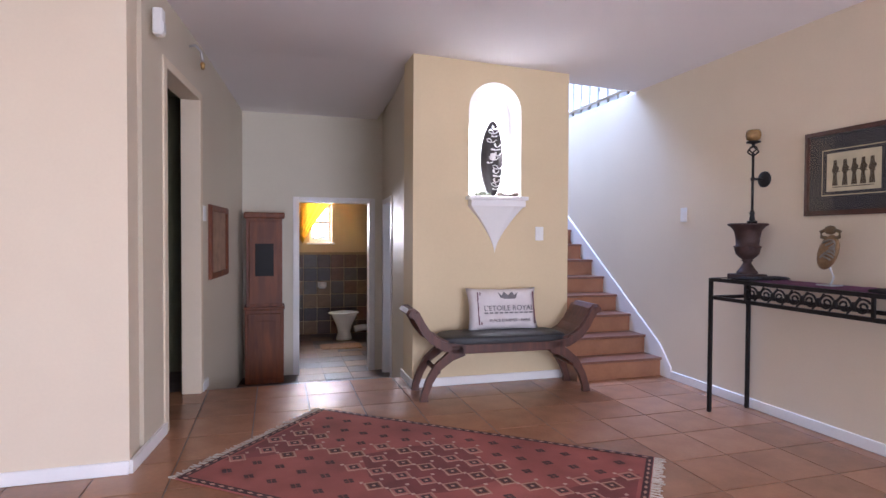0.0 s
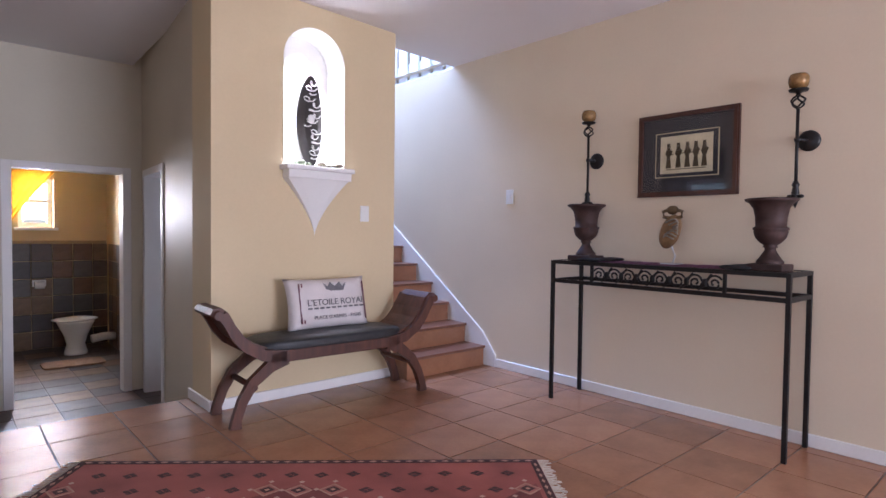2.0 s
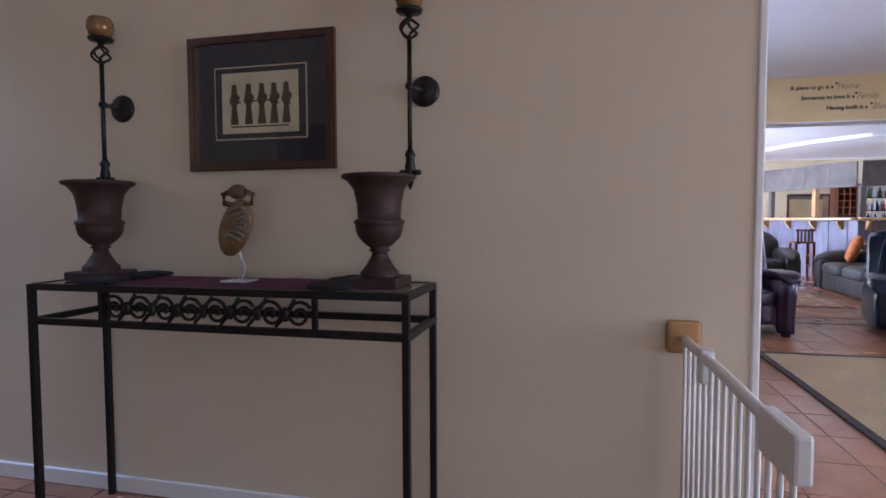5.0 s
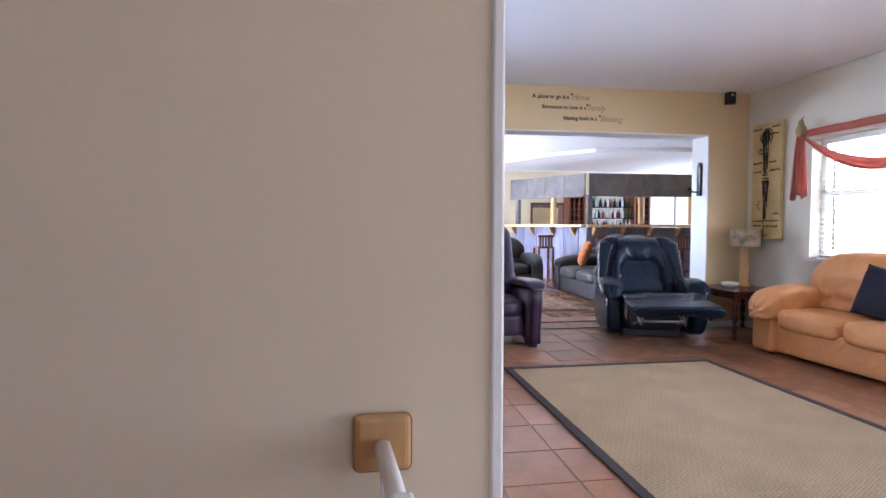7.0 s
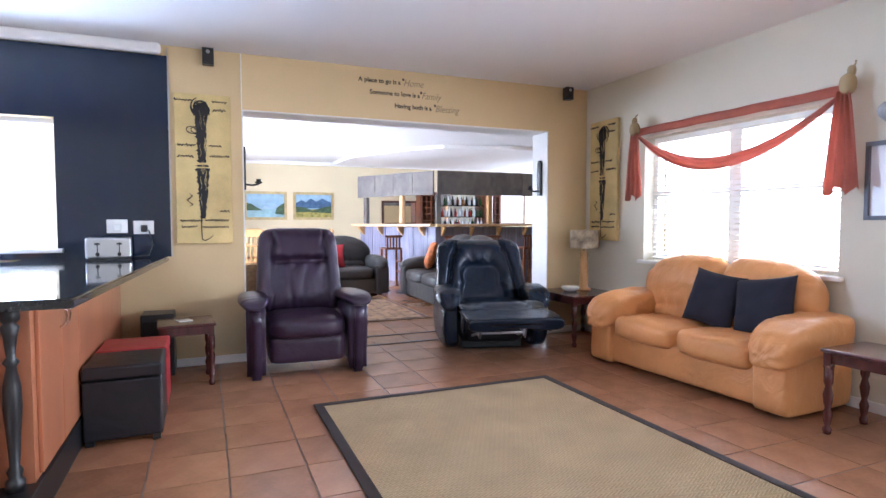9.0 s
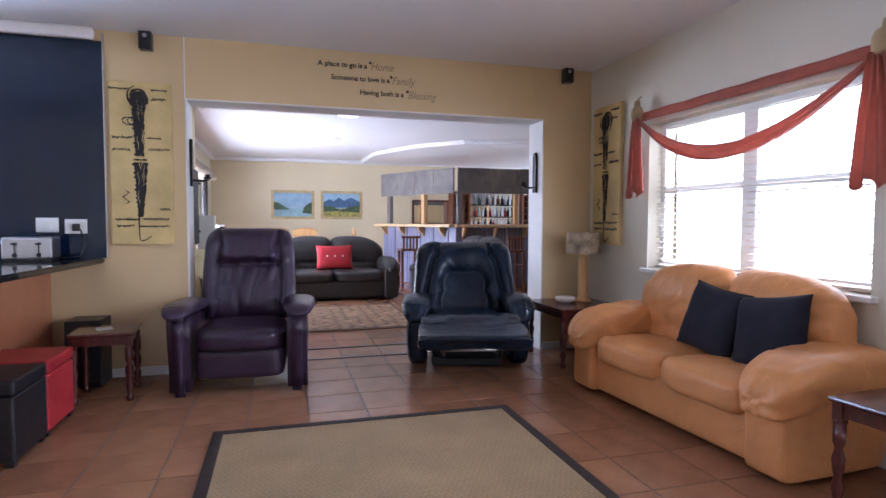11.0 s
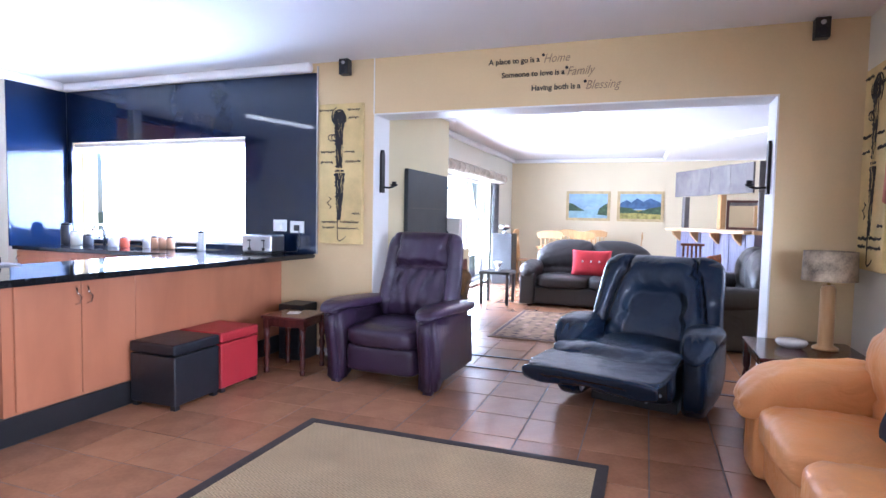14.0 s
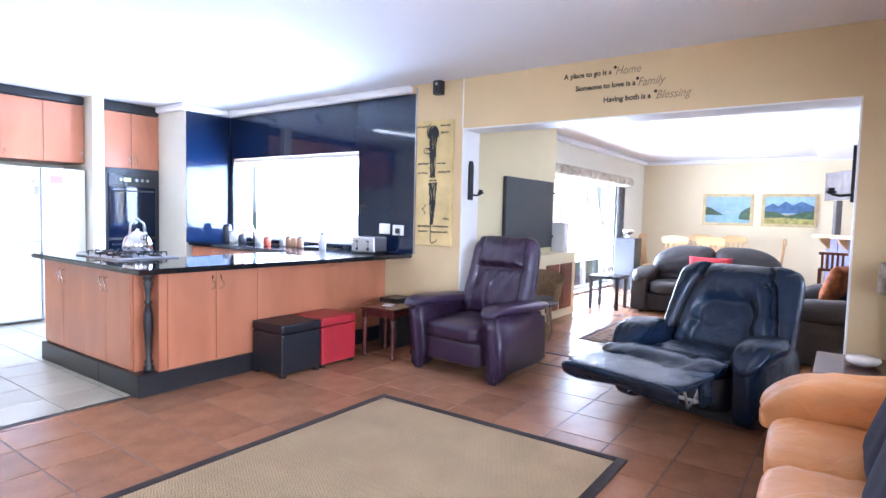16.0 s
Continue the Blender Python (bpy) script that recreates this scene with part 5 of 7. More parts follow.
for z0, z1, x in ((0.06, 0.76, 0.17), (0.86, 1.75, 0.155)):
    d = part("door", (lambda b: (box(b, -x, x, -0.172 if z0 < 0.5 else -0.142, -0.15 if z0 < 0.5 else -0.12, z0, z1, 0.005, 1), b)[1])(fresh()), PINE, cab)
    bm = fresh()
    box(bm, -x + 0.06, x - 0.06, -0.176 if z0 < 0.5 else -0.147, -0.172 if z0 < 0.5 else -0.142, z0 + 0.08 + (0.22 if z0 > 0.5 else 0), z1 - 0.08 - (0.16 if z0 > 0.5 else 0), 0.002, 1)
    part("panel", bm, PINE if z0 < 0.5 else mat("smoked_glass", (0.006, 0.005, 0.005), 0.35, 0, 5, 0.1, 0, spec=0.15), d)
HW = pose(-0.82, 3.2, 0, 0, 0, -6.1)
picture("framed_print", "wooden framed brown print on the hall wall", HW @ pose(0.0, 1.78, 0.86, 0, 0, 90), 0.72, 0.62, 0.05, PINE, [(0.05, 0.67, 0.05, 0.57, mat("brown_print", (0.30, 0.18, 0.11), 0.7, 0, 8, 0.4), "print")])
s = new("light_switch")
tagged(s, "white light switch on the hall wall", "light switch")
s.matrix_world = HW @ pose(0.0, 1.64, 1.4, 0, 0, 90)
bm = fresh()
box(bm, -0.04, 0.04, -0.012, -0.0005, -0.06, 0.06, 0.003, 2)
part("plate", bm, PLASTIC, s)
det = thing("alarm_sensor", "white alarm sensor high on the hall wall", "alarm sensor", (-0.755, 3.52, 2.42), -6.1)
bm = fresh()
box(bm, 0, 0.055, -0.035, 0.035, -0.07, 0.08, 0.012, 3)
part("housing", bm, PLASTIC, det)
bm = fresh()
box(bm, 0.05, 0.060, -0.025, 0.025, -0.055, 0.0, 0.004, 2)
part("lens", bm, PORC, det)
pl = thing("picture_light", "slim chrome wall lamp high on the hall wall", "wall lamp", (-0.70, 4.42, 2.52), -6.1)
bm = fresh()
tube(bm, [(0, 0, 0.06), (0.05, 0, 0.07), (0.09, 0.0, 0.03), (0.10, 0, -0.06)], 0.010, 8)
part("arm", bm, STEEL, pl)
bm = fresh()
lathe(bm, [(0.012, -0.10), (0.018, -0.06), (0.012, -0.05)], (0.10, 0, 0), 10)
part("bulb_holder", bm, BRASS, pl)
# open door of the side room
dr = thing("side_door", "dark panelled door standing open into the side room", "door", (-0.90, 4.72, 0.01), 168)
bm = fresh()
box(bm, 0, 0.82, 0, 0.04, 0, 2.2)
part("leaf", bm, mat("olive_door", (0.14, 0.13, 0.06), 0.5, 0, 6, 0.15), dr)
for z0, z1 in ((0.15, 0.9), (1.05, 2.05)):
    for x0 in (0.1, 0.45):
        bm = fresh()
        box(bm, x0, x0 + 0.27, 0.038, 0.048, z0, z1, 0.004, 1)
        part("panel", bm, MATS["olive_door"], dr)
bm = fresh()
tube(bm, [(0.06, 0.04, 1.03), (0.06, 0.09, 1.03), (0.16, 0.09, 1.03)], 0.009, 8)
part("handle", bm, CHROME, dr, "chrome lever handle")

# bathroom seen through the door
wt = new("bath_tiles")
tagged(wt, "brown slate tiles on the lower bathroom wall", "wall tiles", kind="structure")
bm = fresh()
box(bm, -0.105, 0.105, -0.012, -0.001, -0.105, 0.105, 0.004, 1)
me = mesh_of("wall_tile", bm)
me.materials.append(MULTI)
for i in range(10):
    for j in range(6):
        o = new("wall_tile", me)
        o.parent = wt
        o.location = (-0.64 + i * 0.215, 9.3, LOW + 0.11 + j * 0.215)
for i in range(11):
    for j in range(6):
        o = new("wall_tile", me)
        o.parent = wt
        o.matrix_local = pose(1.35, 6.9 + i * 0.215, LOW + 0.11 + j * 0.215, 0, 0, -90)
bm = fresh()
box(bm, -0.75, 1.34, 9.285, 9.299, LOW + 1.29, LOW + 1.33, 0.003, 1)
part("border_strip", bm, mat("clay_border", (0.35, 0.24, 0.12), 0.5), wt)
wc = thing("toilet", "white porcelain toilet on a dark slate floor", "toilet", (0.93, 8.75, LOW), 120)
bm = fresh()
lathe(bm, [(0.12, 0), (0.12, 0.03), (0.095, 0.12), (0.12, 0.22), (0.175, 0.34), (0.195, 0.385), (0.19, 0.40), (0.05, 0.40)], (0, 0.02, 0), 22)
part("bowl", bm, PORC, wc)
bm = fresh()
soft(bm, (0, 0.03, 0.415), (0.39, 0.45, 0.04), 2.8, 9)
part("seat", bm, PORC, wc)
bm = fresh()
tube(bm, [(-0.10, -0.1, 0.16), (-0.16, -0.22, 0.18), (-0.17, -0.38, 0.16)], 0.05, 10)
part("waste_pipe", bm, PORC, wc)
bm = fresh()
soft(bm, (0, 0, 0.012), (0.58, 0.36, 0.022), 8, 8)
solid("bath_mat", bm, mat("tan_towelling", (0.36, 0.24, 0.17), 0.95, 0, 20, 0.3, 0.08, 200), "tan bath mat in front of the toilet", "bath mat", (0.80, 8.15, LOW))
rh = thing("paper_holder", "white toilet roll holder on slate tiles", "roll holder", (0.62, 9.285, 0.42))
bm = fresh()
tube(bm, [(-0.05, -0.05, 0), (0.05, -0.05, 0)], 0.045, 14)
part("roll", bm, PORC, rh)
bm = fresh()
box(bm, -0.07, 0.07, -0.012, -0.001, -0.02, 0.06)
part("back_plate", bm, PORC, rh)
bm = fresh()
cols = 14
rows_ = []
for j in range(9):
    k = j / 8
    rows_.append([bm.verts.new((0.30 + (0.46 * (1 - k) ** 1.2 + 0.06) * i / cols - 0.05 * k, 9.20 + 0.018 * math.sin(i * 2.1), 1.85 - 0.75 * k + 0.10 * k * (1 - i / cols))) for i in range(cols + 1)])
for a, b in zip(rows_, rows_[1:]):
    for i in range(cols):
        f = bm.faces.new((a[i], a[i + 1], b[i + 1], b[i]))
        f.smooth = True
bmesh.ops.solidify(bm, geom=bm.faces[:], thickness=0.004)
bc = thing("bath_curtain", "gold curtain tied back at the bathroom window", "curtain")
part("cloth", bm, GOLDC, bc)
bm = fresh()
tube(bm, [(0.22, 9.299, 1.86), (0.22, 9.205, 1.86), (0.84, 9.205, 1.86), (0.84, 9.299, 1.86)], 0.009, 8)
part("rod", bm, BRASS, bc)

# stair gate
gate = thing("stair_gate", "white metal stair gate standing open", "stair gate", (3.175, 0.96, 0), 183.3)
GL = 0.86
bm = fresh()
tube(bm, [(0, 0, 0.775), (0.22, 0, 0.775), (0.5, 0, 0.768), (GL, 0, 0.75)], 0.016, 10)
part("top_rail", bm, WHITE, gate)
bm = fresh()
tube(bm, [(0, 0, 0.07), (GL, 0, 0.07)], 0.013, 8)
part("bottom_rail", bm, WHITE, gate)
for i in range(15):
    bm = fresh()
    tube(bm, [(0.012 + i * 0.059, 0, 0.07), (0.012 + i * 0.059, 0, 0.765)], 0.0065, 8)
    part("bar", bm, WHITE, gate)
bm = fresh()
box(bm, 0.225, 0.275, -0.020, 0.020, 0.70, 0.80, 0.008, 2)
part("hinge_block", bm, PLASTIC, gate)
bm = fresh()
box(bm, 0.70, GL + 0.02, -0.018, 0.018, 0.69, 0.785, 0.008, 2)
part("latch", bm, PLASTIC, gate)
bm = fresh()
box(bm, -0.022, 0.0, -0.055, 0.055, 0.0, 0.11, 0.014, 3)
solid("gate_block", bm, MAPLE, "rounded wooden mounting block on the wall", "mounting block", (3.2, 0.96, 0.725))
bm = fresh()
box(bm, -0.022, 0.0, -0.05, 0.05, 0.0, 0.10, 0.014, 3)
solid("gate_block", bm, MAPLE, "rounded wooden mounting block low on the wall", "mounting block", (3.2, 0.96, 0.02))

# ---- living room things ----
srug = thing("sisal_rug", "beige herringbone sisal rug with a dark brown border", "rug", (5.22, -1.125, 0.002))
SL, SW = 1.37, 0.915
SISAL = mat("sisal", (0.44, 0.31, 0.165), 0.95, 0, 3, 0.16, 0.05, 240)
t = SISAL.node_tree
tcs, w1 = t.nodes.new("ShaderNodeTexCoord"), t.nodes.new("ShaderNodeTexWave")
w1.wave_type, w1.bands_direction, w1.wave_profile = "BANDS", "X", "TRI"
w1.inputs["Scale"].default_value = 6
zig, sep, w2 = t.nodes.new("ShaderNodeMath"), t.nodes.new("ShaderNodeSeparateXYZ"), t.nodes.new("ShaderNodeMath")
t.links.new(tcs.outputs["Object"], w1.inputs["Vector"])
t.links.new(tcs.outputs["Object"], sep.inputs[0])
zig.operation = "MULTIPLY_ADD"
zig.inputs[1].default_value = 0.055
t.links.new(w1.outputs["Fac"], zig.inputs[0])
t.links.new(sep.outputs["Y"], zig.inputs[2])
w2.operation = "MULTIPLY"
w2.inputs[1].default_value = 210
t.links.new(zig.outputs[0], w2.inputs[0])
sn = t.nodes.new("ShaderNodeMath")
sn.operation = "SINE"
t.links.new(w2.outputs[0], sn.inputs[0])
bb, b0 = t.nodes.new("ShaderNodeBump"), t.nodes["Principled BSDF"]
bb.inputs["Strength"].default_value, bb.inputs["Distance"].default_value = 0.8, 0.004
t.links.new(sn.outputs[0], bb.inputs["Height"])
t.links.new(bb.outputs[0], b0.inputs["Normal"])
old = b0.inputs["Base Color"].links[0].from_socket
mm, rr = t.nodes.new("ShaderNodeVectorMath"), t.nodes.new("ShaderNodeMapRange")
rr.inputs[1].default_value, rr.inputs[2].default_value, rr.inputs[3].default_value, rr.inputs[4].default_value = -1, 1, 0.72, 1.16
t.links.new(sn.outputs[0], rr.inputs[0])
mm.operation = "SCALE"
t.links.new(old, mm.inputs[0])
t.links.new(rr.outputs[0], mm.inputs["Scale"])
t.links.new(mm.outputs[0], b0.inputs["Base Color"])
bm = fresh()
box(bm, -SL + 0.06, SL - 0.06, -SW + 0.06, SW - 0.06, 0, 0.010)
part("weave", bm, SISAL, srug)
BIND = mat("brown_binding", (0.035, 0.022, 0.018), 0.9, 0, 20, 0.2, 0.03, 200)
for x0, x1, y0, y1 in ((-SL, SL, -SW, -SW + 0.06), (-SL, SL, SW - 0.06, SW), (-SL, -SL + 0.06, -SW + 0.06, SW - 0.06), (SL - 0.06, SL, -SW + 0.06, SW - 0.06)):
    bm = fresh()
    box(bm, x0, x1, y0, y1, 0, 0.013, 0.003, 1)
    part("binding", bm, BIND, srug)

for x, yy, rz in ((6.00, -3.165, 7), (5.57, -3.16, -9)):
    c = thing("throw_cushion", "navy blue square cushion propped on the sofa", "cushion", (x, yy, 0.435), 183, "cushions on the sofa")
    bm = fresh()
    pillow(bm, (0, 0, 0.20), 0.45, 0.43, 0.13, Matrix.Rotation(radians(-17), 4, "X") @ Matrix.Rotation(radians(rz), 4, "Y"))
    part("cover", bm, NAVY, c)

LEG = [(0.020, 0.0), (0.024, 0.03), (0.014, 0.05), (0.020, 0.08), (0.026, 0.12), (0.015, 0.16), (0.022, 0.19), (0.027, 0.24), (0.016, 0.29), (0.025, 0.32), (0.025, 0.42)]


def side_table(name, at, rz, w, d, h, label, group=""):
    tb = thing(name, label, "side table", at, rz, group)
    bm = fresh()
    box(bm, -w / 2, w / 2, -d / 2, d / 2, h - 0.022, h, 0.008, 3)
    part("tabletop", bm, MAHOG, tb)
    for y in (-1, 1):
        bm = fresh()
        box(bm, -w / 2 + 0.05, w / 2 - 0.05, y * (d / 2 - 0.035) - 0.009, y * (d / 2 - 0.035) + 0.009, h - 0.085, h - 0.022)
        part("apron", bm, MAHOG, tb)
    for x in (-1, 1):
        bm = fresh()
        box(bm, x * (w / 2 - 0.035) - 0.009, x * (w / 2 - 0.035) + 0.009, -d / 2 + 0.05, d / 2 - 0.05, h - 0.085, h - 0.022)
        part("apron", bm, MAHOG, tb)
        for y in (-1, 1):
            bm = fresh()
            lathe(bm, [(r, z * (h - 0.10) / 0.42) for r, z in LEG], (x * (w / 2 - 0.035), y * (d / 2 - 0.035), 0), 14)
            box(bm, x * (w / 2 - 0.035) - 0.021, x * (w / 2 - 0.035) + 0.021, y * (d / 2 - 0.035) - 0.021, y * (d / 2 - 0.035) + 0.021, h - 0.11, h - 0.022)
            part("leg", bm, MAHOG, tb)
    return tb


side_table("side_table", (7.56, 0.585, 0), 4, 0.40, 0.40, 0.475, "small mahogany table with turned legs by the recliner")
side_table("side_table", (4.755, -3.07, 0), 3, 0.44, 0.44, 0.50, "small mahogany table with turned legs beside the sofa")
side_table("coffee_table", (7.70, -3.17, 0), 0, 0.70, 0.64, 0.50, "dark mahogany corner table with turned legs")
bm = fresh()
lathe(bm, [(0.05, 0), (0.085, 0.02), (0.095, 0.04), (0.085, 0.055), (0.03, 0.06)], (0, 0, 0), 22)
solid("round_dish", bm, PORC, "round white lidded dish on the corner table", "dish", (7.76, -3.10, 0.50))
bm = fresh()
box(bm, -0.05, 0.05, -0.05, 0.05, 0, 0.004)
solid("coaster", bm, PORC, "white square coaster on the small table", "coaster", (7.57, 0.60, 0.476), 20)
lampt = thing("table_lamp", "wooden table lamp with a patterned drum shade", "table lamp", (7.80, -3.30, 0.50))
bm = fresh()
lathe(bm, [(0.075, 0), (0.075, 0.015), (0.045, 0.03), (0.043, 0.40), (0.03, 0.42)], (0, 0, 0), 14)
part("column", bm, MAPLE, lampt)
bm = fresh()
tube(bm, [(0, 0, 0.42), (0, 0, 0.49)], 0.012, 8)
part("stem", bm, BRASS, lampt)
bm = fresh()
lathe(bm, [(0.155, 0.45), (0.150, 0.64), (0.146, 0.64), (0.151, 0.45)], (0, 0, 0), 30)
bmesh.ops.delete(bm, geom=[f for f in bm.faces if len(f.verts) > 4], context="FACES_ONLY")
part("shade", bm, mat("camouflage_linen", (0.30, 0.23, 0.15), 0.85, 0, 14, 0.75, 0.03, 90), lampt, "mottled brown drum shade")

# ottomans
for x0, x1, mt, nm in ((6.36, 6.77, BLKL, "black"), (6.79, 7.20, REDL, "red")):
    ot = thing("storage_ottoman", nm + " leatherette storage cube beside the island", "ottoman", ((x0 + x1) / 2, 0.88, 0), 0, "storage cubes")
    hw = (x1 - x0) / 2
    bm = fresh()
    box(bm, -hw, hw, -0.20, 0.19, 0.03, 0.36, 0.012, 3)
    part("body", bm, mt, ot)
    bm = fresh()
    box(bm, -hw - 0.003, hw + 0.003, -0.203, 0.193, 0.365, 0.44, 0.016, 3)
    part("lid", bm, mt if nm == "red" else BLKL, ot)
    for sx in (-1, 1):
        for sy in (-0.17, 0.16):
            bm = fresh()
            box(bm, sx * (hw - 0.03) - 0.02, sx * (hw - 0.03) + 0.02, sy - 0.02, sy + 0.02, 0, 0.03)
            part("foot", bm, BLACK, ot)
sub = thing("subwoofer", "black subwoofer box beside the island", "subwoofer", (7.92, 0.80, 0))
bm = fresh()
box(bm, -0.13, 0.13, -0.12, 0.12, 0, 0.50, 0.008, 2)
part("cabinet", bm, BLACK, sub)
bm = fresh()
box(bm, -0.138, -0.130, -0.10, 0.10, 0.05, 0.45, 0.004, 1)
part("grille", bm, BLKL, sub)
for y in (0.385, -3.23):
    sp = thing("wall_speaker", "small black loudspeaker on the ochre wall", "loudspeaker", (8.068, y, 2.55), 0, "wall loudspeakers")
    bm = fresh()
    box(bm, -0.095, -0.015, -0.045, 0.045, 0, 0.135, 0.006, 2)
    part("cabinet", bm, BLACK, sp)
    bm = fresh()
    box(bm, -0.015, 0.0, -0.015, 0.015, 0.05, 0.09)
    part("bracket", bm, BLACK, sp)
    for z, r in ((0.04, 0.032), (0.10, 0.016)):
        bm = fresh()
        lathe(bm, [(r, 0), (r, 0.004), (r * 0.5, 0.001)], (-0.095, 0, z), 16, Matrix.Rotation(radians(-90), 4, "Y"))
        part("driver", bm, STEEL if r < 0.02 else BLKL, sp)
bm = fresh()
box(bm, 8.062, 8.0695, 0.118, 0.127, 2.21, H)
solid("cable_trunking", bm, WHITE, "thin white cable trunking on the ochre wall", "cable trunking")

# wall text
for k, (a, b, y, z) in enumerate((("A place to go is a", "Home", -0.915, 2.555), ("Someone to love is a", "Family", -1.025, 2.445), ("Having both is a", "Blessing", -1.27, 2.33))):
    wtx = thing("wall_lettering", "black vinyl words above the wide opening", "wall lettering", (8.068, y, z), -90, "wall lettering")
    wx = 0.0
    for word in a.split():
        wm = lettering(word, 0.060, 0.001, "LEFT", 0.0, 0.0014)
        part("word", wm, INK, wtx).matrix_local = pose(wx, 0, 0, 90)
        wx += max(v.co.x for v in wm.vertices) + 0.016
    o = part("script_word", lettering(b, 0.095, 0.001, "LEFT", 0.35), mat("taupe_ink", (0.30, 0.21, 0.13), 0.7), wtx)
    o.matrix_local = pose((0.445, 0.52, 0.42)[k], 0, -0.01, 90)
    o.scale = (0.85, 1, 1)
    bm = fresh()
    soft(bm, ((0.445, 0.52, 0.42)[k], 0, 0.05), (0.025, 0.003, 0.025), 2.2, 5)
    part("heart", bm, INK, wtx)


# yellow canvases
def canvas(name, m, w, h, seed, label):
    cv = new(name)
    cv.matrix_world = m
    tagged(cv, label, "canvas")
    bm = fresh()
    box(bm, 0, w, -0.04, -0.001, 0, h, 0.004, 1)
    part("stretched_canvas", bm, CANVAS, cv)
    random.seed(seed)
    cx = w * 0.47

    def blade(z0, z1, l0, l1, r0, r1, y=-0.0425):
        """A dry-brush bar with ragged sides, from z0 up to z1."""
        n = 26
        left = [(cx - (l0 + (l1 - l0) * k / n) - random.uniform(0, 0.022) * (k % 2), z0 + (z1 - z0) * k / n) for k in range(n + 1)]
        right = [(cx + (r0 + (r1 - r0) * k / n) + random.uniform(-0.006, 0.006), z0 + (z1 - z0) * k / n) for k in range(n, -1, -1)]
        b = fresh()
        for (a, c), (e, g) in zip(zip(left, left[1:]), zip(right[::-1], right[::-1][1:])):
            q = [b.verts.new((p[0], y, p[1])) for p in (a, e, g, c)]
            b.faces.new(q)
        bmesh.ops.remove_doubles(b, verts=b.verts[:], dist=0.00001)
        bmesh.ops.solidify(b, geom=b.faces[:], thickness=0.0015)
        return b

    part("painted_stem", blade(h * 0.545, h * 0.84, 0.024, 0.046, 0.028, 0.044), INK, cv)
    part("painted_stem", blade(h * 0.17, h * 0.508, 0.012, 0.040, 0.020, 0.058), INK, cv)
    bm = fresh()
    soft(bm, (cx, -0.0415, h * 0.885), (0.115, 0.003, 0.15), 2.0, 8)
    part("painted_head", bm, INK, cv)
    part("painted_bar", blade(h * 0.518, h * 0.53, 0.034, 0.036, 0.052, 0.05), INK, cv)
    for k in range(12):
        bm = fresh()
        r, ox, oz = random.uniform(0.030, 0.082), random.uniform(-0.025, 0.03), random.uniform(-0.05, 0.045)
        a0, n = random.uniform(0, 6), random.randrange(9, 18)
        tube(bm, [(cx + ox + r * math.cos(a0 + a * 0.42) * (1 - 0.02 * a), -0.0412, h * 0.885 + oz + 1.15 * r * math.sin(a0 + a * 0.42) * (1 - 0.02 * a)) for a in range(n)], [0.002 + 0.0048 * math.sin(math.pi * (a + 0.5) / n) for a in range(n)], 6)
        part("brush_curl", bm, INK, cv)
    for k in range(14):
        bm = fresh()
        z0 = h * random.uniform(0.22, 0.88)
        x0 = cx + random.uniform(-0.015, 0.035)
        tube(bm, [(x0 + 0.006 * math.sin(j * 1.3 + k), -0.0436, z0 + 0.022 * j) for j in range(6)], [0.001, 0.002, 0.0028, 0.0026, 0.002, 0.001], 5)
        part("dry_streak", bm, CANVAS, cv)
    bm = fresh()
    tube(bm, [(cx - 0.012, -0.0412, h * 0.21), (cx - 0.014, -0.0412, h * 0.12), (cx - 0.010, -0.0412, h * 0.03), (cx + 0.01, -0.0412, h * 0.02), (cx + 0.05, -0.0412, h * 0.035), (cx + 0.075, -0.0412, h * 0.055)], [0.006, 0.004, 0.004, 0.005, 0.004, 0.002], 6)
    part("brush_tail", bm, INK, cv)
    for k, (x0, x1, z) in enumerate(((0.0, 0.14, 0.955), (0.29, 0.41, 0.955), (0.02, 0.16, 0.66), (0.26, 0.36, 0.66), (0.02, 0.14, 0.585), (0.27, 0.42, 0.59), (0.03, 0.20, 0.155), (0.22, 0.41, 0.158), (0.04, 0.16, 0.115), (0.19, 0.41, 0.112), (0.34, 0.42, 0.22), (0.30, 0.40, 0.90))):
        bm = fresh()
        n = max(8, int((x1 - x0) / 0.007))
        tube(bm, [(w * (x0 + (x1 - x0) * j / n) / 0.44, -0.0411, h * z + 0.010 * math.sin(j * 1.9 + k) * random.uniform(0.2, 1.4)) for j in range(n + 1)], [0.003 + 0.003 * random.random() for j in range(n + 1)], 5)
        part("brush_script", bm, INK, cv)
    bm = fresh()
    tube(bm, [(w * 0.24 + 0.022 * math.sin(j * 1.6), -0.041, h * 0.25 + j * 0.018) for j in range(7)], [0.003, 0.006, 0.004, 0.007, 0.004, 0.006, 0.002], 5)
    part("brush_wave", bm, INK, cv)
    bm = fresh()
    tube(bm, [(cx - 0.09 + 0.045 * math.cos(j * 0.7) + 0.004 * j, -0.041, h * 0.76 + 0.03 * math.sin(j * 0.7)) for j in range(16)], 0.0045, 5)
    part("brush_loop", bm, INK, cv)
    return cv


canvas("wall_canvas", pose(8.069, 0.655, 1.05, 0, 0, -90), 0.44, 1.255, 1, "tall yellow canvas with dark brush calligraphy")
canvas("wall_canvas", pose(7.945, -3.519, 1.03, 0, 0, 180), 0.44, 1.27, 2, "tall yellow canvas with dark brush calligraphy by the window")

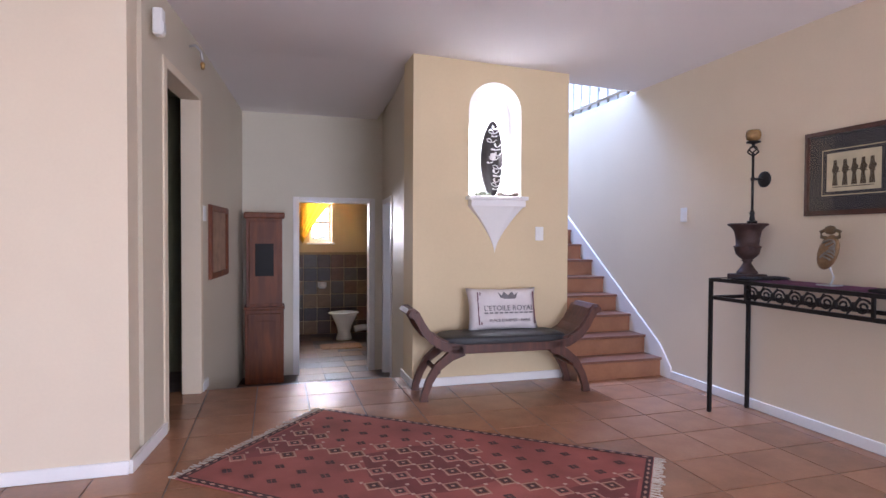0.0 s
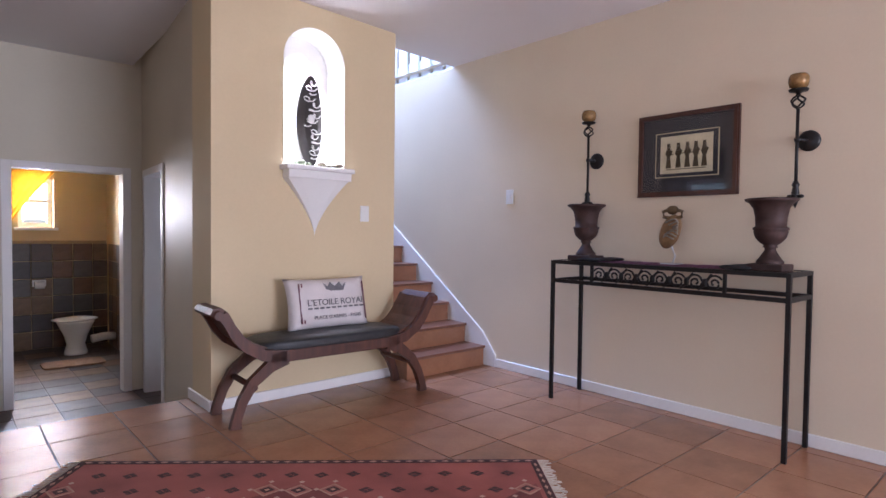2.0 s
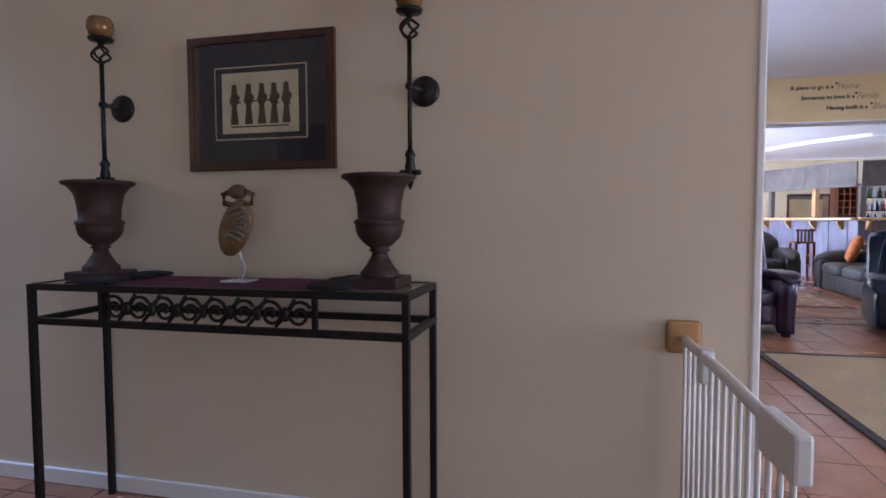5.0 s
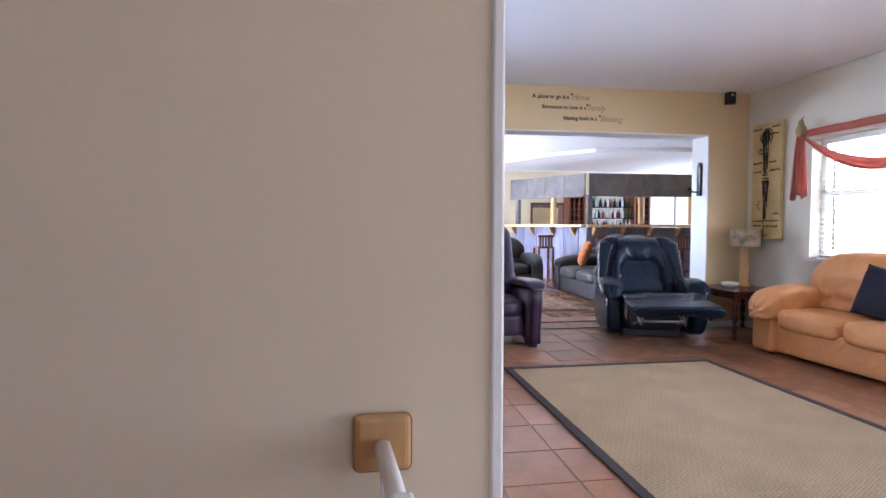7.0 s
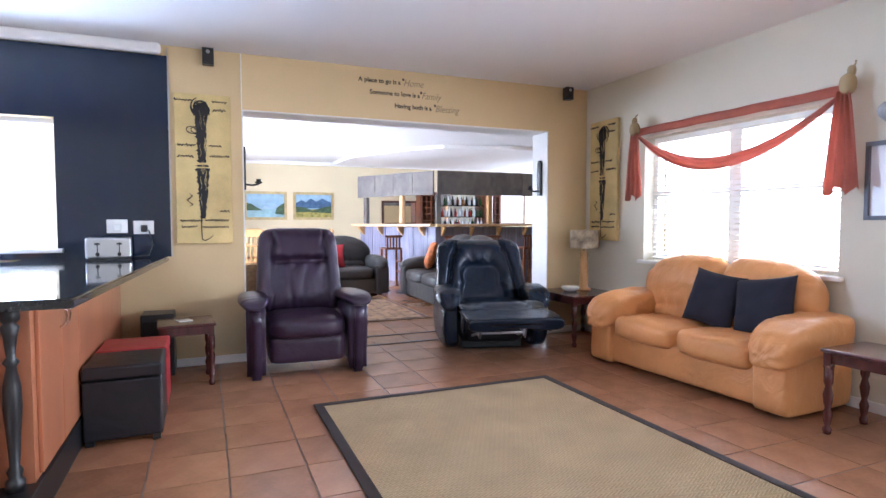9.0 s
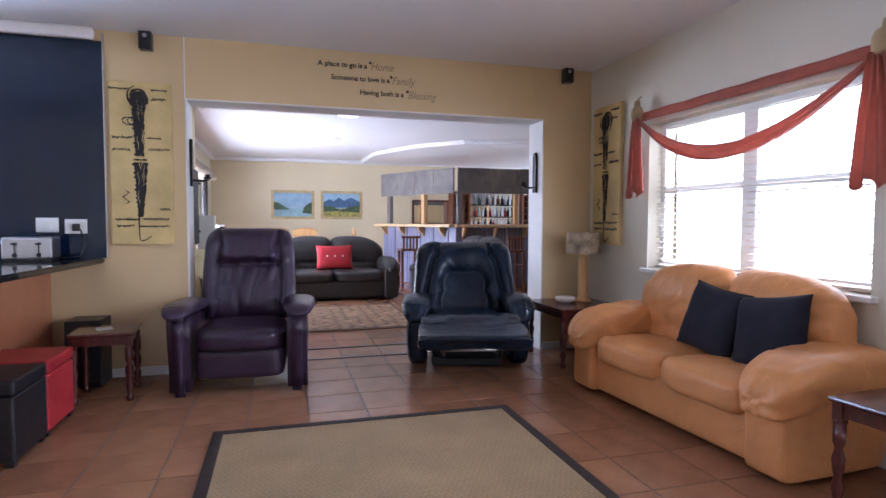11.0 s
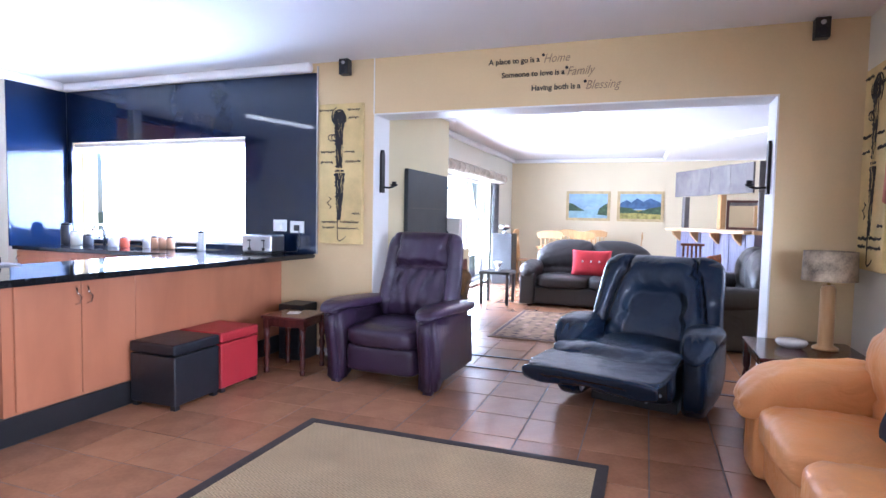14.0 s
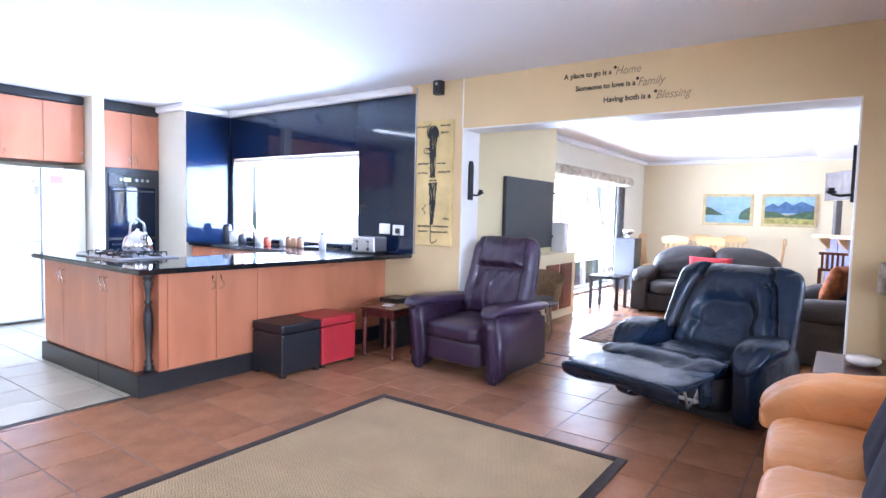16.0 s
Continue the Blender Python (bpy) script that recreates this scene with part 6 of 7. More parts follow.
# iron candle holders in the reveals of the opening
for y, s in ((0.111, -1), (-3.002, 1)):
    ch = thing("candle_bracket", "dark iron candle bracket on the white reveal", "candle bracket", (8.20, y, 1.52), 0, "candle brackets")
    bm = fresh()
    slab(bm, [(-0.035, 0), (0.035, 0), (0.035, 0.34), (0.018, 0.385), (-0.018, 0.385), (-0.035, 0.34)], min(0, s * 0.02) + s * 0.001, max(0, s * 0.02) + s * 0.001, "xz")
    part("back_plate", bm, IRON, ch)
    bm = fresh()
    tube(bm, [(0, s * 0.02, 0.05), (0, s * 0.08, 0.045), (0, s * 0.13, 0.055)], 0.009, 8)
    part("arm", bm, IRON, ch)
    bm = fresh()
    lathe(bm, [(0.01, 0.055), (0.032, 0.065), (0.034, 0.075), (0.02, 0.078), (0.022, 0.10), (0.01, 0.10)], (0, s * 0.13, 0), 14)
    part("cup", bm, IRON, ch)

# swag over the window
sw = thing("window_swag", "coral voile swag draped over the window", "curtain", (6.20, -3.47, 0))
bm = fresh()
g = []
for j in range(5):
    g.append([bm.verts.new((-0.99 + 1.98 * i / 48, 0.03 + 0.004 * math.sin(i * 0.9 + j) - 0.004 * j, 2.055 + 0.075 * j / 4 + 0.002 * math.sin(i * 0.5))) for i in range(49)])
for a, b in zip(g, g[1:]):
    for i in range(48):
        f = bm.faces.new((a[i], a[i + 1], b[i + 1], b[i]))
        f.smooth = True
bmesh.ops.solidify(bm, geom=bm.faces[:], thickness=0.004)
part("top_band", bm, CORAL, sw)
bm = fresh()
g = []
for j in range(9):
    k = j / 8
    row = []
    for i in range(41):
        u = i / 40 * 2 - 1
        sag = (1 - u * u)
        z = 2.09 - sag * (0.33 + 0.07 * k) - 0.04 * k
        row.append(bm.verts.new((u * (0.97 - 0.02 * k), 0.05 + 0.035 * math.sin(k * 14) * (0.35 + sag) + 0.02 * sag, z)))
    g.append(row)
for a, b in zip(g, g[1:]):
    for i in range(40):
        f = bm.faces.new((a[i], a[i + 1], b[i + 1], b[i]))
        f.smooth = True
bmesh.ops.solidify(bm, geom=bm.faces[:], thickness=0.005)
part("drape", bm, CORAL, sw)
for s, zb in ((1, 1.46), (-1, 1.43)):
    bm = fresh()
    g = []
    for j in range(8):
        k = j / 7
        g.append([bm.verts.new((s * 0.97 + (i / 18 - 0.5) * (0.07 + 0.17 * k ** 0.8), 0.06 + 0.022 * math.sin(i * 1.15 + k), 2.08 + (zb - 2.08) * k + 0.03 * k * math.sin(i * 0.7))) for i in range(19)])
    for a, b in zip(g, g[1:]):
        for i in range(18):
            f = bm.faces.new((a[i], a[i + 1], b[i + 1], b[i]))
            f.smooth = True
    bmesh.ops.solidify(bm, geom=bm.faces[:], thickness=0.005)
    part("tail", bm, CORAL, sw)
    bm = fresh()
    soft(bm, (s * 0.985, 0.05, 2.12), (0.10, 0.09, 0.14), 2.2, 7)
    soft(bm, (s * 1.0, 0.04, 2.20), (0.05, 0.05, 0.08), 2.2, 6)
    tube(bm, [(s * 1.0, 0.03, 2.22), (s * 1.01, 0.02, 2.25), (s * 1.0, 0.0, 2.27)], 0.006, 6)
    part("tie", bm, SEA, sw, "jute knot")
GREYB = mat("slate_frame", (0.13, 0.14, 0.17), 0.5)
picture("framed_board", "grey framed white board on the pale wall", pose(5.14, -3.52, 1.24, 0, 0, 180), 0.62, 0.50, 0.028, GREYB, [(0.028, 0.592, 0.028, 0.472, mat("white_board", (0.8, 0.8, 0.84), 0.3, 0, 3, 0.03, 0), "board")])
bm = fresh()
hp = [(0.135 * (16 * math.sin(a) ** 3) / 16, 0.135 * (13 * math.cos(a) - 5 * math.cos(2 * a) - 2 * math.cos(3 * a) - math.cos(4 * a)) / 16) for a in [2 * math.pi * i / 28 for i in range(28)]]
slab(bm, [(4.95 + u, 1.90 + v * 0.85) for u, v in hp], -3.519, -3.49, "xz")
bmesh.ops.bevel(bm, geom=[e for e in bm.edges if abs(e.verts[0].co.y - e.verts[1].co.y) < 1e-5 and e.verts[0].co.y > -3.5], offset=0.012, segments=2, affect="EDGES")
solid("wall_heart", bm, mat("pewter", (0.26, 0.24, 0.23), 0.45, 0.3, 12, 0.4, 0.05), "pewter heart ornament on the pale wall", "ornament")

# ---- kitchen ----
def handle(parent, m):
    bm = fresh()
    tube(bm, [(0, 0, -0.055), (0.012, -0.022, -0.045), (0.02, -0.026, -0.01), (-0.008, -0.028, 0.02), (-0.008, -0.022, 0.045), (0.004, 0, 0.055)], 0.0055, 8)
    o = part("handle", bm, CHROME, parent, "curved chrome handle")
    o.matrix_local = m
    return o


for x0, x1, s in ((5.64, 6.03, 1), (6.035, 6.42, -1)):
    bm = fresh()
    box(bm, x0, x1, 1.083, 1.099, 0.175, 0.895, 0.002, 1)
    d = part("door", bm, CHERRY, isl)
    handle(d, pose(x1 - 0.035 if s > 0 else x0 + 0.035, 1.083, 0.79))
bm = fresh()
box(bm, 6.425, 8.060, 1.083, 1.099, 0.175, 0.895, 0.002, 1)
part("panel", bm, CHERRY, isl)
for i in range(4):
    y0 = 1.24 + i * 0.385
    bm = fresh()
    box(bm, 5.443, 5.459, y0, y0 + 0.380, 0.175, 0.895, 0.002, 1)
    d = part("door", bm, CHERRY, isl)
    handle(d, pose(5.443, y0 + (0.345 if i % 2 == 0 else 0.035), 0.78, 0, 0, -90))
bm = fresh()
lathe(bm, [(0.035, 0.158), (0.035, 0.20), (0.022, 0.215), (0.03, 0.24), (0.018, 0.26), (0.026, 0.40), (0.034, 0.50), (0.032, 0.58), (0.018, 0.66), (0.03, 0.68), (0.016, 0.70), (0.024, 0.78), (0.034, 0.82), (0.022, 0.835), (0.036, 0.85), (0.036, 0.904)], (5.53, 1.155, 0), 18)
part("baluster", bm, BLACK, isl, "black turned corner post")

bm = fresh()
box(bm, 8.052, 8.0685, 0.70, 1.5, 0.945, 2.60)
box(bm, 8.052, 8.0685, 3.84, 3.905, 0.945, 2.60)
box(bm, 8.052, 8.0685, 1.5, 3.84, 0.945, 1.03)
box(bm, 8.052, 8.0685, 1.5, 3.84, 2.05, 2.60)
clad = solid("splashback", bm, GLOSS, "glossy black wall cladding in the kitchen", "wall cladding", kind="structure")
bm = fresh()
box(bm, 7.425, 8.051, 3.906, 3.919, 0.93, 2.60)
part("side_panel", bm, GLOSS, clad)
bm = fresh()
box(bm, 8.05, 8.069, 0.690, 0.699, 0.945, 2.66)
part("edge_strip", bm, STEEL, clad)
wb = thing("venetian_blind", "pale raised blind at the kitchen window", "blind", (8.10, 2.67, 2.0))
bm = fresh()
box(bm, -0.02, 0.02, -1.16, 1.16, 0.0, 0.04)
part("headrail", bm, CREAM, wb)
for i in range(5):
    bm = fresh()
    box(bm, -0.015, 0.015, -1.15, 1.15, -0.008 - i * 0.012, -0.006 - i * 0.012)
    part("slat", bm, CREAM, wb)

# base units along the window wall
bu = thing("base_unit", "cherry veneer base units under the window", "kitchen unit", (0, 0, 0))
bm = fresh()
box(bm, 7.50, 8.06, 1.76, 3.90, 0.1, 0.895)
box(bm, 7.55, 8.06, 1.76, 3.90, 0, 0.1)
part("body", bm, CHERRY, bu)
for i in range(5):
    bm = fresh()
    box(bm, 7.482, 7.499, 1.77 + i * 0.425, 2.19 + i * 0.425, 0.12, 0.885, 0.002, 1)
    d = part("door", bm, CHERRY, bu)
    handle(d, pose(7.482, 2.15 + i * 0.425 - (0.34 if i % 2 else 0), 0.78, 0, 0, -90))
bm = fresh()
box(bm, 7.44, 8.05, 1.745, 3.90, 0.897, 0.937, 0.006, 2)
solid("worktop", bm, GRANITE, "polished black granite worktop under the window", "worktop")
tap = thing("kitchen_tap", "chrome mixer tap at the window", "tap", (7.92, 3.2, 0.937))
bm = fresh()
tube(bm, [(0, 0, 0), (0, 0, 0.16), (-0.03, 0, 0.22), (-0.10, 0, 0.22), (-0.14, 0, 0.17)], 0.014, 10)
part("spout", bm, CHROME, tap)
bm = fresh()
for s in (-1, 1):
    tube(bm, [(0, s * 0.02, 0.06), (0, s * 0.08, 0.09)], 0.012, 8)
part("lever", bm, CHROME, tap)
random.seed(11)
for k, (x, y, h, r, col) in enumerate(((7.86, 3.68, 0.24, 0.055, (0.03, 0.03, 0.035)), (7.84, 3.50, 0.16, 0.06, (0.6, 0.58, 0.5)), (7.86, 3.36, 0.12, 0.05, (0.05, 0.05, 0.06)), (7.84, 2.98, 0.10, 0.05, (0.5, 0.5, 0.5)), (7.82, 2.80, 0.11, 0.045, (0.45, 0.08, 0.04)), (7.86, 2.55, 0.13, 0.04, (0.6, 0.6, 0.62)), (7.86, 2.44, 0.13, 0.04, (0.42, 0.24, 0.14)), (7.86, 2.34, 0.13, 0.04, (0.42, 0.24, 0.14)), (7.86, 2.24, 0.13, 0.04, (0.42, 0.24, 0.14)), (7.84, 2.0, 0.03, 0.10, (0.02, 0.02, 0.02)), (7.86, 1.86, 0.20, 0.04, (0.7, 0.7, 0.72)))):
    jar = thing("kitchen_jar", "small jar or pot on the window worktop", "jar", (x, y, 0.938), 0, "jars on the worktop")
    bm = fresh()
    lathe(bm, [(r * 0.9, 0), (r, 0.01), (r, h * 0.8), (r * 0.85, h * 0.86)], (0, 0, 0), 16)
    part("pot", bm, mat("jar_%d" % k, col, 0.3, 0, 8, 0.1, 0), jar)
    bm = fresh()
    lathe(bm, [(r * 0.88, h * 0.86), (r * 0.88, h * 0.94), (r * 0.2, h * 0.96), (r * 0.2, h)], (0, 0, 0), 14)
    part("lid", bm, STEEL if k % 2 else BLACK, jar)

toast = thing("toaster", "brushed steel four-slice toaster on black granite", "toaster", (7.84, 1.12, 0.946), 4)
toast.scale = (0.85, 0.80, 0.90)
bm = fresh()
box(bm, -0.13, 0.13, -0.19, 0.19, 0.012, 0.19, 0.02, 4)
part("shell", bm, STEEL, toast)
bm = fresh()
box(bm, -0.12, 0.12, -0.18, 0.18, 0, 0.012)
part("base", bm, BLACK, toast)
for y in (-0.09, 0.09):
    bm = fresh()
    box(bm, -0.134, -0.13, y - 0.004, y + 0.004, 0.06, 0.15)
    part("slot", bm, BLACK, toast)
    bm = fresh()
    box(bm, -0.15, -0.134, y - 0.022, y + 0.022, 0.13, 0.145, 0.003, 1)
    part("lever", bm, BLACK, toast)
    bm = fresh()
    lathe(bm, [(0.018, 0), (0.016, 0.014)], (-0.13, y, 0.05), 14, Matrix.Rotation(radians(-90), 4, "Y"))
    part("dial", bm, BLACK, toast)
    for sx in (-0.05, 0.05):
        bm = fresh()
        box(bm, sx - 0.016, sx + 0.016, y - 0.075, y + 0.075, 0.185, 0.1915)
        part("bread_slot", bm, BLACK, toast)
for y, z in ((1.09, 1.20), (0.90, 1.19)):
    so = thing("wall_socket", "white double socket on black cladding", "socket", (8.051, y, z), 0, "wall sockets")
    bm = fresh()
    box(bm, -0.011, 0, -0.075, 0.075, -0.055, 0.055, 0.004, 2)
    part("plate", bm, PLASTIC, so)
    bm = fresh()
    box(bm, -0.035, -0.011, -0.03, 0.02, -0.035, 0.02, 0.006, 2)
    part("plug", bm, PLASTIC if y > 1 else BLACK, so)
bm = fresh()
tube(bm, [(8.01, 0.86, 1.17), (7.99, 0.83, 1.05), (7.98, 0.86, 0.965), (7.93, 1.0, 0.955)], 0.005, 6)
solid("power_cord", bm, BLACK, "black power cord of the toaster", "cord")

hob = thing("gas_hob", "steel gas hob with black pan supports on granite", "hob", (5.80, 2.02, 0.945))
bm = fresh()
box(bm, -0.26, 0.26, -0.36, 0.36, 0, 0.012, 0.004, 2)
part("plate", bm, STEEL, hob)
for x in (-0.12, 0.12):
    for y in (-0.22, 0.0, 0.22):
        bm = fresh()
        lathe(bm, [(0.045, 0.012), (0.04, 0.028), (0.02, 0.03)], (x, y, 0), 16)
        part("burner", bm, BLACK, hob)
        bm = fresh()
        for a in (0, 90, 180, 270):
            c, s = math.cos(radians(a)), math.sin(radians(a))
            tube(bm, [(x + c * 0.10, y + s * 0.10, 0.012), (x + c * 0.10, y + s * 0.10, 0.045), (x + c * 0.02, y + s * 0.02, 0.045)], 0.006, 6)
        part("pan_support", bm, IRON, hob)
ket = thing("kettle", "polished steel whistling kettle on the hob", "kettle", (5.90, 2.06, 0.992))
ket.scale = (1.12, 1.12, 1.22)
bm = fresh()
lathe(bm, [(0.095, 0), (0.105, 0.01), (0.10, 0.06), (0.08, 0.10), (0.05, 0.125), (0.045, 0.13), (0.012, 0.138), (0.014, 0.15), (0.004, 0.155)], (0, 0, 0), 26)
part("pot", bm, CHROME, ket)
bm = fresh()
tube(bm, [(-0.06, 0, 0.11), (-0.05, 0, 0.19), (0, 0, 0.225), (0.05, 0, 0.19), (0.06, 0, 0.11)], 0.009, 8)
part("handle", bm, STEEL, ket)
bm = fresh()
tube(bm, [(0, -0.07, 0.08), (0, -0.12, 0.12), (0, -0.13, 0.13)], [0.02, 0.013, 0.012], 8)
part("spout", bm, CHROME, ket)

# tall units on the back wall
def wall_unit(x0, x1, y, z0, z1, doors, label):
    u = thing("wall_unit", label, "cupboard", (0, 0, 0), 0, "kitchen cupboards")
    bm = fresh()
    box(bm, x0, x1, y + 0.018, 5.29, z0, z1)
    part("body", bm, CHERRY, u)
    w = (x1 - x0) / doors
    for i in range(doors):
        bm = fresh()
        box(bm, x0 + i * w + 0.003, x0 + (i + 1) * w - 0.003, y, y + 0.017, z0 + 0.004, z1 - 0.004, 0.002, 1)
        d = part("door", bm, CHERRY, u)
        handle(d, pose(x0 + i * w + (w - 0.04 if i % 2 == 0 else 0.04), y, z0 + 0.11))
    bm = fresh()
    box(bm, x0 - 0.0, x1 + 0.0, y - 0.015, y + 0.12, z1 + 0.002, H - 0.002, 0.02, 2)
    part("cornice", bm, BLACK, u, "black cornice")


wall_unit(5.24, 6.55, 4.66, 1.88, 2.58, 3, "cherry veneer cupboard above the fridge")
wall_unit(6.70, 7.415, 4.56, 1.86, 2.56, 2, "cherry veneer cupboard above the oven")
wall_unit(3.9, 5.23, 4.66, 1.88, 2.58, 2, "cherry veneer cupboard beside the fridge units")
oven = thing("wall_oven", "black built-in double oven with glass doors", "oven", (7.06, 4.56, 0))
bm = fresh()
box(bm, -0.355, 0.35, 0.0, 0.60, 0.0, 1.855)
part("housing", bm, BLACK, oven)
for z0, z1 in ((0.98, 1.62), (0.30, 0.94)):
    bm = fresh()
    box(bm, -0.29, 0.29, -0.022, -0.001, z0, z1, 0.004, 1)
    d = part("door", bm, GLOSS, oven, "black glass door")
    bm = fresh()
    tube(bm, [(-0.25, -0.022, z1 - 0.05), (-0.25, -0.055, z1 - 0.05), (0.25, -0.055, z1 - 0.05), (0.25, -0.022, z1 - 0.05)], 0.009, 8)
    part("handle", bm, BLACK, d)
bm = fresh()
box(bm, -0.29, 0.29, -0.018, -0.001, 1.64, 1.78, 0.003, 1)
cp = part("control_panel", bm, BLKL, oven)
for x in (-0.15, 0.05, 0.12, 0.19):
    bm = fresh()
    lathe(bm, [(0.02, 0), (0.017, 0.018)], (x, -0.018, 1.71), 12, Matrix.Rotation(radians(90), 4, "X"))
    part("knob", bm, STEEL, cp)
bm = fresh()
box(bm, -0.11, -0.02, -0.021, -0.018, 1.69, 1.735)
part("display", bm, glow("display_glow", (0.55, 0.7, 0.2), 0.6), cp)
for x, z, w, h, col in ((0.96, 1.62, 0.13, 0.09, (0.35, 0.18, 0.2)), (0.80, 1.48, 0.045, 0.10, (0.25, 0.22, 0.2)), (0.77, 1.62, 0.04, 0.03, (0.3, 0.3, 0.3))):
    bm = fresh()
    box(bm, 5.2 + x, 5.2 + x + w, 4.613, 4.618, z, z + h, 0.001, 1)
    solid("fridge_magnet", bm, mat("magnet_%d" % int(x * 100), col, 0.5), "small picture magnet on the white fridge", "magnet", group="fridge magnets")

tl = thing("ceiling_light", "fluorescent tube light on the kitchen ceiling", "ceiling light", (5.6, 2.85, H), 15)
bm = fresh()
box(bm, -0.62, 0.62, -0.05, 0.05, -0.04, -0.001, 0.006, 1)
part("housing", bm, PLASTIC, tl)
bm = fresh()
tube(bm, [(-0.59, 0, -0.06), (0.59, 0, -0.06)], 0.019, 12)
part("tube", bm, glow("tube_glow", (1, 0.97, 0.9), 14), tl)

# ---- bar room ----
kil = thing("kilim_rug", "brown and rust kilim rug on the tiles", "rug", (10.45, -1.39, 0.002))
bm = fresh()
box(bm, -0.95, 0.95, -0.82, 0.82, 0, 0.009, 0.002, 1)
part("field", bm, mat("kilim_brown", (0.25, 0.145, 0.072), 0.95, 0, 7, 0.5, 0.05, 200), kil)
random.seed(17)
KIL = [motif_mesh("kilim_motif", 0.030, 0.040, DARKW), motif_mesh("kilim_motif", 0.044, 0.026, mat("umber_wool", (0.12, 0.055, 0.03), 0.95, 0, 5, 0.3, 0.06, 220)), motif_mesh("kilim_motif", 0.040, 0.040, TANW)]
for i in range(-6, 7):
    for j in range(-5, 6):
        o = new("kilim_motif", KIL[random.choice((0, 0, 1, 1, 2))])
        o.parent = kil
        o.location = (i * 0.138 + random.uniform(-0.015, 0.015), j * 0.14 + random.uniform(-0.015, 0.015), 0.0088)
for s in (-1, 1):
    bm = fresh()
    box(bm, s * 0.90 - 0.02, s * 0.90 + 0.02, -0.80, 0.80, 0.0085, 0.0099)
    part("border", bm, DARKW, kil)
    bm = fresh()
    box(bm, -0.87, 0.87, s * 0.775 - 0.016, s * 0.775 + 0.016, 0.0085, 0.0099)
    part("border", bm, DARKW, kil)
c = thing("throw_cushion", "red buttoned cushion on the charcoal sofa", "cushion", (12.22, -1.42, 0.47), -90)
bm = fresh()
pillow(bm, (0, -0.04, 0.19), 0.58, 0.40, 0.16, Matrix.Rotation(radians(-16), 4, "X"))
part("cover", bm, REDC, c)
for x in (-0.12, 0, 0.12):
    bm = fresh()
    soft(bm, (x, -0.125, 0.22), (0.03, 0.016, 0.03), 2.2, 5)
    part("button", bm, PORC, c)
c = thing("throw_cushion", "orange patterned cushion on the bar sofa", "cushion", (11.28, -2.92, 0.47), 160)
bm = fresh()
pillow(bm, (0, 0, 0.22), 0.46, 0.46, 0.16, Matrix.Rotation(radians(-20), 4, "X"))
part("cover", bm, mat("rust_brocade", (0.42, 0.13, 0.04), 0.85, 0, 16, 0.6, 0.05), c)

# braai door and bench below it
br = thing("braai_door", "black steel braai door in the chimney breast", "fireplace", (10.11, 0.428, 0.95))
bm = fresh()
box(bm, -0.68, 0.66, -0.05, -0.001, 0, 0.90, 0.006, 1)
part("door", bm, mat("stove_black", (0.040, 0.046, 0.052), 0.5, 0.2, 4, 0.2, 0.02), br)
bm = fresh()
box(bm, -0.68, 0.66, -0.056, -0.05, 0.45, 0.465)
part("fold_line", bm, BLACK, br)
for z in (0.15, 0.75):
    bm = fresh()
    tube(bm, [(0.66, -0.05, z), (0.72, -0.06, z)], 0.014, 8)
    part("pin", bm, IRON, br)
hb = thing("hearth_bench", "cream plaster hearth with wooden cupboard doors", "hearth", (10.15, 0.43, 0))
bm = fresh()
box(bm, -0.85, 0.95, -0.28, -0.001, 0, 0.88, 0.01, 2)
part("base", bm, MATS["butter_plaster"], hb)
for x in (-0.70, -0.02, 0.42):
    bm = fresh()
    box(bm, x, x + 0.38, -0.296, -0.281, 0.12, 0.74, 0.004, 1)
    d = part("door", bm, PINE, hb)
    bm = fresh()
    box(bm, x + 0.06, x + 0.32, -0.302, -0.296, 0.18, 0.68, 0.004, 1)
    part("panel", bm, PINE, d)
bm = fresh()
box(bm, 10.95, 11.10, 0.20, 0.40, 0.88, 1.30, 0.01, 2)
solid("counter_oven", bm, PLASTIC, "small white appliance on the hearth", "appliance", (-0.16, 0.0, 0))

# wicker chair
wc2 = thing("wicker_chair", "brown wicker tub chair with a patterned cushion", "armchair", (9.35, -0.10, 0), 200)
bm = fresh()
g = []
for j in range(7):
    k = j / 6
    g.append([bm.verts.new(((0.27 + 0.05 * k) * math.cos(a), (0.26 + 0.05 * k) * math.sin(a), 0.40 + k * (0.20 + 0.14 * (0.5 - 0.5 * math.cos(a))))) for a in [radians(50 + 260 * i / 24) for i in range(25)]])
for a, b in zip(g, g[1:]):
    for i in range(24):
        f = bm.faces.new((a[i], a[i + 1], b[i + 1], b[i]))
        f.smooth = True
bmesh.ops.solidify(bm, geom=bm.faces[:], thickness=0.025)
part("back", bm, RATTAN, wc2)
bm = fresh()
soft(bm, (0, 0, 0.40), (0.54, 0.52, 0.10), 3, 8)
part("seat", bm, mat("patterned_cloth", (0.12, 0.11, 0.11), 0.9, 0, 30, 0.9, 0.03), wc2)
for a in (45, 135, 225, 315):
    bm = fresh()
    tube(bm, [(0.20 * math.cos(radians(a)), 0.20 * math.sin(radians(a)), 0.38), (0.25 * math.cos(radians(a)), 0.25 * math.sin(radians(a)), 0.0)], 0.018, 8)
    part("leg", bm, RATTAN, wc2)

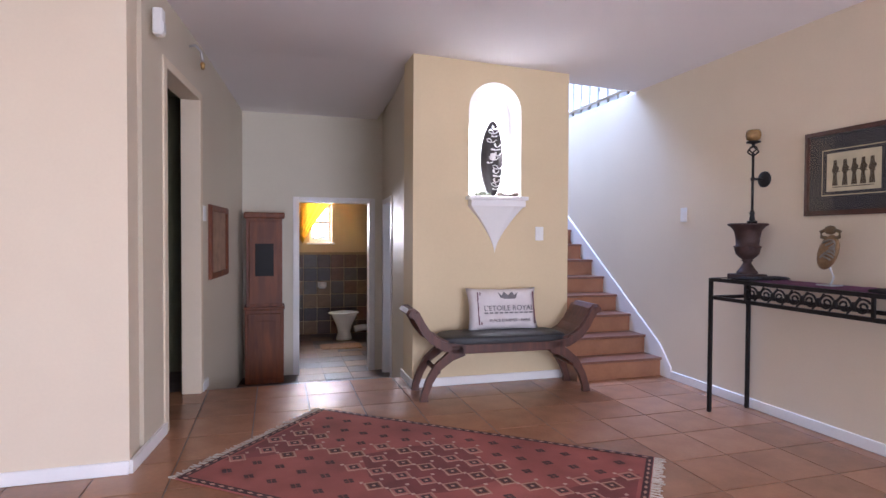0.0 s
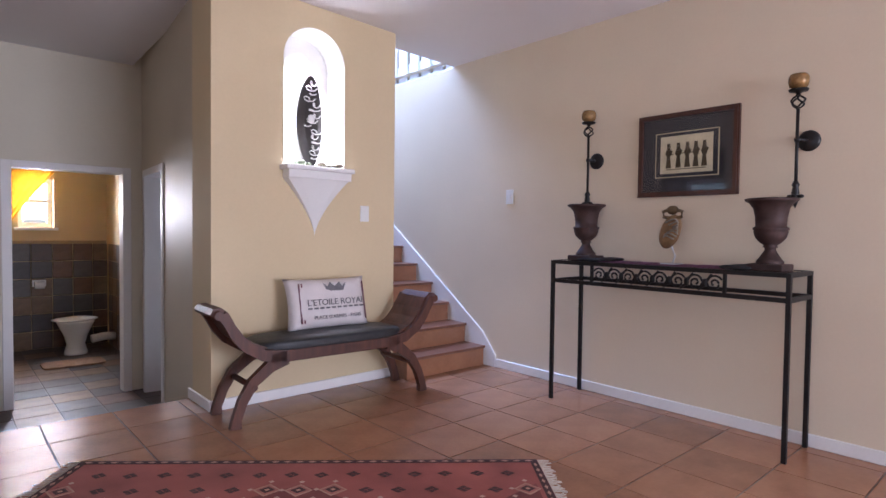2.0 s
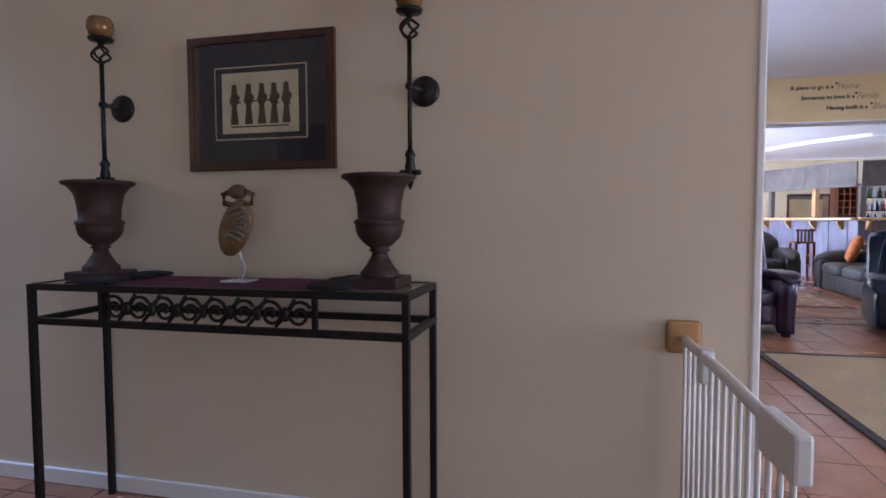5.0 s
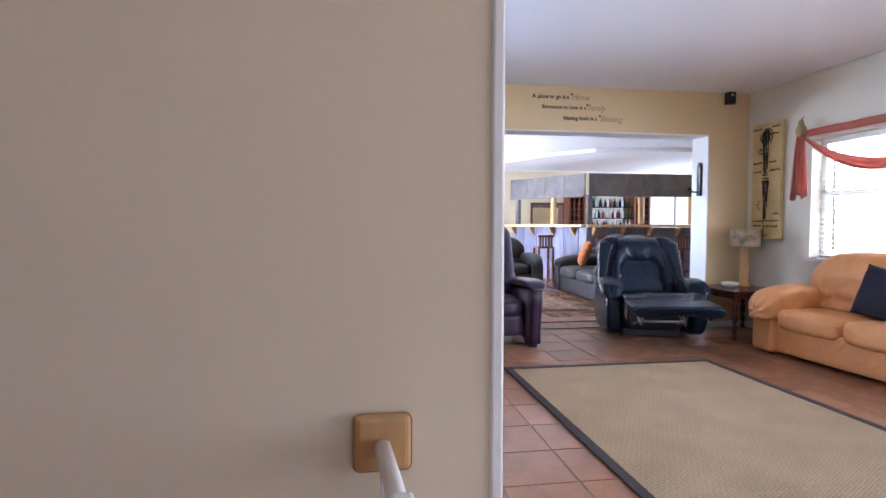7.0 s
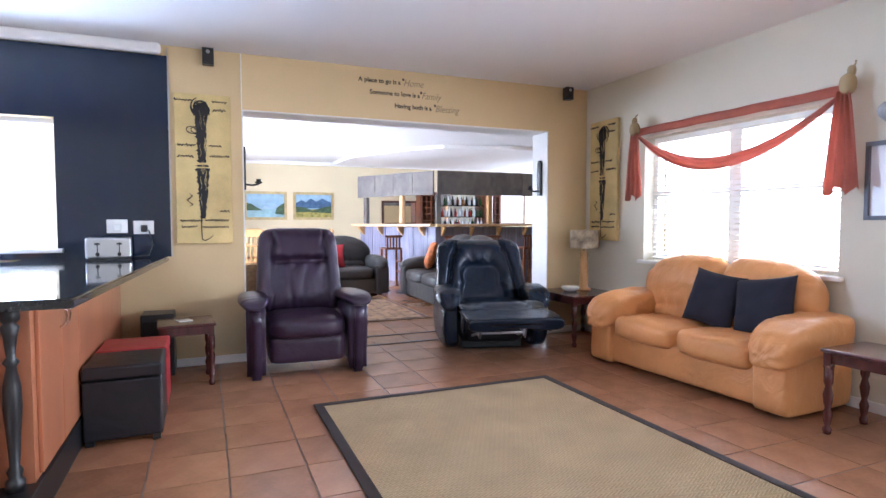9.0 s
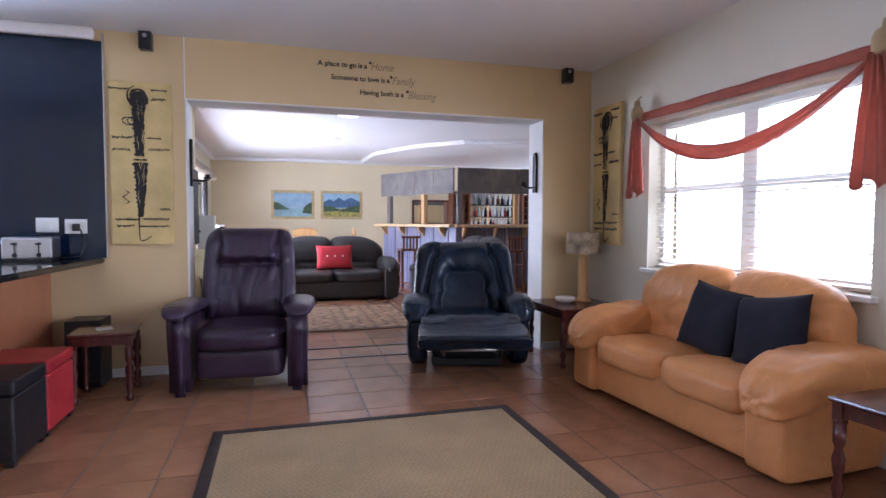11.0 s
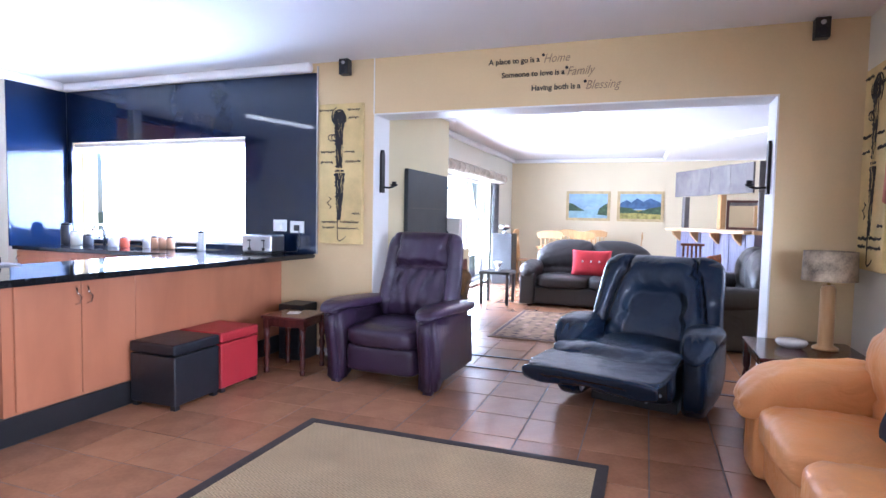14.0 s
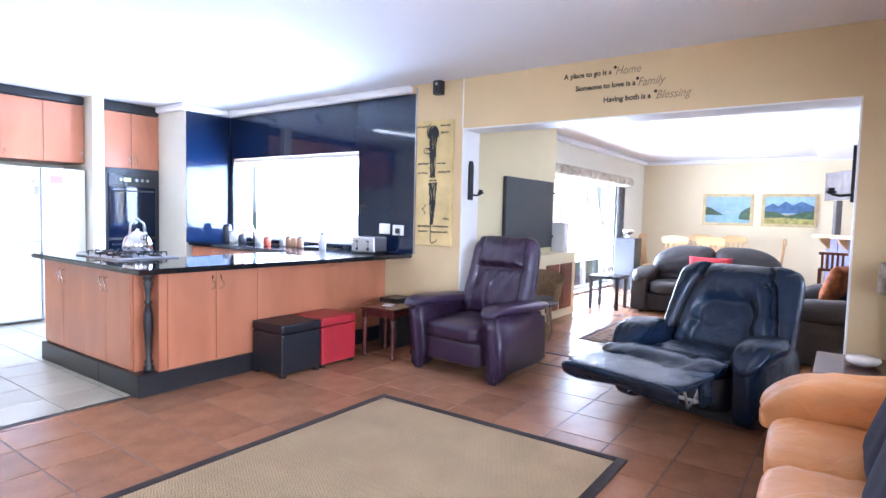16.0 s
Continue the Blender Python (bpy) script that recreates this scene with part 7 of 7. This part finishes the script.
bt = thing("side_table", "small black square table near the sliding doors", "side table", (11.95, -0.05, 0))
bm = fresh()
box(bm, -0.24, 0.24, -0.24, 0.24, 0.46, 0.50, 0.006, 1)
part("tabletop", bm, BLACK, bt)
for x in (-1, 1):
    for y in (-1, 1):
        bm = fresh()
        box(bm, x * 0.20 - 0.022, x * 0.20 + 0.022, y * 0.20 - 0.022, y * 0.20 + 0.022, 0, 0.46)
        part("leg", bm, BLACK, bt)
bm = fresh()
lathe(bm, [(0.05, 0), (0.02, 0.03), (0.03, 0.06), (0.07, 0.13), (0.065, 0.14), (0.02, 0.06)], (0, 0, 0), 16)
solid("glass_bowl", bm, PORC, "small pale bowl on the black table", "bowl", (11.95, -0.05, 0.50))

# pelmet, curtains
pel = thing("curtain_pelmet", "rolled striped pelmet over the sliding doors", "pelmet", (13.1, 0.74, 2.02))
for i in range(16):
    bm = fresh()
    soft(bm, (-1.95 + i * 0.26, 0, 0.09), (0.27, 0.30, 0.20), 2.8, 7)
    part("scallop", bm, mat("striped_linen", (0.34, 0.29, 0.22), 0.9, 0, 18, 0.4, 0.05), pel)
for x in (11.22, 14.95):
    cu = thing("curtain", "grey-brown gathered curtain beside the sliding doors", "curtain", (x, 0.80, 0.02), 0, "patio curtains")
    bm = fresh()
    g = [[bm.verts.new((-0.17 + 0.34 * i / 24, 0.035 * math.sin(i * 1.3), z)) for i in range(25)] for z in (0, 0.7, 1.4, 2.02)]
    for a, b in zip(g, g[1:]):
        for i in range(24):
            f = bm.faces.new((a[i], a[i + 1], b[i + 1], b[i]))
            f.smooth = True
    bmesh.ops.solidify(bm, geom=bm.faces[:], thickness=0.006)
    part("cloth", bm, mat("curtain_cloth", (0.20, 0.19, 0.19), 0.9, 0, 14, 0.5, 0.04), cu)

# paintings
SKYB = mat("painted_sky", (0.26, 0.38, 0.50), 0.6, 0, 5, 0.3, 0.03)
LAKE = mat("painted_water", (0.26, 0.40, 0.44), 0.6, 0, 6, 0.3, 0.03)
HILL = mat("painted_hills", (0.05, 0.10, 0.20), 0.6, 0, 8, 0.5, 0.03)
TREES = mat("painted_trees", (0.045, 0.08, 0.035), 0.6, 0, 14, 0.7, 0.04)
FIELD = mat("painted_field", (0.30, 0.26, 0.06), 0.6, 0, 12, 0.7, 0.04)
GILT = mat("gilt_frame", (0.48, 0.36, 0.18), 0.4, 0.4, 14, 0.3, 0.04)
PW, PH = 0.98, 0.67
for k, (y, label) in enumerate(((-0.40, "gilt framed painting of a pale blue lake"), (-1.53, "gilt framed painting of dark mountains and a meadow"))):
    p = picture("landscape_painting", label, pose(16.848, y, 1.28, 0, 0, -90), PW, PH, 0.06, GILT, [(0.06, PW - 0.06, 0.06, PH - 0.06, SKYB, "painted_ground")])
    bm = fresh()
    if k == 0:
        slab(bm, [(0.06, 0.06), (0.92, 0.06), (0.92, 0.26), (0.06, 0.24)], -0.014, -0.0102, "xz")
        part("painted_lake", bm, LAKE, p)
        bm = fresh()
        slab(bm, [(0.06, 0.22), (0.06, 0.40), (0.16, 0.38), (0.28, 0.30), (0.40, 0.24), (0.40, 0.22)], -0.016, -0.0102, "xz")
        part("painted_treeline", bm, TREES, p)
        bm = fresh()
        slab(bm, [(0.70, 0.14), (0.74, 0.28), (0.84, 0.36), (0.92, 0.40), (0.92, 0.12)], -0.016, -0.0102, "xz")
        part("painted_treeline", bm, TREES, p)
        bm = fresh()
        slab(bm, [(0.36, 0.24), (0.48, 0.34), (0.58, 0.30), (0.72, 0.38), (0.80, 0.26)], -0.0135, -0.0102, "xz")
        part("painted_ridge", bm, mat("painted_haze", (0.30, 0.40, 0.50), 0.6), p)
    else:
        slab(bm, [(0.06, 0.28), (0.06, 0.40), (0.20, 0.48), (0.30, 0.42), (0.42, 0.52), (0.55, 0.44), (0.70, 0.52), (0.92, 0.42), (0.92, 0.28)], -0.014, -0.0102, "xz")
        part("painted_ridge", bm, HILL, p)
        bm = fresh()
        slab(bm, [(0.06, 0.06), (0.92, 0.06), (0.92, 0.22), (0.5, 0.26), (0.06, 0.22)], -0.015, -0.0102, "xz")
        part("painted_field", bm, FIELD, p)
        bm = fresh()
        slab(bm, [(0.06, 0.18), (0.06, 0.32), (0.3, 0.30), (0.45, 0.22), (0.7, 0.30), (0.92, 0.34), (0.92, 0.16), (0.6, 0.18), (0.4, 0.19)], -0.017, -0.0102, "xz")
        part("painted_treeline", bm, TREES, p)

# dining set behind the sofa
dt = thing("dining_table", "honey wood dining table behind the sofa", "dining table", (15.2, -0.85, 0))
bm = fresh()
box(bm, -0.45, 0.45, -0.75, 0.75, 0.72, 0.76, 0.01, 2)
part("tabletop", bm, MAPLE, dt)
for x in (-0.38, 0.38):
    for y in (-0.68, 0.68):
        bm = fresh()
        lathe(bm, [(0.03, 0), (0.045, 0.3), (0.03, 0.6), (0.045, 0.72)], (x, y, 0), 12)
        part("leg", bm, MAPLE, dt)
first = None
for x, y, rz in ((14.55, -0.45, 180), (14.55, -1.05, 180), (15.2, 0.15, 90), (15.2, -1.85, -90), (15.85, -0.55, 0), (15.85, -1.15, 0)):
    if first is None:
        first = thing("dining_chair", "honey wood spindle-back dining chair", "chair", (x, y, 0), rz, "chairs round the dining table")
        bm = fresh()
        box(bm, -0.21, 0.21, -0.21, 0.21, 0.43, 0.46, 0.012, 2)
        part("seat", bm, MAPLE, first)
        for a in (-1, 1):
            for b in (-1, 1):
                bm = fresh()
                lathe(bm, [(0.016, 0), (0.022, 0.2), (0.016, 0.43)], (a * 0.18, b * 0.18, 0), 10)
                part("leg", bm, MAPLE, first)
        for i in range(5):
            bm = fresh()
            tube(bm, [(0.19, -0.16 + i * 0.08, 0.46), (0.25, -0.17 + i * 0.085, 0.98)], 0.011, 8)
            part("spindle", bm, MAPLE, first)
        bm = fresh()
        slab(bm, [(-0.22, 0.94), (0.22, 0.94), (0.24, 1.04), (0.1, 1.08), (-0.1, 1.08), (-0.24, 1.04)], 0.235, 0.265, "yz")
        part("top_rail", bm, MAPLE, first)
    else:
        copy_thing(first, pose(x, y, 0, 0, 0, rz))
st = thing("black_stand", "black stand with a steel ornament by the window", "stand", (14.6, 0.50, 0))
bm = fresh()
box(bm, -0.22, 0.22, -0.20, 0.20, 0, 1.0, 0.01, 1)
part("cabinet", bm, BLACK, st)
bm = fresh()
lathe(bm, [(0.08, 1.0), (0.03, 1.03), (0.03, 1.06), (0.11, 1.10), (0.12, 1.15), (0.05, 1.17)], (0, 0, 0), 16)
part("ornament", bm, CHROME, st)

# the bar
BP = [Vector((15.0, -2.72, 0)), Vector((13.0, -3.70, 0)), Vector((12.9, -7.4, 0))]
bar = thing("bar_counter", "blue-grey plank bar with a pale wooden top", "bar counter")
can = thing("bar_canopy", "weathered grey timber canopy over the bar", "bar canopy")
for a, b in zip(BP, BP[1:]):
    d = (b - a)
    L = d.length
    d.normalize()
    nrm = Vector((d.y, -d.x, 0))
    if nrm.x > 0:
        nrm = -nrm
    ang = math.atan2(d.y, d.x)
    rot = Matrix.Rotation(ang, 4, "Z")
    n = int(L / 0.19)
    side = nrm.dot(rot @ Vector((0, 1, 0)))
    sg = 1 if side > 0 else -1
    for i in range(n):
        bm = fresh()
        box(bm, i * L / n + 0.002, (i + 1) * L / n - 0.002, -0.012 * (1 + i % 2), 0.014, 0.0, 1.125)
        o = part("plank", bm, BARB, bar)
        o.matrix_local = Matrix.Translation(a) @ rot
    for i in range(int(L / 0.62) + 1):
        bm = fresh()
        slab(bm, [(0, 1.125), (sg * 0.17, 1.125), (sg * 0.15, 1.07), (sg * 0.03, 0.95), (0, 0.95)], i * 0.6 + 0.1, i * 0.6 + 0.145, "yz")
        o = part("bracket", bm, MAPLE, bar)
        o.matrix_local = Matrix.Translation(a) @ rot
    bm = fresh()
    box(bm, -0.06, L + 0.04, min(-sg * 0.30, sg * 0.22), max(-sg * 0.30, sg * 0.22), 1.135, 1.185, 0.008, 2)
    o = part("bar_top", bm, wood("pale_bar_top", (0.62, 0.42, 0.22), (0.48, 0.30, 0.15), 0.3), bar)
    o.matrix_local = Matrix.Translation(a) @ rot
    n = int(L / 0.55)
    random.seed(4)
    for i in range(n):
        bm = fresh()
        dz = random.uniform(-0.012, 0.012)
        box(bm, i * L / n + 0.003, (i + 1) * L / n - 0.003, 0, sg * 0.03, 1.76 + dz, 2.22 + dz)
        o = part("board", bm, BARN, can)
        o.matrix_local = Matrix.Translation(a + nrm * 0.05) @ rot
    for i in range(int(L / 1.15) + 1):
        bm = fresh()
        box(bm, -0.05, 0.05, -0.05, 0.05, 1.19, 1.76, 0.01, 1)
        o = part("post", bm, MAPLE if i else BARN, can)
        o.matrix_local = Matrix.Translation(a - nrm * 0.10) @ rot @ Matrix.Translation((0.08 + i * 1.12, 0, 0))
bm = fresh()
pts = [(16.7, -2.45), (15.0, -2.5), (13.6, -3.05), (12.75, -3.75), (12.4, -5.0), (12.35, -7.6), (16.7, -7.6)]
slab(bm, pts, H - 0.07, H - 0.004)
bmesh.ops.bevel(bm, geom=[e for e in bm.edges if abs(e.verts[0].co.z - e.verts[1].co.z) < 1e-5 and e.verts[0].co.z < H - 0.05], offset=0.03, segments=3, affect="EDGES")
solid("cornice_bar", bm, CEIL, "curved dropped ceiling over the bar", "cornice", kind="structure")
# back bar
bs = thing("back_bar", "mirrored back bar shelves with wine racks", "shelf unit", (16.45, -5.85, 0))
bm = fresh()
box(bm, 0.34, 0.38, -1.15, 1.15, 1.05, 2.0)
part("mirror", bm, MIRROR, bs)
for z in (1.04, 1.34, 1.64):
    bm = fresh()
    box(bm, 0.05, 0.34, -0.68, 0.68, z, z + 0.02)
    part("shelf", bm, GLASS if z > 1.1 else MAPLE, bs)
for s in (-1, 1):
    for y in (s * 1.15, s * 0.72):
        bm = fresh()
        box(bm, 0.0, 0.36, y - 0.02, y + 0.02, 0.9, 2.0)
        part("upright", bm, PINE, bs)
    for i in range(6):
        bm = fresh()
        box(bm, 0.02, 0.34, min(s * 0.74, s * 1.13), max(s * 0.74, s * 1.13), 1.1 + i * 0.16, 1.115 + i * 0.16)
        part("rack_shelf", bm, PINE, bs)
    for i in range(1, 3):
        y = s * (0.74 + i * 0.13)
        for k in range(5):
            bm = fresh()
            box(bm, 0.02, 0.34, y - 0.008, y + 0.008, 1.116 + k * 0.16, 1.259 + k * 0.16)
            part("rack_divider", bm, PINE, bs)
random.seed(21)
BOT = [mat("bottle_green", (0.03, 0.09, 0.03), 0.08), mat("bottle_amber", (0.20, 0.08, 0.02), 0.08), mat("bottle_clear", (0.55, 0.58, 0.6), 0.06), mat("bottle_dark", (0.02, 0.02, 0.02), 0.1), mat("bottle_red", (0.3, 0.03, 0.02), 0.15)]
shapes = []
for i in range(5):
    bm = fresh()
    r, h = random.uniform(0.03, 0.042), random.uniform(0.2, 0.27)
    lathe(bm, [(r, 0), (r, h * 0.6), (r * 0.4, h * 0.74), (r * 0.34, h * 0.97), (r * 0.4, h)], (0, 0, 0), 10)
    me = mesh_of("bottle", bm)
    me.materials.append(BOT[i])
    shapes.append(me)
for z in (1.062, 1.362, 1.662):
    for i in range(13):
        o = new("bottle", shapes[random.choice((2, 2, 2, 0, 1, 3, 2, 4))])
        o.location = (16.45 + random.uniform(0.12, 0.26), -6.48 + i * 0.105, z)
        tagged(o, "glass bottle on the back bar shelf", "bottle", "bottles on the back bar")
picture("bar_mirror", "dark framed mirror on the wall behind the bar", pose(16.848, -3.75, 1.15, 0, 0, -90), 1.0, 0.62, 0.05, WALNUT, [(0.05, 0.95, 0.05, 0.57, MIRROR, "mirror_glass")])
picture("framed_shirt", "framed white garment lit by daylight behind the bar", pose(16.848, -7.15, 1.15, 0, 0, -90), 0.85, 0.85, 0.04, WALNUT, [(0.04, 0.81, 0.04, 0.81, mat("white_cloth", (0.8, 0.78, 0.76), 0.9), "garment")])
stool0 = None
for x, y in ((13.2, -2.85), (12.45, -3.75), (12.4, -4.55), (12.35, -5.35), (12.35, -6.2)):
    if stool0 is None:
        stool0 = thing("bar_stool", "wooden bar stool with a slatted low back", "bar stool", (x, y, 0), 0, "stools at the bar")
        bm = fresh()
        box(bm, -0.17, 0.17, -0.17, 0.17, 0.70, 0.735, 0.008, 2)
        part("seat", bm, PINE, stool0)
        for a in (-1, 1):
            for b in (-1, 1):
                bm = fresh()
                box(bm, a * 0.15 - 0.02, a * 0.15 + 0.02, b * 0.15 - 0.02, b * 0.15 + 0.02, 0, 0.70)
                part("leg", bm, PINE, stool0)
        for i in range(5):
            bm = fresh()
            box(bm, -0.165, -0.145, -0.13 + i * 0.06, -0.10 + i * 0.06, 0.735, 0.93)
            part("slat", bm, PINE, stool0)
        bm = fresh()
        box(bm, -0.17, -0.14, -0.17, 0.17, 0.93, 0.97, 0.005, 1)
        part("top_rail", bm, PINE, stool0)
        for z in (0.25, 0.45):
            bm = fresh()
            box(bm, -0.13, 0.13, -0.16, -0.14, z, z + 0.03)
            part("stretcher", bm, PINE, stool0)
            bm = fresh()
            box(bm, -0.13, 0.13, 0.14, 0.16, z, z + 0.03)
            part("stretcher", bm, PINE, stool0)
    else:
        copy_thing(stool0, pose(x, y, 0, 0, 0, 0))
for x in (10.7, 13.45):
    cl = thing("ceiling_light", "round frosted ceiling light in the bar room", "ceiling light", (x, -1.48, H), 0, "bar room ceiling lights")
    bm = fresh()
    lathe(bm, [(0.05, -0.085), (0.13, -0.07), (0.165, -0.035), (0.17, -0.012)], (0, 0, 0), 26)
    part("diffuser", bm, glow("frosted_glow", (1, 0.95, 0.85), 3.0), cl)
    bm = fresh()
    lathe(bm, [(0.18, -0.012), (0.18, -0.001)], (0, 0, 0), 26)
    part("rim", bm, PLASTIC, cl)

# ---- floor tiles, nearest as pieces, the rest joined ----
P, GAP = 0.37, 0.007
bm = fresh()
box(bm, -P / 2 + GAP / 2, P / 2 - GAP / 2, -P / 2 + GAP / 2, P / 2 - GAP / 2, -0.004, 0.0, 0.0015, 1)
tile_me = mesh_of("floor_tile", bm)
tile_me.materials.append(TILE)


def near(x, y):
    return (4.0 < x < 8.1 and -2.75 < y < 1.1 and not (4.2 < x < 6.4 and -1.9 < y < -0.4)) or (-0.6 < x < 3.2 and 2.5 < y < 4.80 and not (0.0 < x < 1.3 and 2.6 < y < 3.5))


rv, rf = [], []
X0, Y0 = 7.16 - 28 * P, -1.13 - 21 * P
for i in range(55):
    for j in range(37):
        x, y = X0 + (i + 0.5) * P, Y0 + (j + 0.5) * P
        if x > 16.95 or y < -8.6 or (x > 8.36 and y > 1.0) or (x < 8.2 and y < -3.55) or (x > 8.36 and y < -6.5) or (x < -0.95 and y > 5.5) or (-0.95 < x < 1.0 and y > 4.8) or (3.5 < x < 8.2 and y > 1.09):
            continue
        if near(x, y):
            o = new("floor_tile", tile_me)
            o.parent = floor
            o.location = (x, y, 0)
        else:
            k = len(rv)
            h, b = P / 2 - GAP / 2, 0.0015
            for s, z in ((h, -0.004), (h, -b), (h - b, 0.0)):
                rv += [(x - s, y - s, z), (x + s, y - s, z), (x + s, y + s, z), (x - s, y + s, z)]
            for r in (0, 4):
                for q in range(4):
                    rf.append((k + r + q, k + r + (q + 1) % 4, k + r + 4 + (q + 1) % 4, k + r + 4 + q))
            rf.append((k + 8, k + 9, k + 10, k + 11))
# pale tiles of the kitchen, behind a dark strip
kv, kf = [], []
for i in range(13):
    for j in range(12):
        x0, y0 = 3.53 + i * P, 1.205 + j * P
        if x0 > 8.0 or y0 > 5.2:
            continue
        k = len(kv)
        g, b = GAP / 2, 0.0015
        for e, z in ((0, -0.004), (0, -b), (b, 0.0)):
            kv += [(x0 + g + e, y0 + g + e, z), (x0 + P - g - e, y0 + g + e, z), (x0 + P - g - e, y0 + P - g - e, z), (x0 + g + e, y0 + P - g - e, z)]
        for r in (0, 4):
            for q in range(4):
                kf.append((k + r + q, k + r + (q + 1) % 4, k + r + 4 + (q + 1) % 4, k + r + 4 + q))
        kf.append((k + 8, k + 9, k + 10, k + 11))
me = bpy.data.meshes.new("kitchen_tiles")
me.from_pydata(kv, [], kf)
me.materials.append(PALETILE)
o = new("kitchen_tiles", me)
o.parent = floor
tagged(o, kind="stuff")
for i in range(6):
    bm = fresh()
    box(bm, 3.51 + i * 0.32, 3.505 + (i + 1) * 0.32, 1.150, 1.200, -0.004, 0.001, 0.001, 1)
    part("border_strip", bm, mat("dark_strip", (0.05, 0.04, 0.034), 0.5), floor)
bm = fresh()
box(bm, 3.5, 5.42, 1.095, 1.146, -0.004, 0.0)
part("tile_cut", bm, TILE, floor)
# slate of the sunken hall and bathroom
bm = fresh()
box(bm, -0.147, 0.147, -0.147, 0.147, -0.006, 0.0, 0.003, 1)
me = mesh_of("slate_tile", bm)
me.materials.append(MULTI)
for i in range(7):
    for j in range(15):
        o = new("slate_tile", me)
        o.parent = hall_floor
        o.location = (-0.62 + i * 0.3, 4.96 + j * 0.3, LOW + 0.002)
me = bpy.data.meshes.new("floor_tiles")
me.from_pydata(rv, [], rf)
me.materials.append(TILE_ISLE)
o = new("floor_tiles", me)
o.parent = floor
tagged(o, kind="stuff")
